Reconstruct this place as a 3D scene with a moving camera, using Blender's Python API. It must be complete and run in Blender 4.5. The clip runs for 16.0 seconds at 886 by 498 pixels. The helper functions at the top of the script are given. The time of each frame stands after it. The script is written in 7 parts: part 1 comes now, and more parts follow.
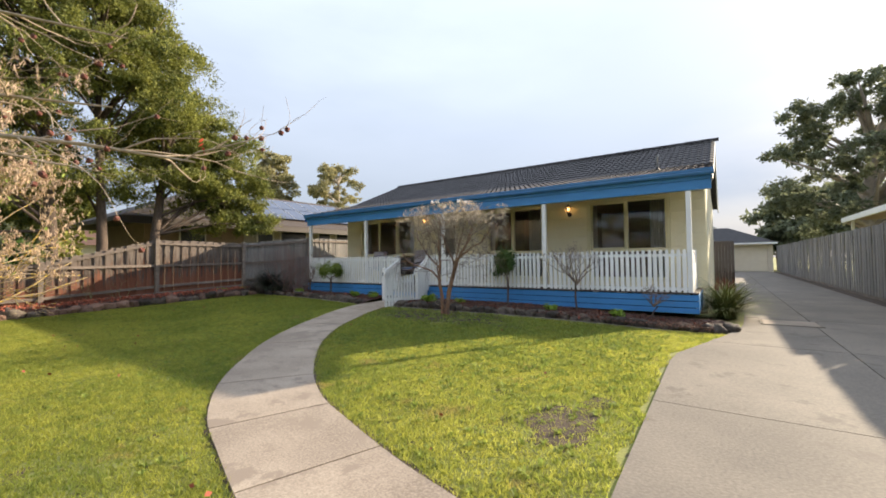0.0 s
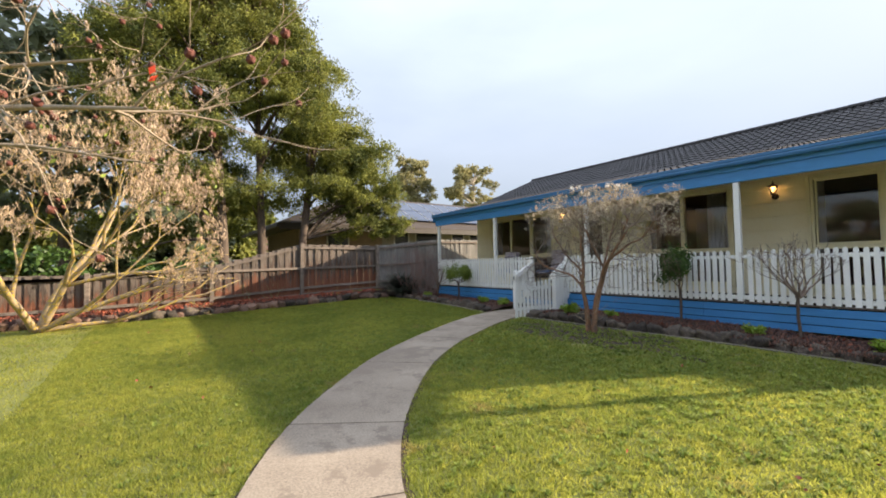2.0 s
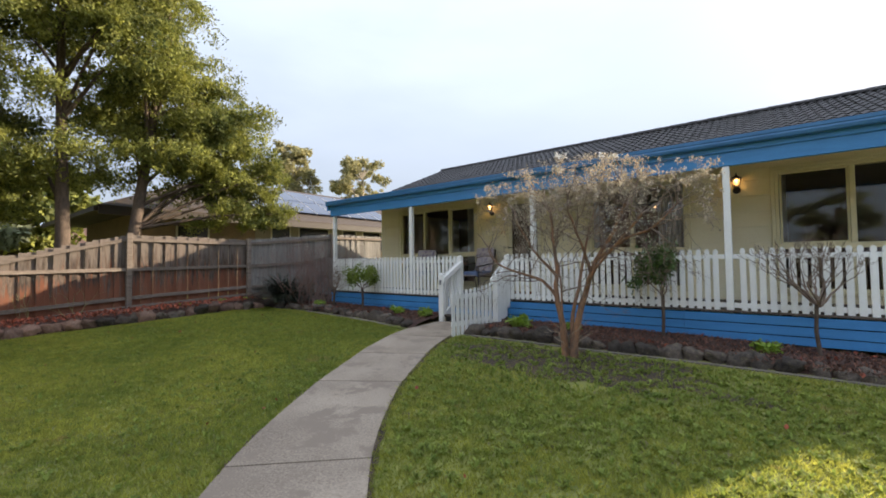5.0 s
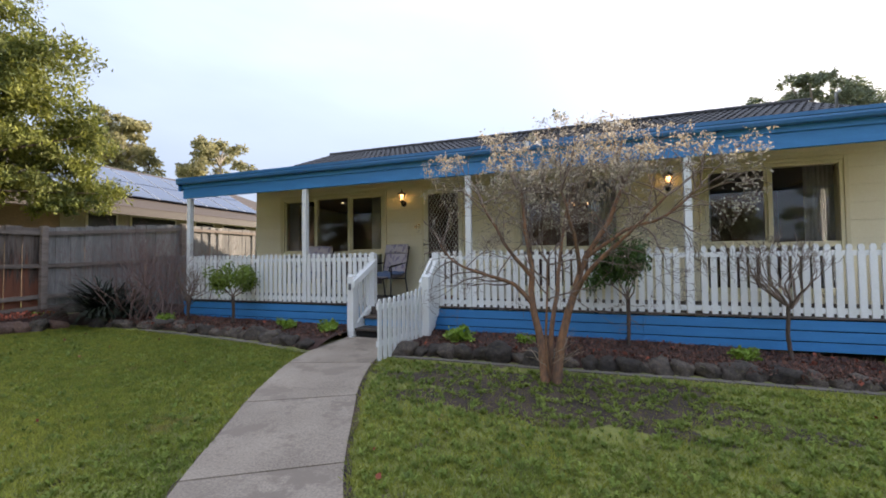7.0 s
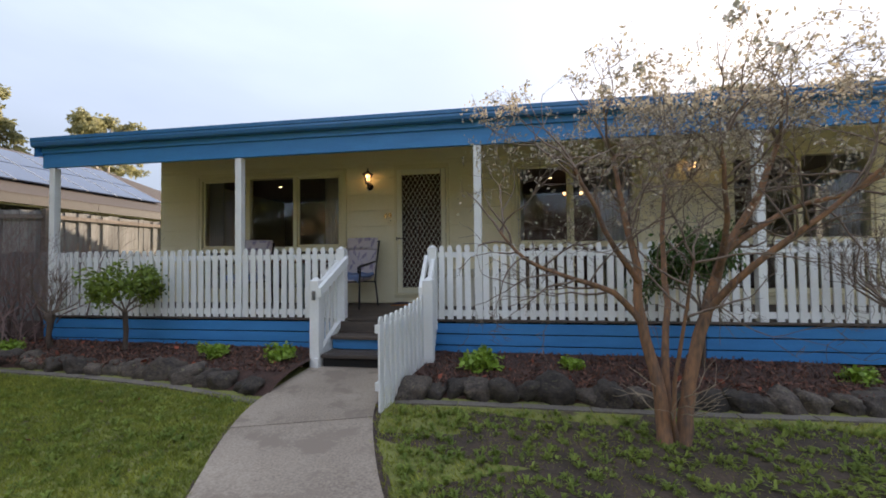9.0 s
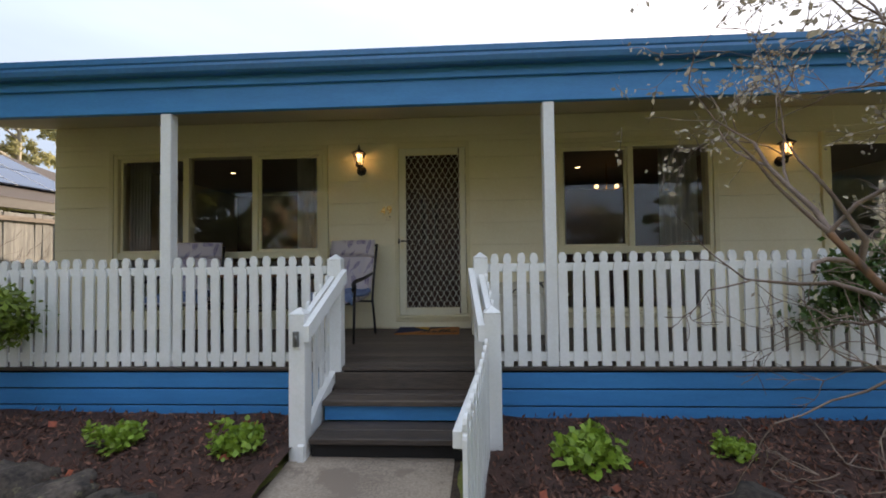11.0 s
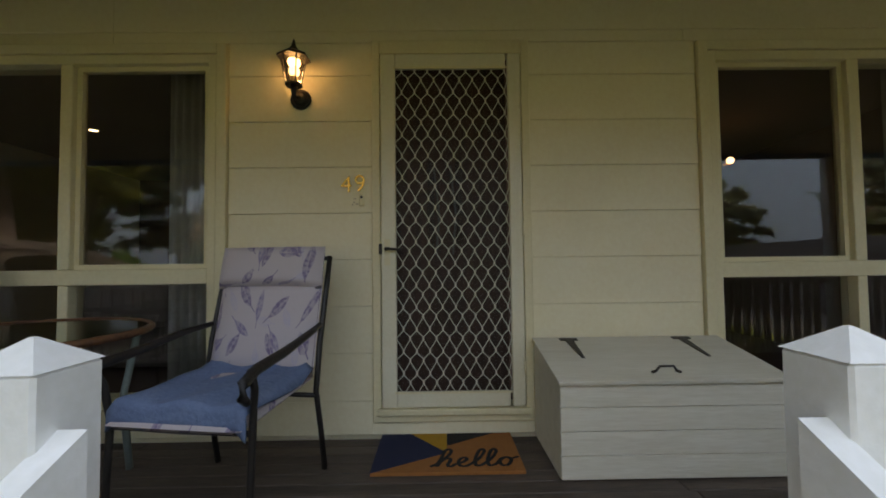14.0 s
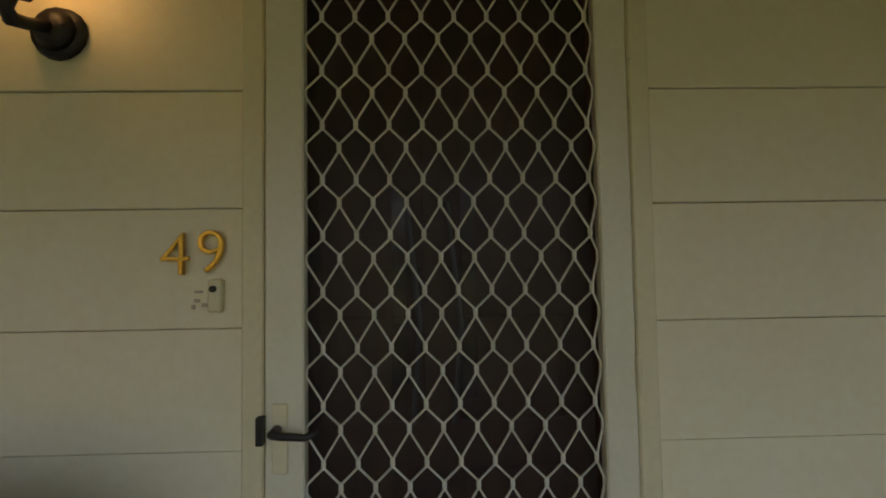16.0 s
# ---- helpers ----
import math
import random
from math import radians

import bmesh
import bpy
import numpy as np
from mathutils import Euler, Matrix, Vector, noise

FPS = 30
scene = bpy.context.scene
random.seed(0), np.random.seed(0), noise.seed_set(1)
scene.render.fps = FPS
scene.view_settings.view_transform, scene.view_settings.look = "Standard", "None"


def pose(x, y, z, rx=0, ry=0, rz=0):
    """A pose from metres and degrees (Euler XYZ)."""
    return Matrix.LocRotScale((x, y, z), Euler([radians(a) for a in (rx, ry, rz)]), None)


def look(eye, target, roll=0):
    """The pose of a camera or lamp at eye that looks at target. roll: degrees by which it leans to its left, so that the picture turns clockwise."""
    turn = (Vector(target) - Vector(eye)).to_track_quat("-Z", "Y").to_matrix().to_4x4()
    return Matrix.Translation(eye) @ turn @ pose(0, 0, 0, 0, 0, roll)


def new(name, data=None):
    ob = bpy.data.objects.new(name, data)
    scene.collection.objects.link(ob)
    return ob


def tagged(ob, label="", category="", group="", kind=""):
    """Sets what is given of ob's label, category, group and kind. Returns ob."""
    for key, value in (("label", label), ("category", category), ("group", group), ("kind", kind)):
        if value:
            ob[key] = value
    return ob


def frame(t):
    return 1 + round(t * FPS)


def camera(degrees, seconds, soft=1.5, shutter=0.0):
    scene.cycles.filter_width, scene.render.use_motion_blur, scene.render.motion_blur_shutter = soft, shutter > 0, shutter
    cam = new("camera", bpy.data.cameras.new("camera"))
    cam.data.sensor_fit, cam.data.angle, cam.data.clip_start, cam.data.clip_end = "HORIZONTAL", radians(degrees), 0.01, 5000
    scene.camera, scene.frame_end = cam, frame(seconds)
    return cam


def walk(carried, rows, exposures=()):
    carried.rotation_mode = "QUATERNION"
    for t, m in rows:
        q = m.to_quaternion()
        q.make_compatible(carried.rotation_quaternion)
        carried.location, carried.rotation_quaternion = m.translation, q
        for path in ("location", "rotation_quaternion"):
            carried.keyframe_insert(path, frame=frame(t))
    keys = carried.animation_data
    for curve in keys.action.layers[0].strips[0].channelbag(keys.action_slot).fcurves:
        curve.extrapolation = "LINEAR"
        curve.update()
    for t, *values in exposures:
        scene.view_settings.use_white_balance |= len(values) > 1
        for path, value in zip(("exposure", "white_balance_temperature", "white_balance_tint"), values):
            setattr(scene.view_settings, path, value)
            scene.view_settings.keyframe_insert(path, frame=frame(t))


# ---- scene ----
cam = camera(95.1, 16.0, soft=1.8)
METRES, EYE, TILT, LEAN, TURN = 14.2, 1.33, 0.0, 0.0, 34.8
ROWS = [
    (0.0, 0.0, 0.0, 0.0, 0.02, 1.65, 0.72),
    (0.5, 0.0051, 0.0258, 0.0006, 6.05, 1.77, 0.82),
    (1.0, 0.0061, 0.0542, 0.0018, 12.05, 1.83, 0.89),
    (1.5, 0.0046, 0.0806, 0.003, 16.64, 1.98, 1.0),
    (2.0, -0.002, 0.1103, 0.0034, 19.4, 1.98, 1.08),
    (2.5, -0.0129, 0.1385, 0.0029, 19.91, 2.03, 1.07),
    (3.0, -0.025, 0.1679, 0.0032, 19.89, 2.03, 0.93),
    (3.5, -0.0398, 0.1933, 0.0032, 18.13, 2.02, 0.87),
    (4.0, -0.0593, 0.2216, 0.0031, 13.5, 1.99, 0.83),
    (4.5, -0.0763, 0.2463, 0.0026, 8.46, 1.96, 0.9),
    (5.0, -0.0942, 0.2737, 0.002, 2.83, 1.88, 0.75),
    (7.5, -0.1554, 0.429, -0.0006, -18.91, 1.81, 0.6),
    (8.0, -0.1636, 0.4639, -0.0012, -22.0, 1.84, 0.6),
    (8.5, -0.1718, 0.4953, -0.0005, -24.02, 1.75, 0.6),
    (9.0, -0.1757, 0.5292, -0.0005, -26.09, 1.58, 0.69),
    (11.5, -0.1612, 0.6954, 0.0112, -32.86, 1.63, 0.67),
    (12.0, -0.1508, 0.7277, 0.0133, -33.59, 1.67, 0.58),
    (12.5, -0.1378, 0.7549, 0.0156, -34.19, 1.65, 0.65),
    (13.0, -0.1224, 0.7822, 0.0167, -34.51, 1.85, 0.68),
    (13.5, -0.1072, 0.806, 0.0175, -34.94, 2.0, 0.73),
    (14.0, -0.0892, 0.8323, 0.0194, -35.37, 2.09, 0.7),
    (14.5, -0.0739, 0.8571, 0.0249, -35.94, 2.05, 0.7),
    (15.0, -0.0584, 0.8782, 0.0345, -36.14, 2.02, 0.65),
    (15.5, -0.0445, 0.8959, 0.0425, -36.31, 2.02, 0.65),
    (16.0, -0.0288, 0.9142, 0.0504, -36.09, 2.21, 0.9),
]
walk(cam, [(t, pose(0, 0, EYE, TILT, LEAN, TURN) @ pose(METRES * x, METRES * y, METRES * z, 90 + pitch, roll, yaw)) for t, x, y, z, yaw, pitch, roll in ROWS],
     [(0.0, 1.12, 7150, 14), (4.0, 1.2, 7150, 14), (5.0, 1.2, 7150, 14), (7.5, 1.28, 6650, 17), (8.5, 1.25, 6750, 17), (9.0, 1.1, 6850, 16), (11.5, 1.27, 7100, 15), (13.0, 1.38, 7500, 13), (14.0, 1.45, 7300, 14), (15.0, 1.65, 6950, 14), (16.0, 1.45, 7000, 14)])

# ---------------------------------------------------------------- light
SUN_AZ, SUN_EL = 27.5, 20.3          # degrees from +y towards +x, and above the horizon
world = bpy.data.worlds.new("sky")
scene.world = world
world.use_nodes = True
wn = world.node_tree.nodes
sky = wn.new("ShaderNodeTexSky")
sky.sky_type = "NISHITA"
sky.sun_disc = False
sky.sun_elevation, sky.sun_rotation = radians(SUN_EL), radians(SUN_AZ)
sky.air_density, sky.dust_density, sky.ozone_density = 1.0, 2.0, 1.5
# thin high cloud mixed into the sky
wtc = wn.new("ShaderNodeTexCoord")
wmap = wn.new("ShaderNodeMapping")
wmap.inputs["Scale"].default_value = (1.0, 1.0, 3.2)
wnoise = wn.new("ShaderNodeTexNoise")
wnoise.inputs["Scale"].default_value = 1.6
wnoise.inputs["Detail"].default_value = 6
wramp = wn.new("ShaderNodeValToRGB")
wramp.color_ramp.elements[0].position, wramp.color_ramp.elements[0].color = 0.36, (0.72, 0.72, 0.72, 1)
wramp.color_ramp.elements[1].position, wramp.color_ramp.elements[1].color = 0.72, (0.96, 0.96, 0.96, 1)
wmix = wn.new("ShaderNodeMix")
wmix.data_type = "RGBA"
wl = world.node_tree.links
# the cloud layer is brighter overhead than at the horizon
wsep = wn.new("ShaderNodeSeparateXYZ")
wlift = wn.new("ShaderNodeMapRange")
wlift.inputs[1].default_value, wlift.inputs[2].default_value = 0.0, 0.9
wlift.inputs[3].default_value, wlift.inputs[4].default_value = 0.37, 1.15
wcloud = wn.new("ShaderNodeVectorMath")
wcloud.operation = "SCALE"
wcloud.inputs[0].default_value = (7.4, 9.1, 11.7)
wl.new(wtc.outputs["Generated"], wsep.inputs[0])
wl.new(wsep.outputs["Z"], wlift.inputs[0])
wl.new(wlift.outputs[0], wcloud.inputs["Scale"])
wl.new(wcloud.outputs[0], wmix.inputs[7])
wl.new(wtc.outputs["Generated"], wmap.inputs[0])
wl.new(wmap.outputs[0], wnoise.inputs["Vector"])
wl.new(wnoise.outputs[0], wramp.inputs[0])
wl.new(wramp.outputs[0], wmix.inputs[0])
wl.new(sky.outputs[0], wmix.inputs[6])
wl.new(wmix.outputs[2], wn["Background"].inputs[0])
wn["Background"].inputs[1].default_value = 0.073
sun = new("sun", bpy.data.lights.new("sun", "SUN"))
sun.data.energy, sun.data.angle, sun.data.color = 5.0, radians(0.6), (1.0, 0.9, 0.72)
sd = Vector((math.sin(radians(SUN_AZ)) * math.cos(radians(SUN_EL)), math.cos(radians(SUN_AZ)) * math.cos(radians(SUN_EL)), math.sin(radians(SUN_EL))))
sun.matrix_basis = look(sd * 60, (0, 0, 0))


# ---------------------------------------------------------------- materials
def mat(name, col, col2=None, rough=0.7, scale=6.0, bump=0.15, fine=60.0, stretch=(1, 1, 1), metal=0.0, rand=0.0, wear=None, wear_at=0.62, spec=0.5, trans=0.0):
    """Two scales of noise between col and col2, a fine bump, worn patches and a shade of its own for each object."""
    m = bpy.data.materials.new(name)
    m.use_nodes = True
    n, l = m.node_tree.nodes, m.node_tree.links
    b = n["Principled BSDF"]
    b.inputs["Roughness"].default_value = rough
    b.inputs["Metallic"].default_value = metal
    b.inputs["Specular IOR Level"].default_value = spec
    tc = n.new("ShaderNodeTexCoord")
    mp = n.new("ShaderNodeMapping")
    mp.inputs["Scale"].default_value = stretch
    l.new(tc.outputs["Object"], mp.inputs[0])
    if rand:
        own = n.new("ShaderNodeObjectInfo")
        shift = n.new("ShaderNodeVectorMath")
        shift.operation = "SCALE"
        shift.inputs[0].default_value = (37.0, 53.0, 71.0)
        l.new(own.outputs["Random"], shift.inputs["Scale"])
        l.new(shift.outputs[0], mp.inputs["Location"])
    n1, n2 = n.new("ShaderNodeTexNoise"), n.new("ShaderNodeTexNoise")
    n1.inputs["Scale"].default_value, n1.inputs["Detail"].default_value = scale, 4
    n2.inputs["Scale"].default_value, n2.inputs["Detail"].default_value = fine, 3
    l.new(mp.outputs[0], n1.inputs["Vector"])
    l.new(mp.outputs[0], n2.inputs["Vector"])
    add = n.new("ShaderNodeMath")
    add.operation = "ADD"
    l.new(n1.outputs[0], add.inputs[0])
    l.new(n2.outputs[0], add.inputs[1])
    half = n.new("ShaderNodeMapRange")
    half.inputs[1].default_value, half.inputs[2].default_value = 0.7, 1.3
    l.new(add.outputs[0], half.inputs[0])
    mix = n.new("ShaderNodeMix")
    mix.data_type = "RGBA"
    col2 = col2 or tuple(c * 0.8 for c in col)
    mix.inputs[6].default_value, mix.inputs[7].default_value = (*col, 1), (*col2, 1)
    l.new(half.outputs[0], mix.inputs[0])
    out = mix.outputs[2]
    if wear:
        n3 = n.new("ShaderNodeTexNoise")
        n3.inputs["Scale"].default_value, n3.inputs["Detail"].default_value = scale * 2.3, 7
        n3.inputs["Roughness"].default_value = 0.7
        l.new(mp.outputs[0], n3.inputs["Vector"])
        r = n.new("ShaderNodeMapRange")
        r.inputs[1].default_value, r.inputs[2].default_value = wear_at, wear_at + 0.06
        l.new(n3.outputs[0], r.inputs[0])
        mw = n.new("ShaderNodeMix")
        mw.data_type = "RGBA"
        mw.inputs[7].default_value = (*wear, 1)
        l.new(r.outputs[0], mw.inputs[0])
        l.new(out, mw.inputs[6])
        out = mw.outputs[2]
    if rand:
        oi = n.new("ShaderNodeObjectInfo")
        ge = n.new("ShaderNodeNewGeometry")
        ad = n.new("ShaderNodeMath")
        ad.operation = "ADD"
        l.new(oi.outputs["Random"], ad.inputs[0])
        l.new(ge.outputs["Random Per Island"], ad.inputs[1])
        fr = n.new("ShaderNodeMath")
        fr.operation = "FRACT"
        l.new(ad.outputs[0], fr.inputs[0])
        mr = n.new("ShaderNodeMapRange")
        mr.inputs[3].default_value, mr.inputs[4].default_value = 1 - rand, 1 + rand
        l.new(fr.outputs[0], mr.inputs[0])
        hs = n.new("ShaderNodeHueSaturation")
        l.new(mr.outputs[0], hs.inputs["Value"])
        l.new(out, hs.inputs["Color"])
        out = hs.outputs[0]
    l.new(out, b.inputs["Base Color"])
    if bump:
        bp = n.new("ShaderNodeBump")
        bp.inputs["Strength"].default_value, bp.inputs["Distance"].default_value = bump, 0.01
        l.new(n2.outputs[0], bp.inputs["Height"])
        l.new(bp.outputs[0], b.inputs["Normal"])
    if trans:
        tr = n.new("ShaderNodeBsdfTranslucent")
        ms = n.new("ShaderNodeMixShader")
        ms.inputs[0].default_value = trans
        l.new(out, tr.inputs[0])
        l.new(b.outputs[0], ms.inputs[1])
        l.new(tr.outputs[0], ms.inputs[2])
        l.new(ms.outputs[0], n["Material Output"].inputs[0])
    return m


def glow(name, col, strength):
    m = bpy.data.materials.new(name)
    m.use_nodes = True
    b = m.node_tree.nodes["Principled BSDF"]
    b.inputs["Base Color"].default_value = (*col, 1)
    b.inputs["Emission Color"].default_value = (*col, 1)
    b.inputs["Emission Strength"].default_value = strength
    return m


def glass(name, col=(1, 1, 1), rough=0.0):
    m = bpy.data.materials.new(name)
    m.use_nodes = True
    b = m.node_tree.nodes["Principled BSDF"]
    b.inputs["Base Color"].default_value = (*col, 1)
    b.inputs["Roughness"].default_value = rough
    b.inputs["Transmission Weight"].default_value = 1
    b.inputs["IOR"].default_value = 1.5
    return m


M_CREAM = mat("cream_board_paint", (0.87, 0.80, 0.57), (0.82, 0.735, 0.49), 0.5, 2.0, 0.06, 40)
M_TRIM = mat("cream_trim_paint", (0.80, 0.73, 0.48), (0.74, 0.66, 0.41), 0.45, 3.0, 0.05, 50)
M_WHITE = mat("white_fence_paint", (0.86, 0.86, 0.84), (0.78, 0.78, 0.74), 0.5, 5.0, 0.12, 50, wear=(0.48, 0.45, 0.38), wear_at=0.71, rand=0.04)
M_BLUE = mat("blue_timber_paint", (0.045, 0.262, 0.57), (0.034, 0.205, 0.475), 0.5, 3.0, 0.12, 30, (1, 1, 6), wear=(0.03, 0.10, 0.28), wear_at=0.70)
M_BLUE_GUTTER = mat("blue_gutter_paint", (0.04, 0.19, 0.41), (0.03, 0.145, 0.32), 0.35, 3.0, 0.04, 30)
M_TILE = mat("dark_roof_tile", (0.042, 0.037, 0.038), (0.020, 0.018, 0.019), 0.68, 3.0, 0.3, 60, rand=0.25, wear=(0.085, 0.078, 0.07), wear_at=0.68)
M_DECK = mat("weathered_deck_timber", (0.125, 0.092, 0.07), (0.038, 0.031, 0.027), 0.6, 1.2, 0.35, 22, (0.5, 9, 9), rand=0.22)
M_DARK = mat("subfloor_and_void_black", (0.015, 0.014, 0.013), None, 0.9)
M_CONC = mat("path_concrete", (0.40, 0.325, 0.25), (0.19, 0.148, 0.112), 0.85, 1.1, 0.18, 70, rand=0.07, wear=(0.235, 0.185, 0.142), wear_at=0.53)
M_DRIVE = mat("driveway_concrete", (0.21, 0.178, 0.14), (0.115, 0.098, 0.08), 0.85, 0.9, 0.3, 45, rand=0.05, wear=(0.12, 0.10, 0.08), wear_at=0.57)
M_SOIL = mat("bark_mulch", (0.085, 0.040, 0.028), (0.030, 0.016, 0.012), 0.95, 9.0, 0.9, 60)
M_LAWN = mat("lawn_soil", (0.25, 0.25, 0.06), (0.12, 0.135, 0.035), 0.95, 1.2, 0.6, 40, wear=(0.085, 0.06, 0.035), wear_at=0.58)
M_PALING = mat("weathered_paling", (0.15, 0.105, 0.08), (0.024, 0.018, 0.015), 0.85, 2.2, 0.4, 16, (5, 5, 0.8), rand=0.45, wear=(0.11, 0.06, 0.04), wear_at=0.55)


def weather_tops(m, low, grey):
    """Red stain left on the lower boards, bleached grey tops, with a ragged border between."""
    n, l = m.node_tree.nodes, m.node_tree.links
    b = n["Principled BSDF"]
    src = b.inputs["Base Color"].links[0].from_socket
    tc, sep, ns = n.new("ShaderNodeTexCoord"), n.new("ShaderNodeSeparateXYZ"), n.new("ShaderNodeTexNoise")
    oi, mp = n.new("ShaderNodeObjectInfo"), n.new("ShaderNodeMapping")
    mp.inputs["Scale"].default_value = (14, 14, 2.5)
    l.new(tc.outputs["Object"], sep.inputs[0])
    l.new(tc.outputs["Object"], mp.inputs[0])
    sh = n.new("ShaderNodeVectorMath")
    sh.operation = "SCALE"
    sh.inputs[0].default_value = (31.0, 17.0, 43.0)
    l.new(oi.outputs["Random"], sh.inputs["Scale"])
    l.new(sh.outputs[0], mp.inputs["Location"])
    ns.inputs["Scale"].default_value, ns.inputs["Detail"].default_value = 1.4, 5
    l.new(mp.outputs[0], ns.inputs["Vector"])
    add = n.new("ShaderNodeMath")
    add.operation = "MULTIPLY_ADD"
    add.inputs[1].default_value = 1.3
    l.new(ns.outputs[0], add.inputs[0])
    l.new(sep.outputs["Z"], add.inputs[2])
    for lo, hi, c, top, flip in ((0.95, 1.2, low, 0.75, True), (1.25, 1.55, grey, 0.8, False)):
        r = n.new("ShaderNodeMapRange")
        r.inputs[1].default_value, r.inputs[2].default_value = lo, hi
        r.inputs[3].default_value, r.inputs[4].default_value = (top, 0.0) if flip else (0.0, top)
        l.new(add.outputs[0], r.inputs[0])
        mx = n.new("ShaderNodeMix")
        mx.data_type = "RGBA"
        mx.inputs[7].default_value = (*c, 1)
        l.new(r.outputs[0], mx.inputs[0])
        l.new(src, mx.inputs[6])
        src = mx.outputs[2]
    l.new(src, b.inputs["Base Color"])


weather_tops(M_PALING, (0.21, 0.066, 0.03), (0.165, 0.135, 0.115))
M_PALING_GREY = mat("grey_paling", (0.29, 0.27, 0.25), (0.13, 0.12, 0.112), 0.85, 2.2, 0.4, 16, (7, 7, 0.7), rand=0.22)
M_RAIL = mat("fence_rail_timber", (0.25, 0.20, 0.165), (0.11, 0.085, 0.068), 0.85, 3.0, 0.4, 20, (0.6, 0.6, 5), rand=0.15)
M_ROCK = mat("bluestone_rock", (0.125, 0.096, 0.074), (0.026, 0.021, 0.018), 0.9, 1.6, 1.0, 7, rand=0.5, wear=(0.16, 0.14, 0.08), wear_at=0.58)
M_GLASS = glass("window_glass")
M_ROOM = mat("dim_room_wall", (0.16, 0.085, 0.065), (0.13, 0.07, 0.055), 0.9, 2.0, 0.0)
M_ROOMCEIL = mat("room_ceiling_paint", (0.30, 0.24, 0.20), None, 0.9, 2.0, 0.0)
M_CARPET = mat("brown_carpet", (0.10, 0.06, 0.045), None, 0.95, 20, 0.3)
M_CURTAIN = mat("pale_curtain", (0.60, 0.60, 0.57), (0.48, 0.48, 0.46), 0.9, 6, 0.1, trans=0.3)
M_PORCHCEIL = mat("porch_ceiling_paint", (0.58, 0.51, 0.34), (0.52, 0.45, 0.29), 0.6, 1.5, 0.05)
M_DOORWOOD = mat("dark_stained_door", (0.19, 0.085, 0.05), (0.09, 0.042, 0.027), 0.35, 3, 0.2, 20, (6, 6, 0.6))
M_BLACK = mat("black_iron", (0.014, 0.013, 0.013), (0.022, 0.018, 0.016), 0.45, 12, 0.2, 70)
M_BARK = mat("grey_brown_bark", (0.14, 0.10, 0.075), (0.06, 0.042, 0.032), 0.9, 8, 0.8, 30, (2, 2, 0.5))
M_BARK_RED = mat("smooth_tan_bark", (0.38, 0.19, 0.095), (0.12, 0.08, 0.06), 0.8, 6, 0.4, 30, (2, 2, 0.5))
M_TWIG = mat("grey_twig", (0.27, 0.20, 0.155), (0.15, 0.105, 0.08), 0.9, 12, 0.2)
M_TWIG_PALE = mat("pale_twig", (0.42, 0.33, 0.24), (0.28, 0.21, 0.14), 0.9, 12, 0.2)
# clump-sized noise paints sunlit tips and shadowed hollows into the cypress leaf colour
M_CYPRESS = mat("cypress_lit_shaded_foliage", (0.30, 0.305, 0.06), (0.055, 0.08, 0.024), 0.8, 0.8, 0, 3.2, rand=0.4, trans=0.35)
M_GUM = mat("gum_leaf", (0.24, 0.26, 0.16), (0.12, 0.145, 0.085), 0.7, 0.4, 0, 2.5, rand=0.35, trans=0.5)
M_GUM_YELLOW = mat("yellow_gum_leaf", (0.40, 0.36, 0.18), (0.22, 0.22, 0.12), 0.7, 0.4, 0, 2.5, rand=0.3, trans=0.5)
M_LEAF = mat("shrub_leaf", (0.085, 0.155, 0.03), (0.045, 0.095, 0.02), 0.5, 6, 0, 30, rand=0.4, trans=0.25)
M_LEAF_PALE = mat("dry_pale_leaf", (0.60, 0.52, 0.40), (0.40, 0.33, 0.23), 0.8, 8, 0, 30, rand=0.35, trans=0.3)
M_CATKIN = mat("pale_catkin", (0.62, 0.47, 0.34), (0.38, 0.265, 0.17), 0.85, 5, 0, 30, rand=0.3, trans=0.35)
M_DARKLEAF = mat("dark_strap_leaf", (0.03, 0.042, 0.022), (0.018, 0.027, 0.014), 0.5, 6, 0, 30, rand=0.35)
M_SEED = mat("red_seed_ball", (0.16, 0.045, 0.03), (0.09, 0.03, 0.02), 0.8, 20, 0.3)
M_PETAL = mat("white_bud", (0.85, 0.83, 0.78), None, 0.6)
M_LITTER = mat("fallen_red_leaf", (0.38, 0.095, 0.045), (0.19, 0.05, 0.03), 0.8, 8, 0.1, rand=0.45)
M_CHIP = mat("bark_chip", (0.19, 0.088, 0.055), (0.075, 0.034, 0.025), 0.8, 8, 0.1, rand=0.8)
M_ROCK_RED = mat("reddish_rock", (0.26, 0.15, 0.105), (0.10, 0.058, 0.045), 0.85, 5.0, 0.8, 30, rand=0.45, wear=(0.33, 0.28, 0.20), wear_at=0.60)
M_GRASS = mat("grass_blade", (0.47, 0.455, 0.09), (0.18, 0.24, 0.045), 0.7, 0.7, 0, 9.0, rand=0.30, wear=(0.36, 0.30, 0.10), wear_at=0.60, trans=0.68)


# ---------------------------------------------------------------- building helpers
INV = {}


def thing(name, loc, label, category, group="", kind="", rz=0.0, world_parts=False):
    """An Empty at a thing's base; with world_parts its parts are built in world places."""
    e = new(name)
    e.matrix_basis = pose(*loc, 0, 0, rz)
    e.empty_display_size = 0.2
    tagged(e, label, category, group, kind)
    if world_parts:
        INV[e.name] = e.matrix_basis.inverted()
    return e


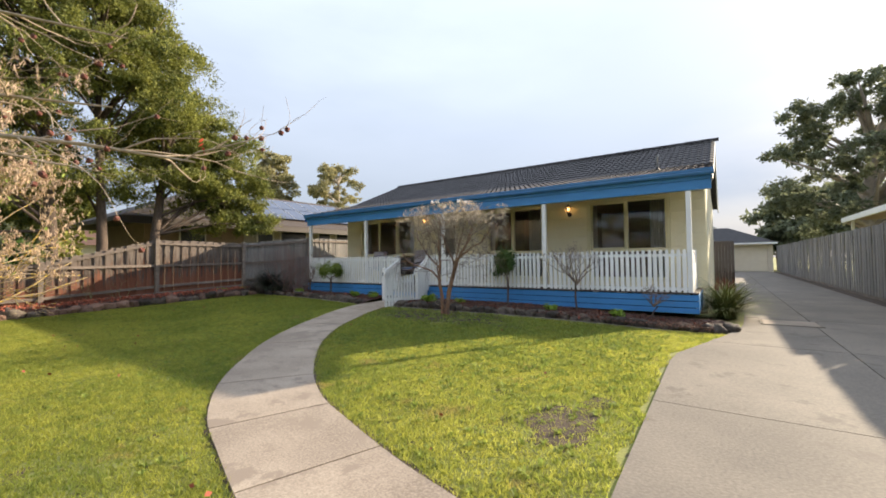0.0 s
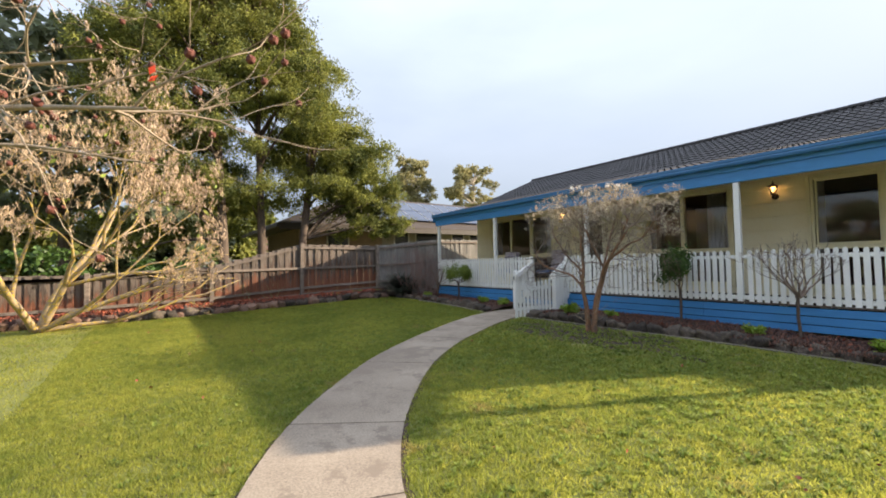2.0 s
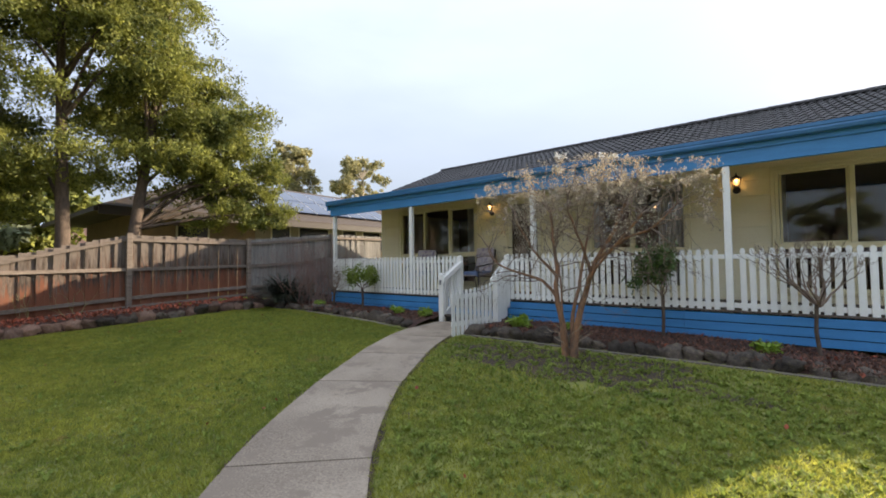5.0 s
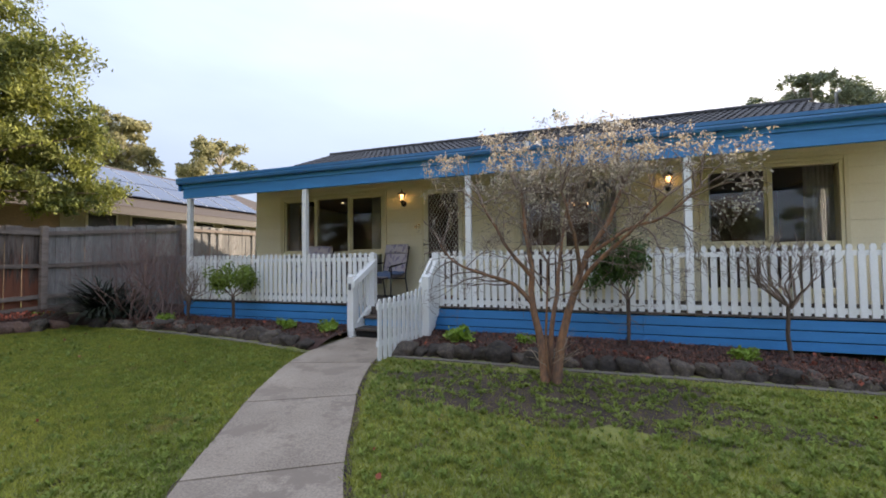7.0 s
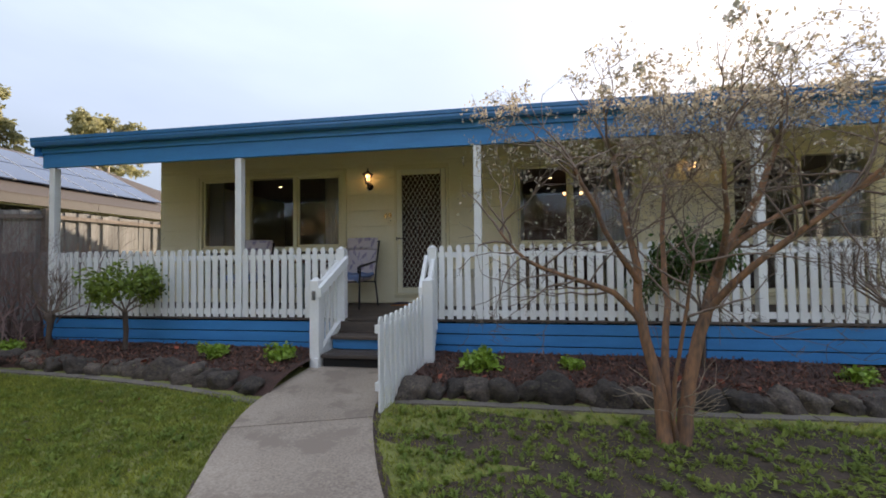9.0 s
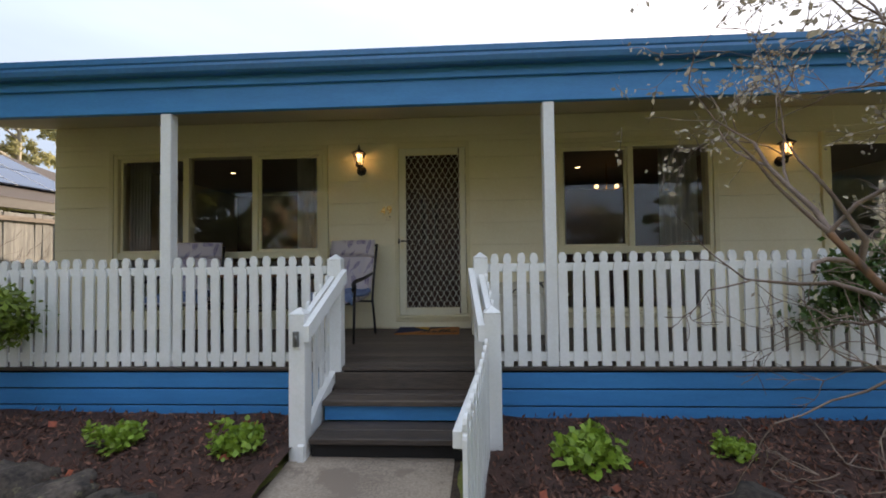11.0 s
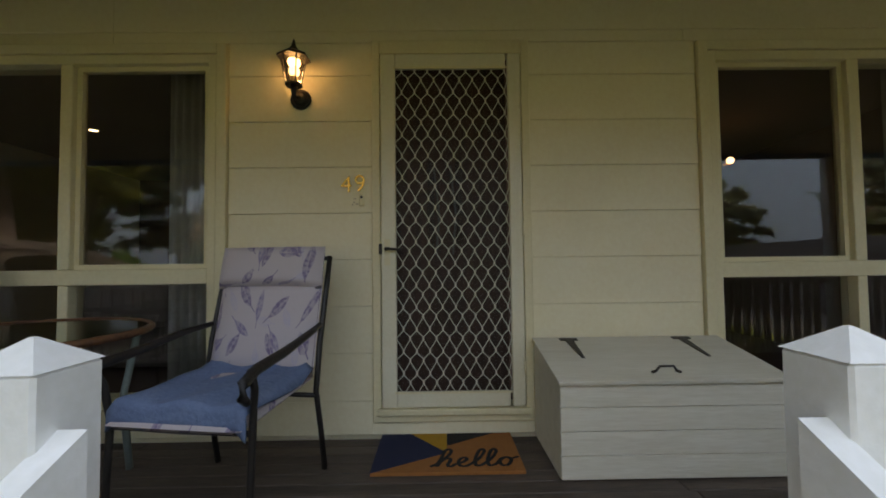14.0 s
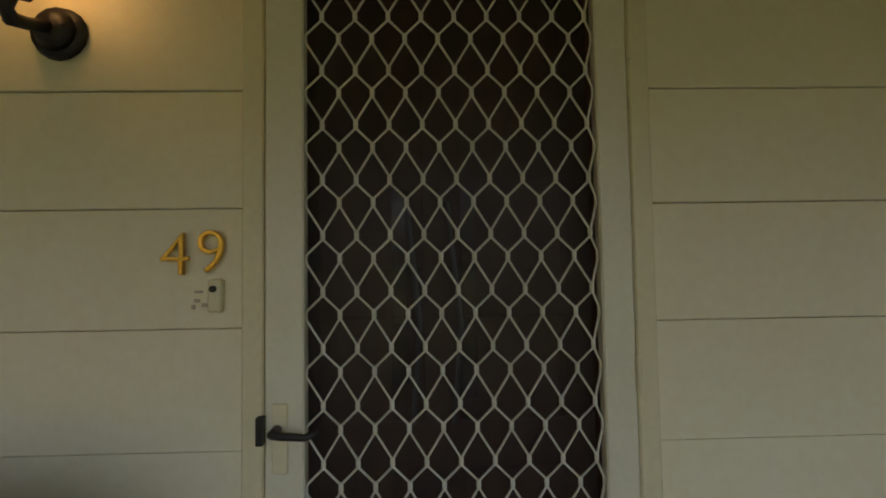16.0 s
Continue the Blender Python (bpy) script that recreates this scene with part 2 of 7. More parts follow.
def raw(name, verts, faces, material, parent=None, label="", smooth=False):
    me = bpy.data.meshes.new(name)
    me.from_pydata(verts, [], faces)
    me.update()
    return link(name, me, material, parent, label, smooth)


def link(name, me, material, parent=None, label="", smooth=False, m=None):
    if material and not me.materials:
        me.materials.append(material)
    if smooth:
        me.polygons.foreach_set("use_smooth", [True] * len(me.polygons))
    ob = new(name, me)
    if parent:
        ob.parent = parent
        if parent.name in INV:
            ob.matrix_parent_inverse = INV[parent.name]
    if m is not None:
        ob.matrix_basis = m
    if label:
        ob["label"] = label
    return ob


def part(name, bm, material, parent, label="", smooth=False):
    me = bpy.data.meshes.new(name)
    bm.to_mesh(me)
    bm.free()
    return link(name, me, material, parent, label, smooth)


def box(bm, x0, x1, y0, y1, z0, z1, bev=0.0, m=None):
    """A box, its edges chamfered by bev, added to bm."""
    r = bmesh.ops.create_cube(bm, size=1)["verts"]
    bmesh.ops.scale(bm, vec=(abs(x1 - x0), abs(y1 - y0), abs(z1 - z0)), verts=r)
    bmesh.ops.translate(bm, vec=((x0 + x1) / 2, (y0 + y1) / 2, (z0 + z1) / 2), verts=r)
    if bev:
        es = list({e for v in r for e in v.link_edges})
        r = list({v for f in bmesh.ops.bevel(bm, geom=es, offset=bev, segments=1, affect="EDGES", clamp_overlap=True)["faces"] for v in f.verts} | {v for v in r if v.is_valid})
    if m is not None:
        bmesh.ops.transform(bm, matrix=m, verts=r)
    return bm


def boxes(*rows, bev=0.0):
    bm = bmesh.new()
    for r in rows:
        box(bm, *r, bev)
    return bm


def boxmesh(name, dx, dy, dz, material, bev=0.004):
    """A shared box mesh, centred in x and y with its foot at z 0."""
    bm = boxes((-dx / 2, dx / 2, -dy / 2, dy / 2, 0, dz), bev=bev)
    me = bpy.data.meshes.new(name)
    bm.to_mesh(me)
    bm.free()
    me.materials.append(material)
    return me


def tube(pts, radii, sides=6, closed_ends=True):
    """Vertices and faces of a tube along pts."""
    vs, fs = [], []
    pts = [Vector(p) for p in pts]
    ref = Vector((0.31, 0.2, 0.93))
    for i, p in enumerate(pts):
        d = (pts[min(i + 1, len(pts) - 1)] - pts[max(i - 1, 0)]).normalized()
        a = d.cross(ref)
        a = a.normalized() if a.length > 1e-3 else Vector((1, 0, 0))
        b = d.cross(a)
        r = radii[i] if hasattr(radii, "__len__") else radii
        for k in range(sides):
            t = 2 * math.pi * k / sides
            vs.append(p + a * (r * math.cos(t)) + b * (r * math.sin(t)))
    for i in range(len(pts) - 1):
        for k in range(sides):
            k2 = (k + 1) % sides
            fs.append((i * sides + k, i * sides + k2, (i + 1) * sides + k2, (i + 1) * sides + k))
    if closed_ends:
        fs.append(tuple(range(sides))[::-1])
        fs.append(tuple((len(pts) - 1) * sides + k for k in range(sides)))
    return vs, fs


def join(pieces):
    vs, fs = [], []
    for v, f in pieces:
        o = len(vs)
        vs.extend(v)
        fs.extend(tuple(i + o for i in q) for q in f)
    return vs, fs


def interp(x, xs, ys):
    return float(np.interp(x, xs, ys))


def ground_z(x, y):
    """Height of the ground: level by the street and the driveway, rising gently to the house and the back fence."""
    w = np.interp(x, [-16, -9, -4, -0.9], [1.5, 0.95, 0.85, 0.0])
    return w * np.interp(y, [1.0, 3.0, 9.0, 14.0], [0.0, 0.02, 0.15, 0.20])


# ---------------------------------------------------------------- ground
def grid_sheet(name, xs, ys, zf, material, **tags):
    vs = [(x, y, float(zf(x, y))) for y in ys for x in xs]
    w = len(xs)
    fs = [(j * w + i, j * w + i + 1, (j + 1) * w + i + 1, (j + 1) * w + i) for j in range(len(ys) - 1) for i in range(w - 1)]
    return tagged(raw(name, vs, fs, material, smooth=True), **tags)


far_axis = [-900, -300, -120, -60, -35]
gx = far_axis + list(np.arange(-24, 8.01, 0.5)) + [15, 35, 60, 120, 300, 900]
gy = far_axis + list(np.arange(-14, 20.01, 0.5)) + [30, 45, 60, 120, 300, 900]
grid_sheet("ground", gx, gy, ground_z, M_LAWN, label="green lawn and bare soil reaching away all round", category="ground", kind="structure")

# the curved garden path, as slabs with open joints between them
PATH_C = [(-0.60, 1.26), (-1.85, 1.58), (-2.75, 1.88), (-3.55, 2.2), (-4.5, 2.83), (-5.73, 3.98), (-6.59, 5.13), (-7.12, 6.05), (-7.57, 6.92), (-7.93, 7.95), (-7.95, 9.05)]
PATH_W = [0.95, 0.93, 0.95, 0.97, 0.98, 0.94, 0.92, 0.95, 0.98, 1.04, 1.08]


def spline(ctrl, n):
    """Points of a Catmull-Rom curve through ctrl."""
    c = [Vector((*p, 0)) for p in ctrl]
    c = [2 * c[0] - c[1]] + c + [2 * c[-1] - c[-2]]
    out = []
    for i in range(1, len(c) - 2):
        for k in range(n):
            t = k / n
            a, b, d, e = c[i - 1], c[i], c[i + 1], c[i + 2]
            out.append(0.5 * ((2 * b) + (d - a) * t + (2 * a - 5 * b + 4 * d - e) * t * t + (3 * b - a - 3 * d + e) * t ** 3))
    out.append(c[-2])
    return out


def slab(name, left, right, parent, material, top=0.02):
    """A slab between two edge lines, following the ground."""
    vs = []
    for a, b in zip(left, right):
        for p in (a, b):
            vs.append((p.x, p.y, float(ground_z(p.x, p.y)) + top))
    n = len(left)
    vs += [(x, y, z - 0.1) for x, y, z in vs]
    fs = []
    for i in range(n - 1):
        fs.append((2 * i, 2 * i + 1, 2 * i + 3, 2 * i + 2))
        fs.append((2 * i, 2 * i + 2, 2 * n + 2 * i + 2, 2 * n + 2 * i))
        fs.append((2 * i + 3, 2 * i + 1, 2 * n + 2 * i + 1, 2 * n + 2 * i + 3))
    fs.append((1, 0, 2 * n, 2 * n + 1))
    fs.append((2 * n - 2, 2 * n - 1, 4 * n - 1, 4 * n - 2))
    return raw(name, vs, fs, material, parent)


path = thing("pavement_path", (-3.05, 2.0, 0), "pale worn concrete garden path curving across the lawn", "path", kind="structure", world_parts=True)
pts = spline(PATH_C, 12)
wid = np.interp(np.linspace(0, 10, len(pts)), range(11), PATH_W)
nrm = []
for i in range(len(pts)):
    d = (pts[min(i + 1, len(pts) - 1)] - pts[max(i - 1, 0)]).normalized()
    nrm.append(Vector((-d.y, d.x, 0)))
cuts = [0, 16, 31, 45, 60, 75, 90, 104, 120]
for a, b in zip(cuts[:-1], cuts[1:]):
    lo, hi = [], []
    for i in range(a, b + 1):
        p = pts[i].copy()
        if i == a and a:
            p += (pts[i + 1] - pts[i]).normalized() * 0.016
        lo.append(p + nrm[i] * wid[i] / 2)
        hi.append(p - nrm[i] * wid[i] / 2)
    slab("path_slab", lo, hi, path, M_CONC)


def path_side(x, y):
    """Distance from the path's edge, negative inside it."""
    return min(math.hypot(x - p.x, y - p.y) - w / 2 for p, w in zip(pts[::3], wid[::3]))


drive = thing("road_driveway", (1.4, 12, 0), "stained concrete driveway running beside the house to a garage", "driveway", kind="structure", world_parts=True)
dy = [-3.0, 1.0, 4.2, 7.6, 11.0, 15.0, 19.0, 24.0, 30.0, 37.0, 45.9]


def drive_left(y):
    return interp(y, [-3, 2.4, 6.3, 8.4, 9.5, 12, 46], [-0.35, -0.55, -0.62, 0.0, 0.25, 0.35, 0.35])


for a, b in zip(dy[:-1], dy[1:]):
    ys = np.linspace(a + 0.006, b - 0.006, 7)
    for lo_x, hi_x in ((None, 1.35), (1.362, 3.3)):
        slab("driveway_slab", [Vector((hi_x, y, 0)) for y in ys], [Vector((drive_left(y) if lo_x is None else lo_x, y, 0)) for y in ys], drive, M_DRIVE)

# ---------------------------------------------------------------- house
WALL_Y, POST_Y, DECK_Z = 11.36, 9.58, 0.62
HX0, HX1, HBACK = -12.63, -0.35, 18.2
house = thing("house", (-6.5, 14.8, 0), "single-storey cream weatherboard house with blue trim and dark tiled roof", "house", world_parts=True)

OPENINGS = [(-11.82, -9.08, 0.80, 2.86), (-8.19, -7.26, 0.66, 2.87), (-6.17, -4.33, 0.80, 2.86), (-3.02, -1.14, 0.80, 2.86)]


def front_wall():
    rows, x = [], HX0
    for x0, x1, z0, z1 in OPENINGS:
        rows += [(x, x0, WALL_Y + 0.02, WALL_Y + 0.14, 0.0, 3.5), (x0, x1, WALL_Y + 0.02, WALL_Y + 0.14, 0.0, z0), (x0, x1, WALL_Y + 0.02, WALL_Y + 0.14, z1, 3.5)]
        x = x1
    rows.append((x, HX1, WALL_Y + 0.02, WALL_Y + 0.14, 0.0, 3.5))
    return [part("wall_front", boxes(r), M_CREAM, house) for r in rows][0]


wall_f = front_wall()


def gable(name, x0, x1):
    prof = [(WALL_Y + 0.145, 0.0), (HBACK, 0.0), (HBACK, 3.3), (14.75, 4.66), (11.7, 3.44), (WALL_Y + 0.145, 3.34)]
    vs = [(x0, y, z) for y, z in prof] + [(x1, y, z) for y, z in prof]
    n = len(prof)
    fs = [tuple(range(n))[::-1], tuple(range(n, 2 * n))] + [(i, (i + 1) % n, n + (i + 1) % n, n + i) for i in range(n)]
    return raw(name, vs, fs, M_CREAM, house)


wall_l = gable("wall_left", HX0, HX0 + 0.12)
wall_r = gable("wall_right", HX1 - 0.12, HX1)
part("wall_back", boxes((HX0 + 0.12, HX1 - 0.12, HBACK - 0.12, HBACK, 0, 3.3)), M_CREAM, house)
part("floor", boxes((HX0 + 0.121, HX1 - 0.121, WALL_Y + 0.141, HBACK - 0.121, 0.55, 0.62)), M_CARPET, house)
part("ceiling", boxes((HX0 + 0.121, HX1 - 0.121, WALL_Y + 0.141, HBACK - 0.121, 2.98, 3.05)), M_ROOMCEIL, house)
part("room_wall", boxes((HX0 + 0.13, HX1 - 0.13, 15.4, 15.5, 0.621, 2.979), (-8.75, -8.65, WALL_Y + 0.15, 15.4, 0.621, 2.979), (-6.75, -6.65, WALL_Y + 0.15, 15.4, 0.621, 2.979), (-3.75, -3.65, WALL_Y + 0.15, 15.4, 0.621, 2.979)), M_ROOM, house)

# roof: a low pitch over the porch, steeper over the house
ROOF = [(9.43, 3.07), (11.65, 3.62), (14.75, 4.90), (18.7, 3.26)]


RX0, RX1 = -12.80, -0.16
vs = [(x, y, z - d) for x in (RX0, RX1) for d in (0.04, 0.10) for y, z in ROOF]
fs = []
for i in range(3):
    fs += [(i, i + 1, 9 + i, 8 + i), (4 + i, 12 + i, 13 + i, 5 + i), (i, 4 + i, 5 + i, i + 1), (8 + i, 9 + i, 13 + i, 12 + i)]
fs += [(0, 8, 12, 4), (3, 7, 15, 11)]
roof = raw("roof", vs, fs, M_TILE, house, "dark glazed concrete roof tiles in rows")

# porch ceiling, beam, gutter
vs = [(x, y, z) for x in (RX0 + 0.06, RX1 - 0.06) for y, z in ((9.577, 2.74), (WALL_Y + 0.02, 3.24), (WALL_Y + 0.02, 3.30), (9.577, 2.80))]
raw("porch_ceiling", vs, [(0, 1, 5, 4), (2, 3, 7, 6), (0, 4, 7, 3), (1, 2, 6, 5), (0, 3, 2, 1), (4, 5, 6, 7)], M_PORCHCEIL, house)
part("beam", boxes((RX0 + 0.02, RX1 - 0.02, 9.524, 9.575, 2.69, 2.90), bev=0.004), M_BLUE, house, "blue painted beam over the posts")
part("fascia", boxes((RX0 + 0.01, RX1 - 0.01, 9.497, 9.522, 2.888, 3.02), bev=0.004), M_BLUE, house, "blue painted fascia board")
gut = [(9.495, 2.966), (9.43, 2.958), (9.41, 2.972), (9.398, 3.008), (9.404, 3.034), (9.395, 3.044), (9.395, 3.088), (9.405, 3.088), (9.416, 3.04), (9.485, 3.0), (9.495, 3.045)]
vs = [(x, y, z) for x in (RX0 - 0.03, RX1 + 0.03) for y, z in gut]
n = len(gut)
raw("gutter", vs, [(i, (i + 1) % n, n + (i + 1) % n, n + i) for i in range(n)] + [tuple(range(n))[::-1], tuple(range(n, 2 * n))], M_BLUE_GUTTER, house, "blue painted metal gutter")
for x0 in (RX0, RX1 - 0.025):
    vs, fs = [], []
    for y, z in ROOF[:3] + [ROOF[3]]:
        vs += [(x0, y, z - 0.05), (x0 + 0.03, y, z - 0.05), (x0, y, z - 0.24), (x0 + 0.03, y, z - 0.24)]
    for i in range(3):
        a, b = 4 * i, 4 * i + 4
        fs += [(a, b, b + 1, a + 1), (a + 2, a + 3, b + 3, b + 2), (a, a + 2, b + 2, b), (a + 1, b + 1, b + 3, a + 3)]
    raw("bargeboard", vs, fs, M_BLUE if x0 < -5 else M_WHITE, house)

# posts
for x in (-12.64, -9.76, -6.65, -3.62, -0.58):
    part("porch_post", boxes((x - 0.045, x + 0.045, POST_Y - 0.045, POST_Y + 0.045, DECK_Z, 2.688), bev=0.006), M_WHITE, house)


def window(x0, x1, mulls, trans, lower=True):
    z0, z1 = 0.80, 2.86
    w = part("window", boxes((x0 + 0.051, x1 - 0.051, WALL_Y - 0.035, WALL_Y + 0.128, z0, z0 + 0.05), bev=0.004), M_TRIM, house, "cream framed window")
    for r in ((x0, x0 + 0.05, WALL_Y - 0.02, WALL_Y + 0.13, z0, z1), (x1 - 0.05, x1, WALL_Y - 0.02, WALL_Y + 0.13, z0, z1), (x0 + 0.051, x1 - 0.051, WALL_Y - 0.018, WALL_Y + 0.128, z1 - 0.055, z1)):
        part("window_frame", boxes(r, bev=0.004), M_TRIM, w)
    for r in ((x0 - 0.06, x0 - 0.003, WALL_Y - 0.03, WALL_Y + 0.018, z0 - 0.05, z1 + 0.06), (x1 + 0.003, x1 + 0.06, WALL_Y - 0.03, WALL_Y + 0.018, z0 - 0.05, z1 + 0.06), (x0 - 0.0025, x1 + 0.0025, WALL_Y - 0.03, WALL_Y + 0.018, z1 + 0.003, z1 + 0.06)):
        part("architrave", boxes(r, bev=0.003), M_TRIM, w)
    part("sill", boxes((x0 - 0.0025, x1 + 0.0025, WALL_Y - 0.06, WALL_Y + 0.018, z0 - 0.05, z0 - 0.003), bev=0.004), M_TRIM, w)
    part("transom", boxes((x0 + 0.051, x1 - 0.051, WALL_Y - 0.012, WALL_Y + 0.10, trans - 0.045, trans + 0.045), bev=0.005), M_TRIM, w)
    xs = [x0 + 0.025, *mulls, x1 - 0.025]
    for mx in mulls:
        part("mullion", boxes((mx - 0.035, mx + 0.035, WALL_Y - 0.014, WALL_Y + 0.10, trans + 0.0455, z1 - 0.0555), (mx - 0.03, mx + 0.03, WALL_Y - 0.013, WALL_Y + 0.10, z0 + 0.0505, trans - 0.0455), bev=0.004), M_TRIM, w)
    for i, (a, b) in enumerate(zip(xs[:-1], xs[1:])):
        for zz0, zz1 in ((trans + 0.046, z1 - 0.056), (z0 + 0.051, trans - 0.046)):
            p = part("pane", boxes((a + 0.03, b - 0.03, WALL_Y + 0.05, WALL_Y + 0.055, zz0, zz1)), M_GLASS, w)
            p.visible_shadow = False
            if i != 1 and zz0 > trans:
                e = 0.028
                part("sash", boxes((a + 0.036, a + 0.036 + e, WALL_Y + 0.02, WALL_Y + 0.049, zz0, zz1), (b - 0.036 - e, b - 0.036, WALL_Y + 0.02, WALL_Y + 0.049, zz0, zz1), (a + 0.036 + e, b - 0.036 - e, WALL_Y + 0.02, WALL_Y + 0.049, zz0, zz0 + e), (a + 0.036 + e, b - 0.036 - e, WALL_Y + 0.02, WALL_Y + 0.049, zz1 - e, zz1)), M_TRIM, w)
    return w


window(-11.82, -9.08, (-10.86, -9.96), 1.55)
window(-6.17, -4.33, (-5.29,), 1.55)
window(-3.02, -1.14, (-2.08,), 1.55)


# ---------------------------------------------------------------- deck and railings
deck = thing("porch_deck", (-6.6, 10.4, 0.1), "weathered brown timber porch deck with a blue skirting", "deck", world_parts=True)
for i in range(21):
    part("joist", boxes((-12.6 + 0.6 * i, -12.55 + 0.6 * i, 9.605, 11.33, 0.3, 0.575)), M_DARK, deck)
part("bearer", boxes((-12.6, -0.5, 9.56, 9.6, 0.2, 0.575)), M_DARK, deck)
for z0, z1, y in ((0.455, 0.575, 9.53), (0.322, 0.441, 9.534), (0.20, 0.309, 9.538)):
    for x0, x1 in ((-12.74, -8.47), (-7.22, -4.2), (-4.197, -0.44)):
        part("skirting_board", boxes((x0, x1, y, y + 0.022, z0, z1), bev=0.004), M_BLUE, deck, "blue painted skirting board")
for x in (-12.74, -0.462):
    part("skirting_board", boxes((x, x + 0.022, 9.56, 11.33, 0.2, 0.575), bev=0.004), M_BLUE, deck, "blue painted skirting board")

PICKET_H = 0.88


def picket_mesh():
    """A flat picket with a round knob above a notched neck."""
    w = 0.035
    half = [(w, 0.0), (w, 0.772), (w * 0.88, 0.788), (w * 0.64, 0.795), (w * 0.62, 0.802), (w * 0.82, 0.813), (w * 0.9, 0.836), (w * 0.74, 0.862), (w * 0.36, 0.879)]
    prof = half + [(-x, z) for x, z in half[::-1]]
    vs = [(x, -0.009, z) for x, z in prof] + [(x, 0.009, z) for x, z in prof]
    n = len(prof)
    me = bpy.data.meshes.new("picket")
    me.from_pydata(vs, [], [tuple(range(n)), tuple(range(n, 2 * n))[::-1]] + [((i + 1) % n, i, n + i, n + (i + 1) % n) for i in range(n)])
    me.materials.append(M_WHITE)
    return me


PICKET = picket_mesh()


def railing(name, a, b, label, z=DECK_Z, side=-0.045, posts=()):
    """A level picket railing from a to b; the pickets stand on the outer side of its rails."""
    a, b = Vector((*a, z)), Vector((*b, z))
    L = (b - a).length
    ang = math.degrees(math.atan2(b.y - a.y, b.x - a.x))
    t = thing(name, tuple(a), label, "railing", rz=ang)
    for z0, z1 in ((0.035, 0.105), (0.735, 0.80)):
        part("rail", boxes((0, L, -0.02, 0.02, z0, z1), bev=0.004), M_WHITE, t)
    n = round(L / 0.107)
    rng = random.Random(len(name) + int(L * 100))
    for i in range(n):
        x = (i + 0.5) * L / n
        if any(abs(x - p) < 0.085 for p in posts):
            continue
        link("picket", PICKET, None, t, m=pose(x, side + 0.016, 0.0 + rng.uniform(-0.008, 0.006), 0, rng.uniform(-0.7, 0.7), 0))
    return t


railing("porch_railing", (-12.60, POST_Y), (-8.43, POST_Y), "white painted picket railing along the porch front", posts=(2.84,))
railing("porch_railing", (-7.15, POST_Y), (-0.62, POST_Y), "long white painted picket railing along the porch front", posts=(0.5, 3.53))
railing("porch_side_railing", (-12.64, 11.34), (-12.64, 9.64), "white painted picket railing at the porch end")
railing("porch_side_railing", (-0.58, 9.64), (-0.58, 11.34), "white painted picket railing at the porch end")

# steps
steps = thing("porch_steps", (-7.82, 9.2, 0.13), "weathered timber porch steps between white balustrades", "steps", world_parts=True)
for z, y0, y1 in ((0.455, 9.24, 9.54), (0.30, 8.98, 9.28)):
    for k in range(2):
        part("tread", boxes((-8.36, -7.235, y0 + k * 0.15, y0 + k * 0.15 + 0.144, z - 0.04, z), bev=0.006), M_DECK, steps)
# the lowest riser is near-black, its colour standing for the shaded void there
for z0, z1, y in ((0.30, 0.414, 9.29), (0.14, 0.259, 9.03), (0.46, 0.588, 9.49)):
    part("riser", boxes((-8.36, -7.26, y, y + 0.02, z0, z1), bev=0.003), M_BLUE if z0 == 0.30 else (M_DARK if z0 == 0.14 else M_DECK), steps)
for x in (-8.42, -7.245):
    vs = [(x + d, y, z) for d in (0, 0.04) for y, z in ((9.53, 0.62), (9.53, 0.3), (9.1, 0.12), (8.95, 0.12), (8.95, 0.26))]
    raw("stringer", vs, [(0, 1, 2, 3, 4), (9, 8, 7, 6, 5)] + [(i, i + 5, (i + 1) % 5 + 5, (i + 1) % 5) for i in range(5)], M_WHITE, steps)


def newel(parent, x, y, z0, z1, r=0.05):
    bm = boxes((x - r, x + r, y - r, y + r, z0, z1 - 0.03), bev=0.005)
    t = bmesh.ops.create_cone(bm, cap_ends=True, segments=4, radius1=r * 1.45, radius2=0.005, depth=0.04)["verts"]
    bmesh.ops.rotate(bm, matrix=Matrix.Rotation(math.pi / 4, 3, "Z"), verts=t)
    bmesh.ops.translate(bm, vec=(x, y, z1 - 0.01), verts=t)
    return part("newel_post", bm, M_WHITE, parent)


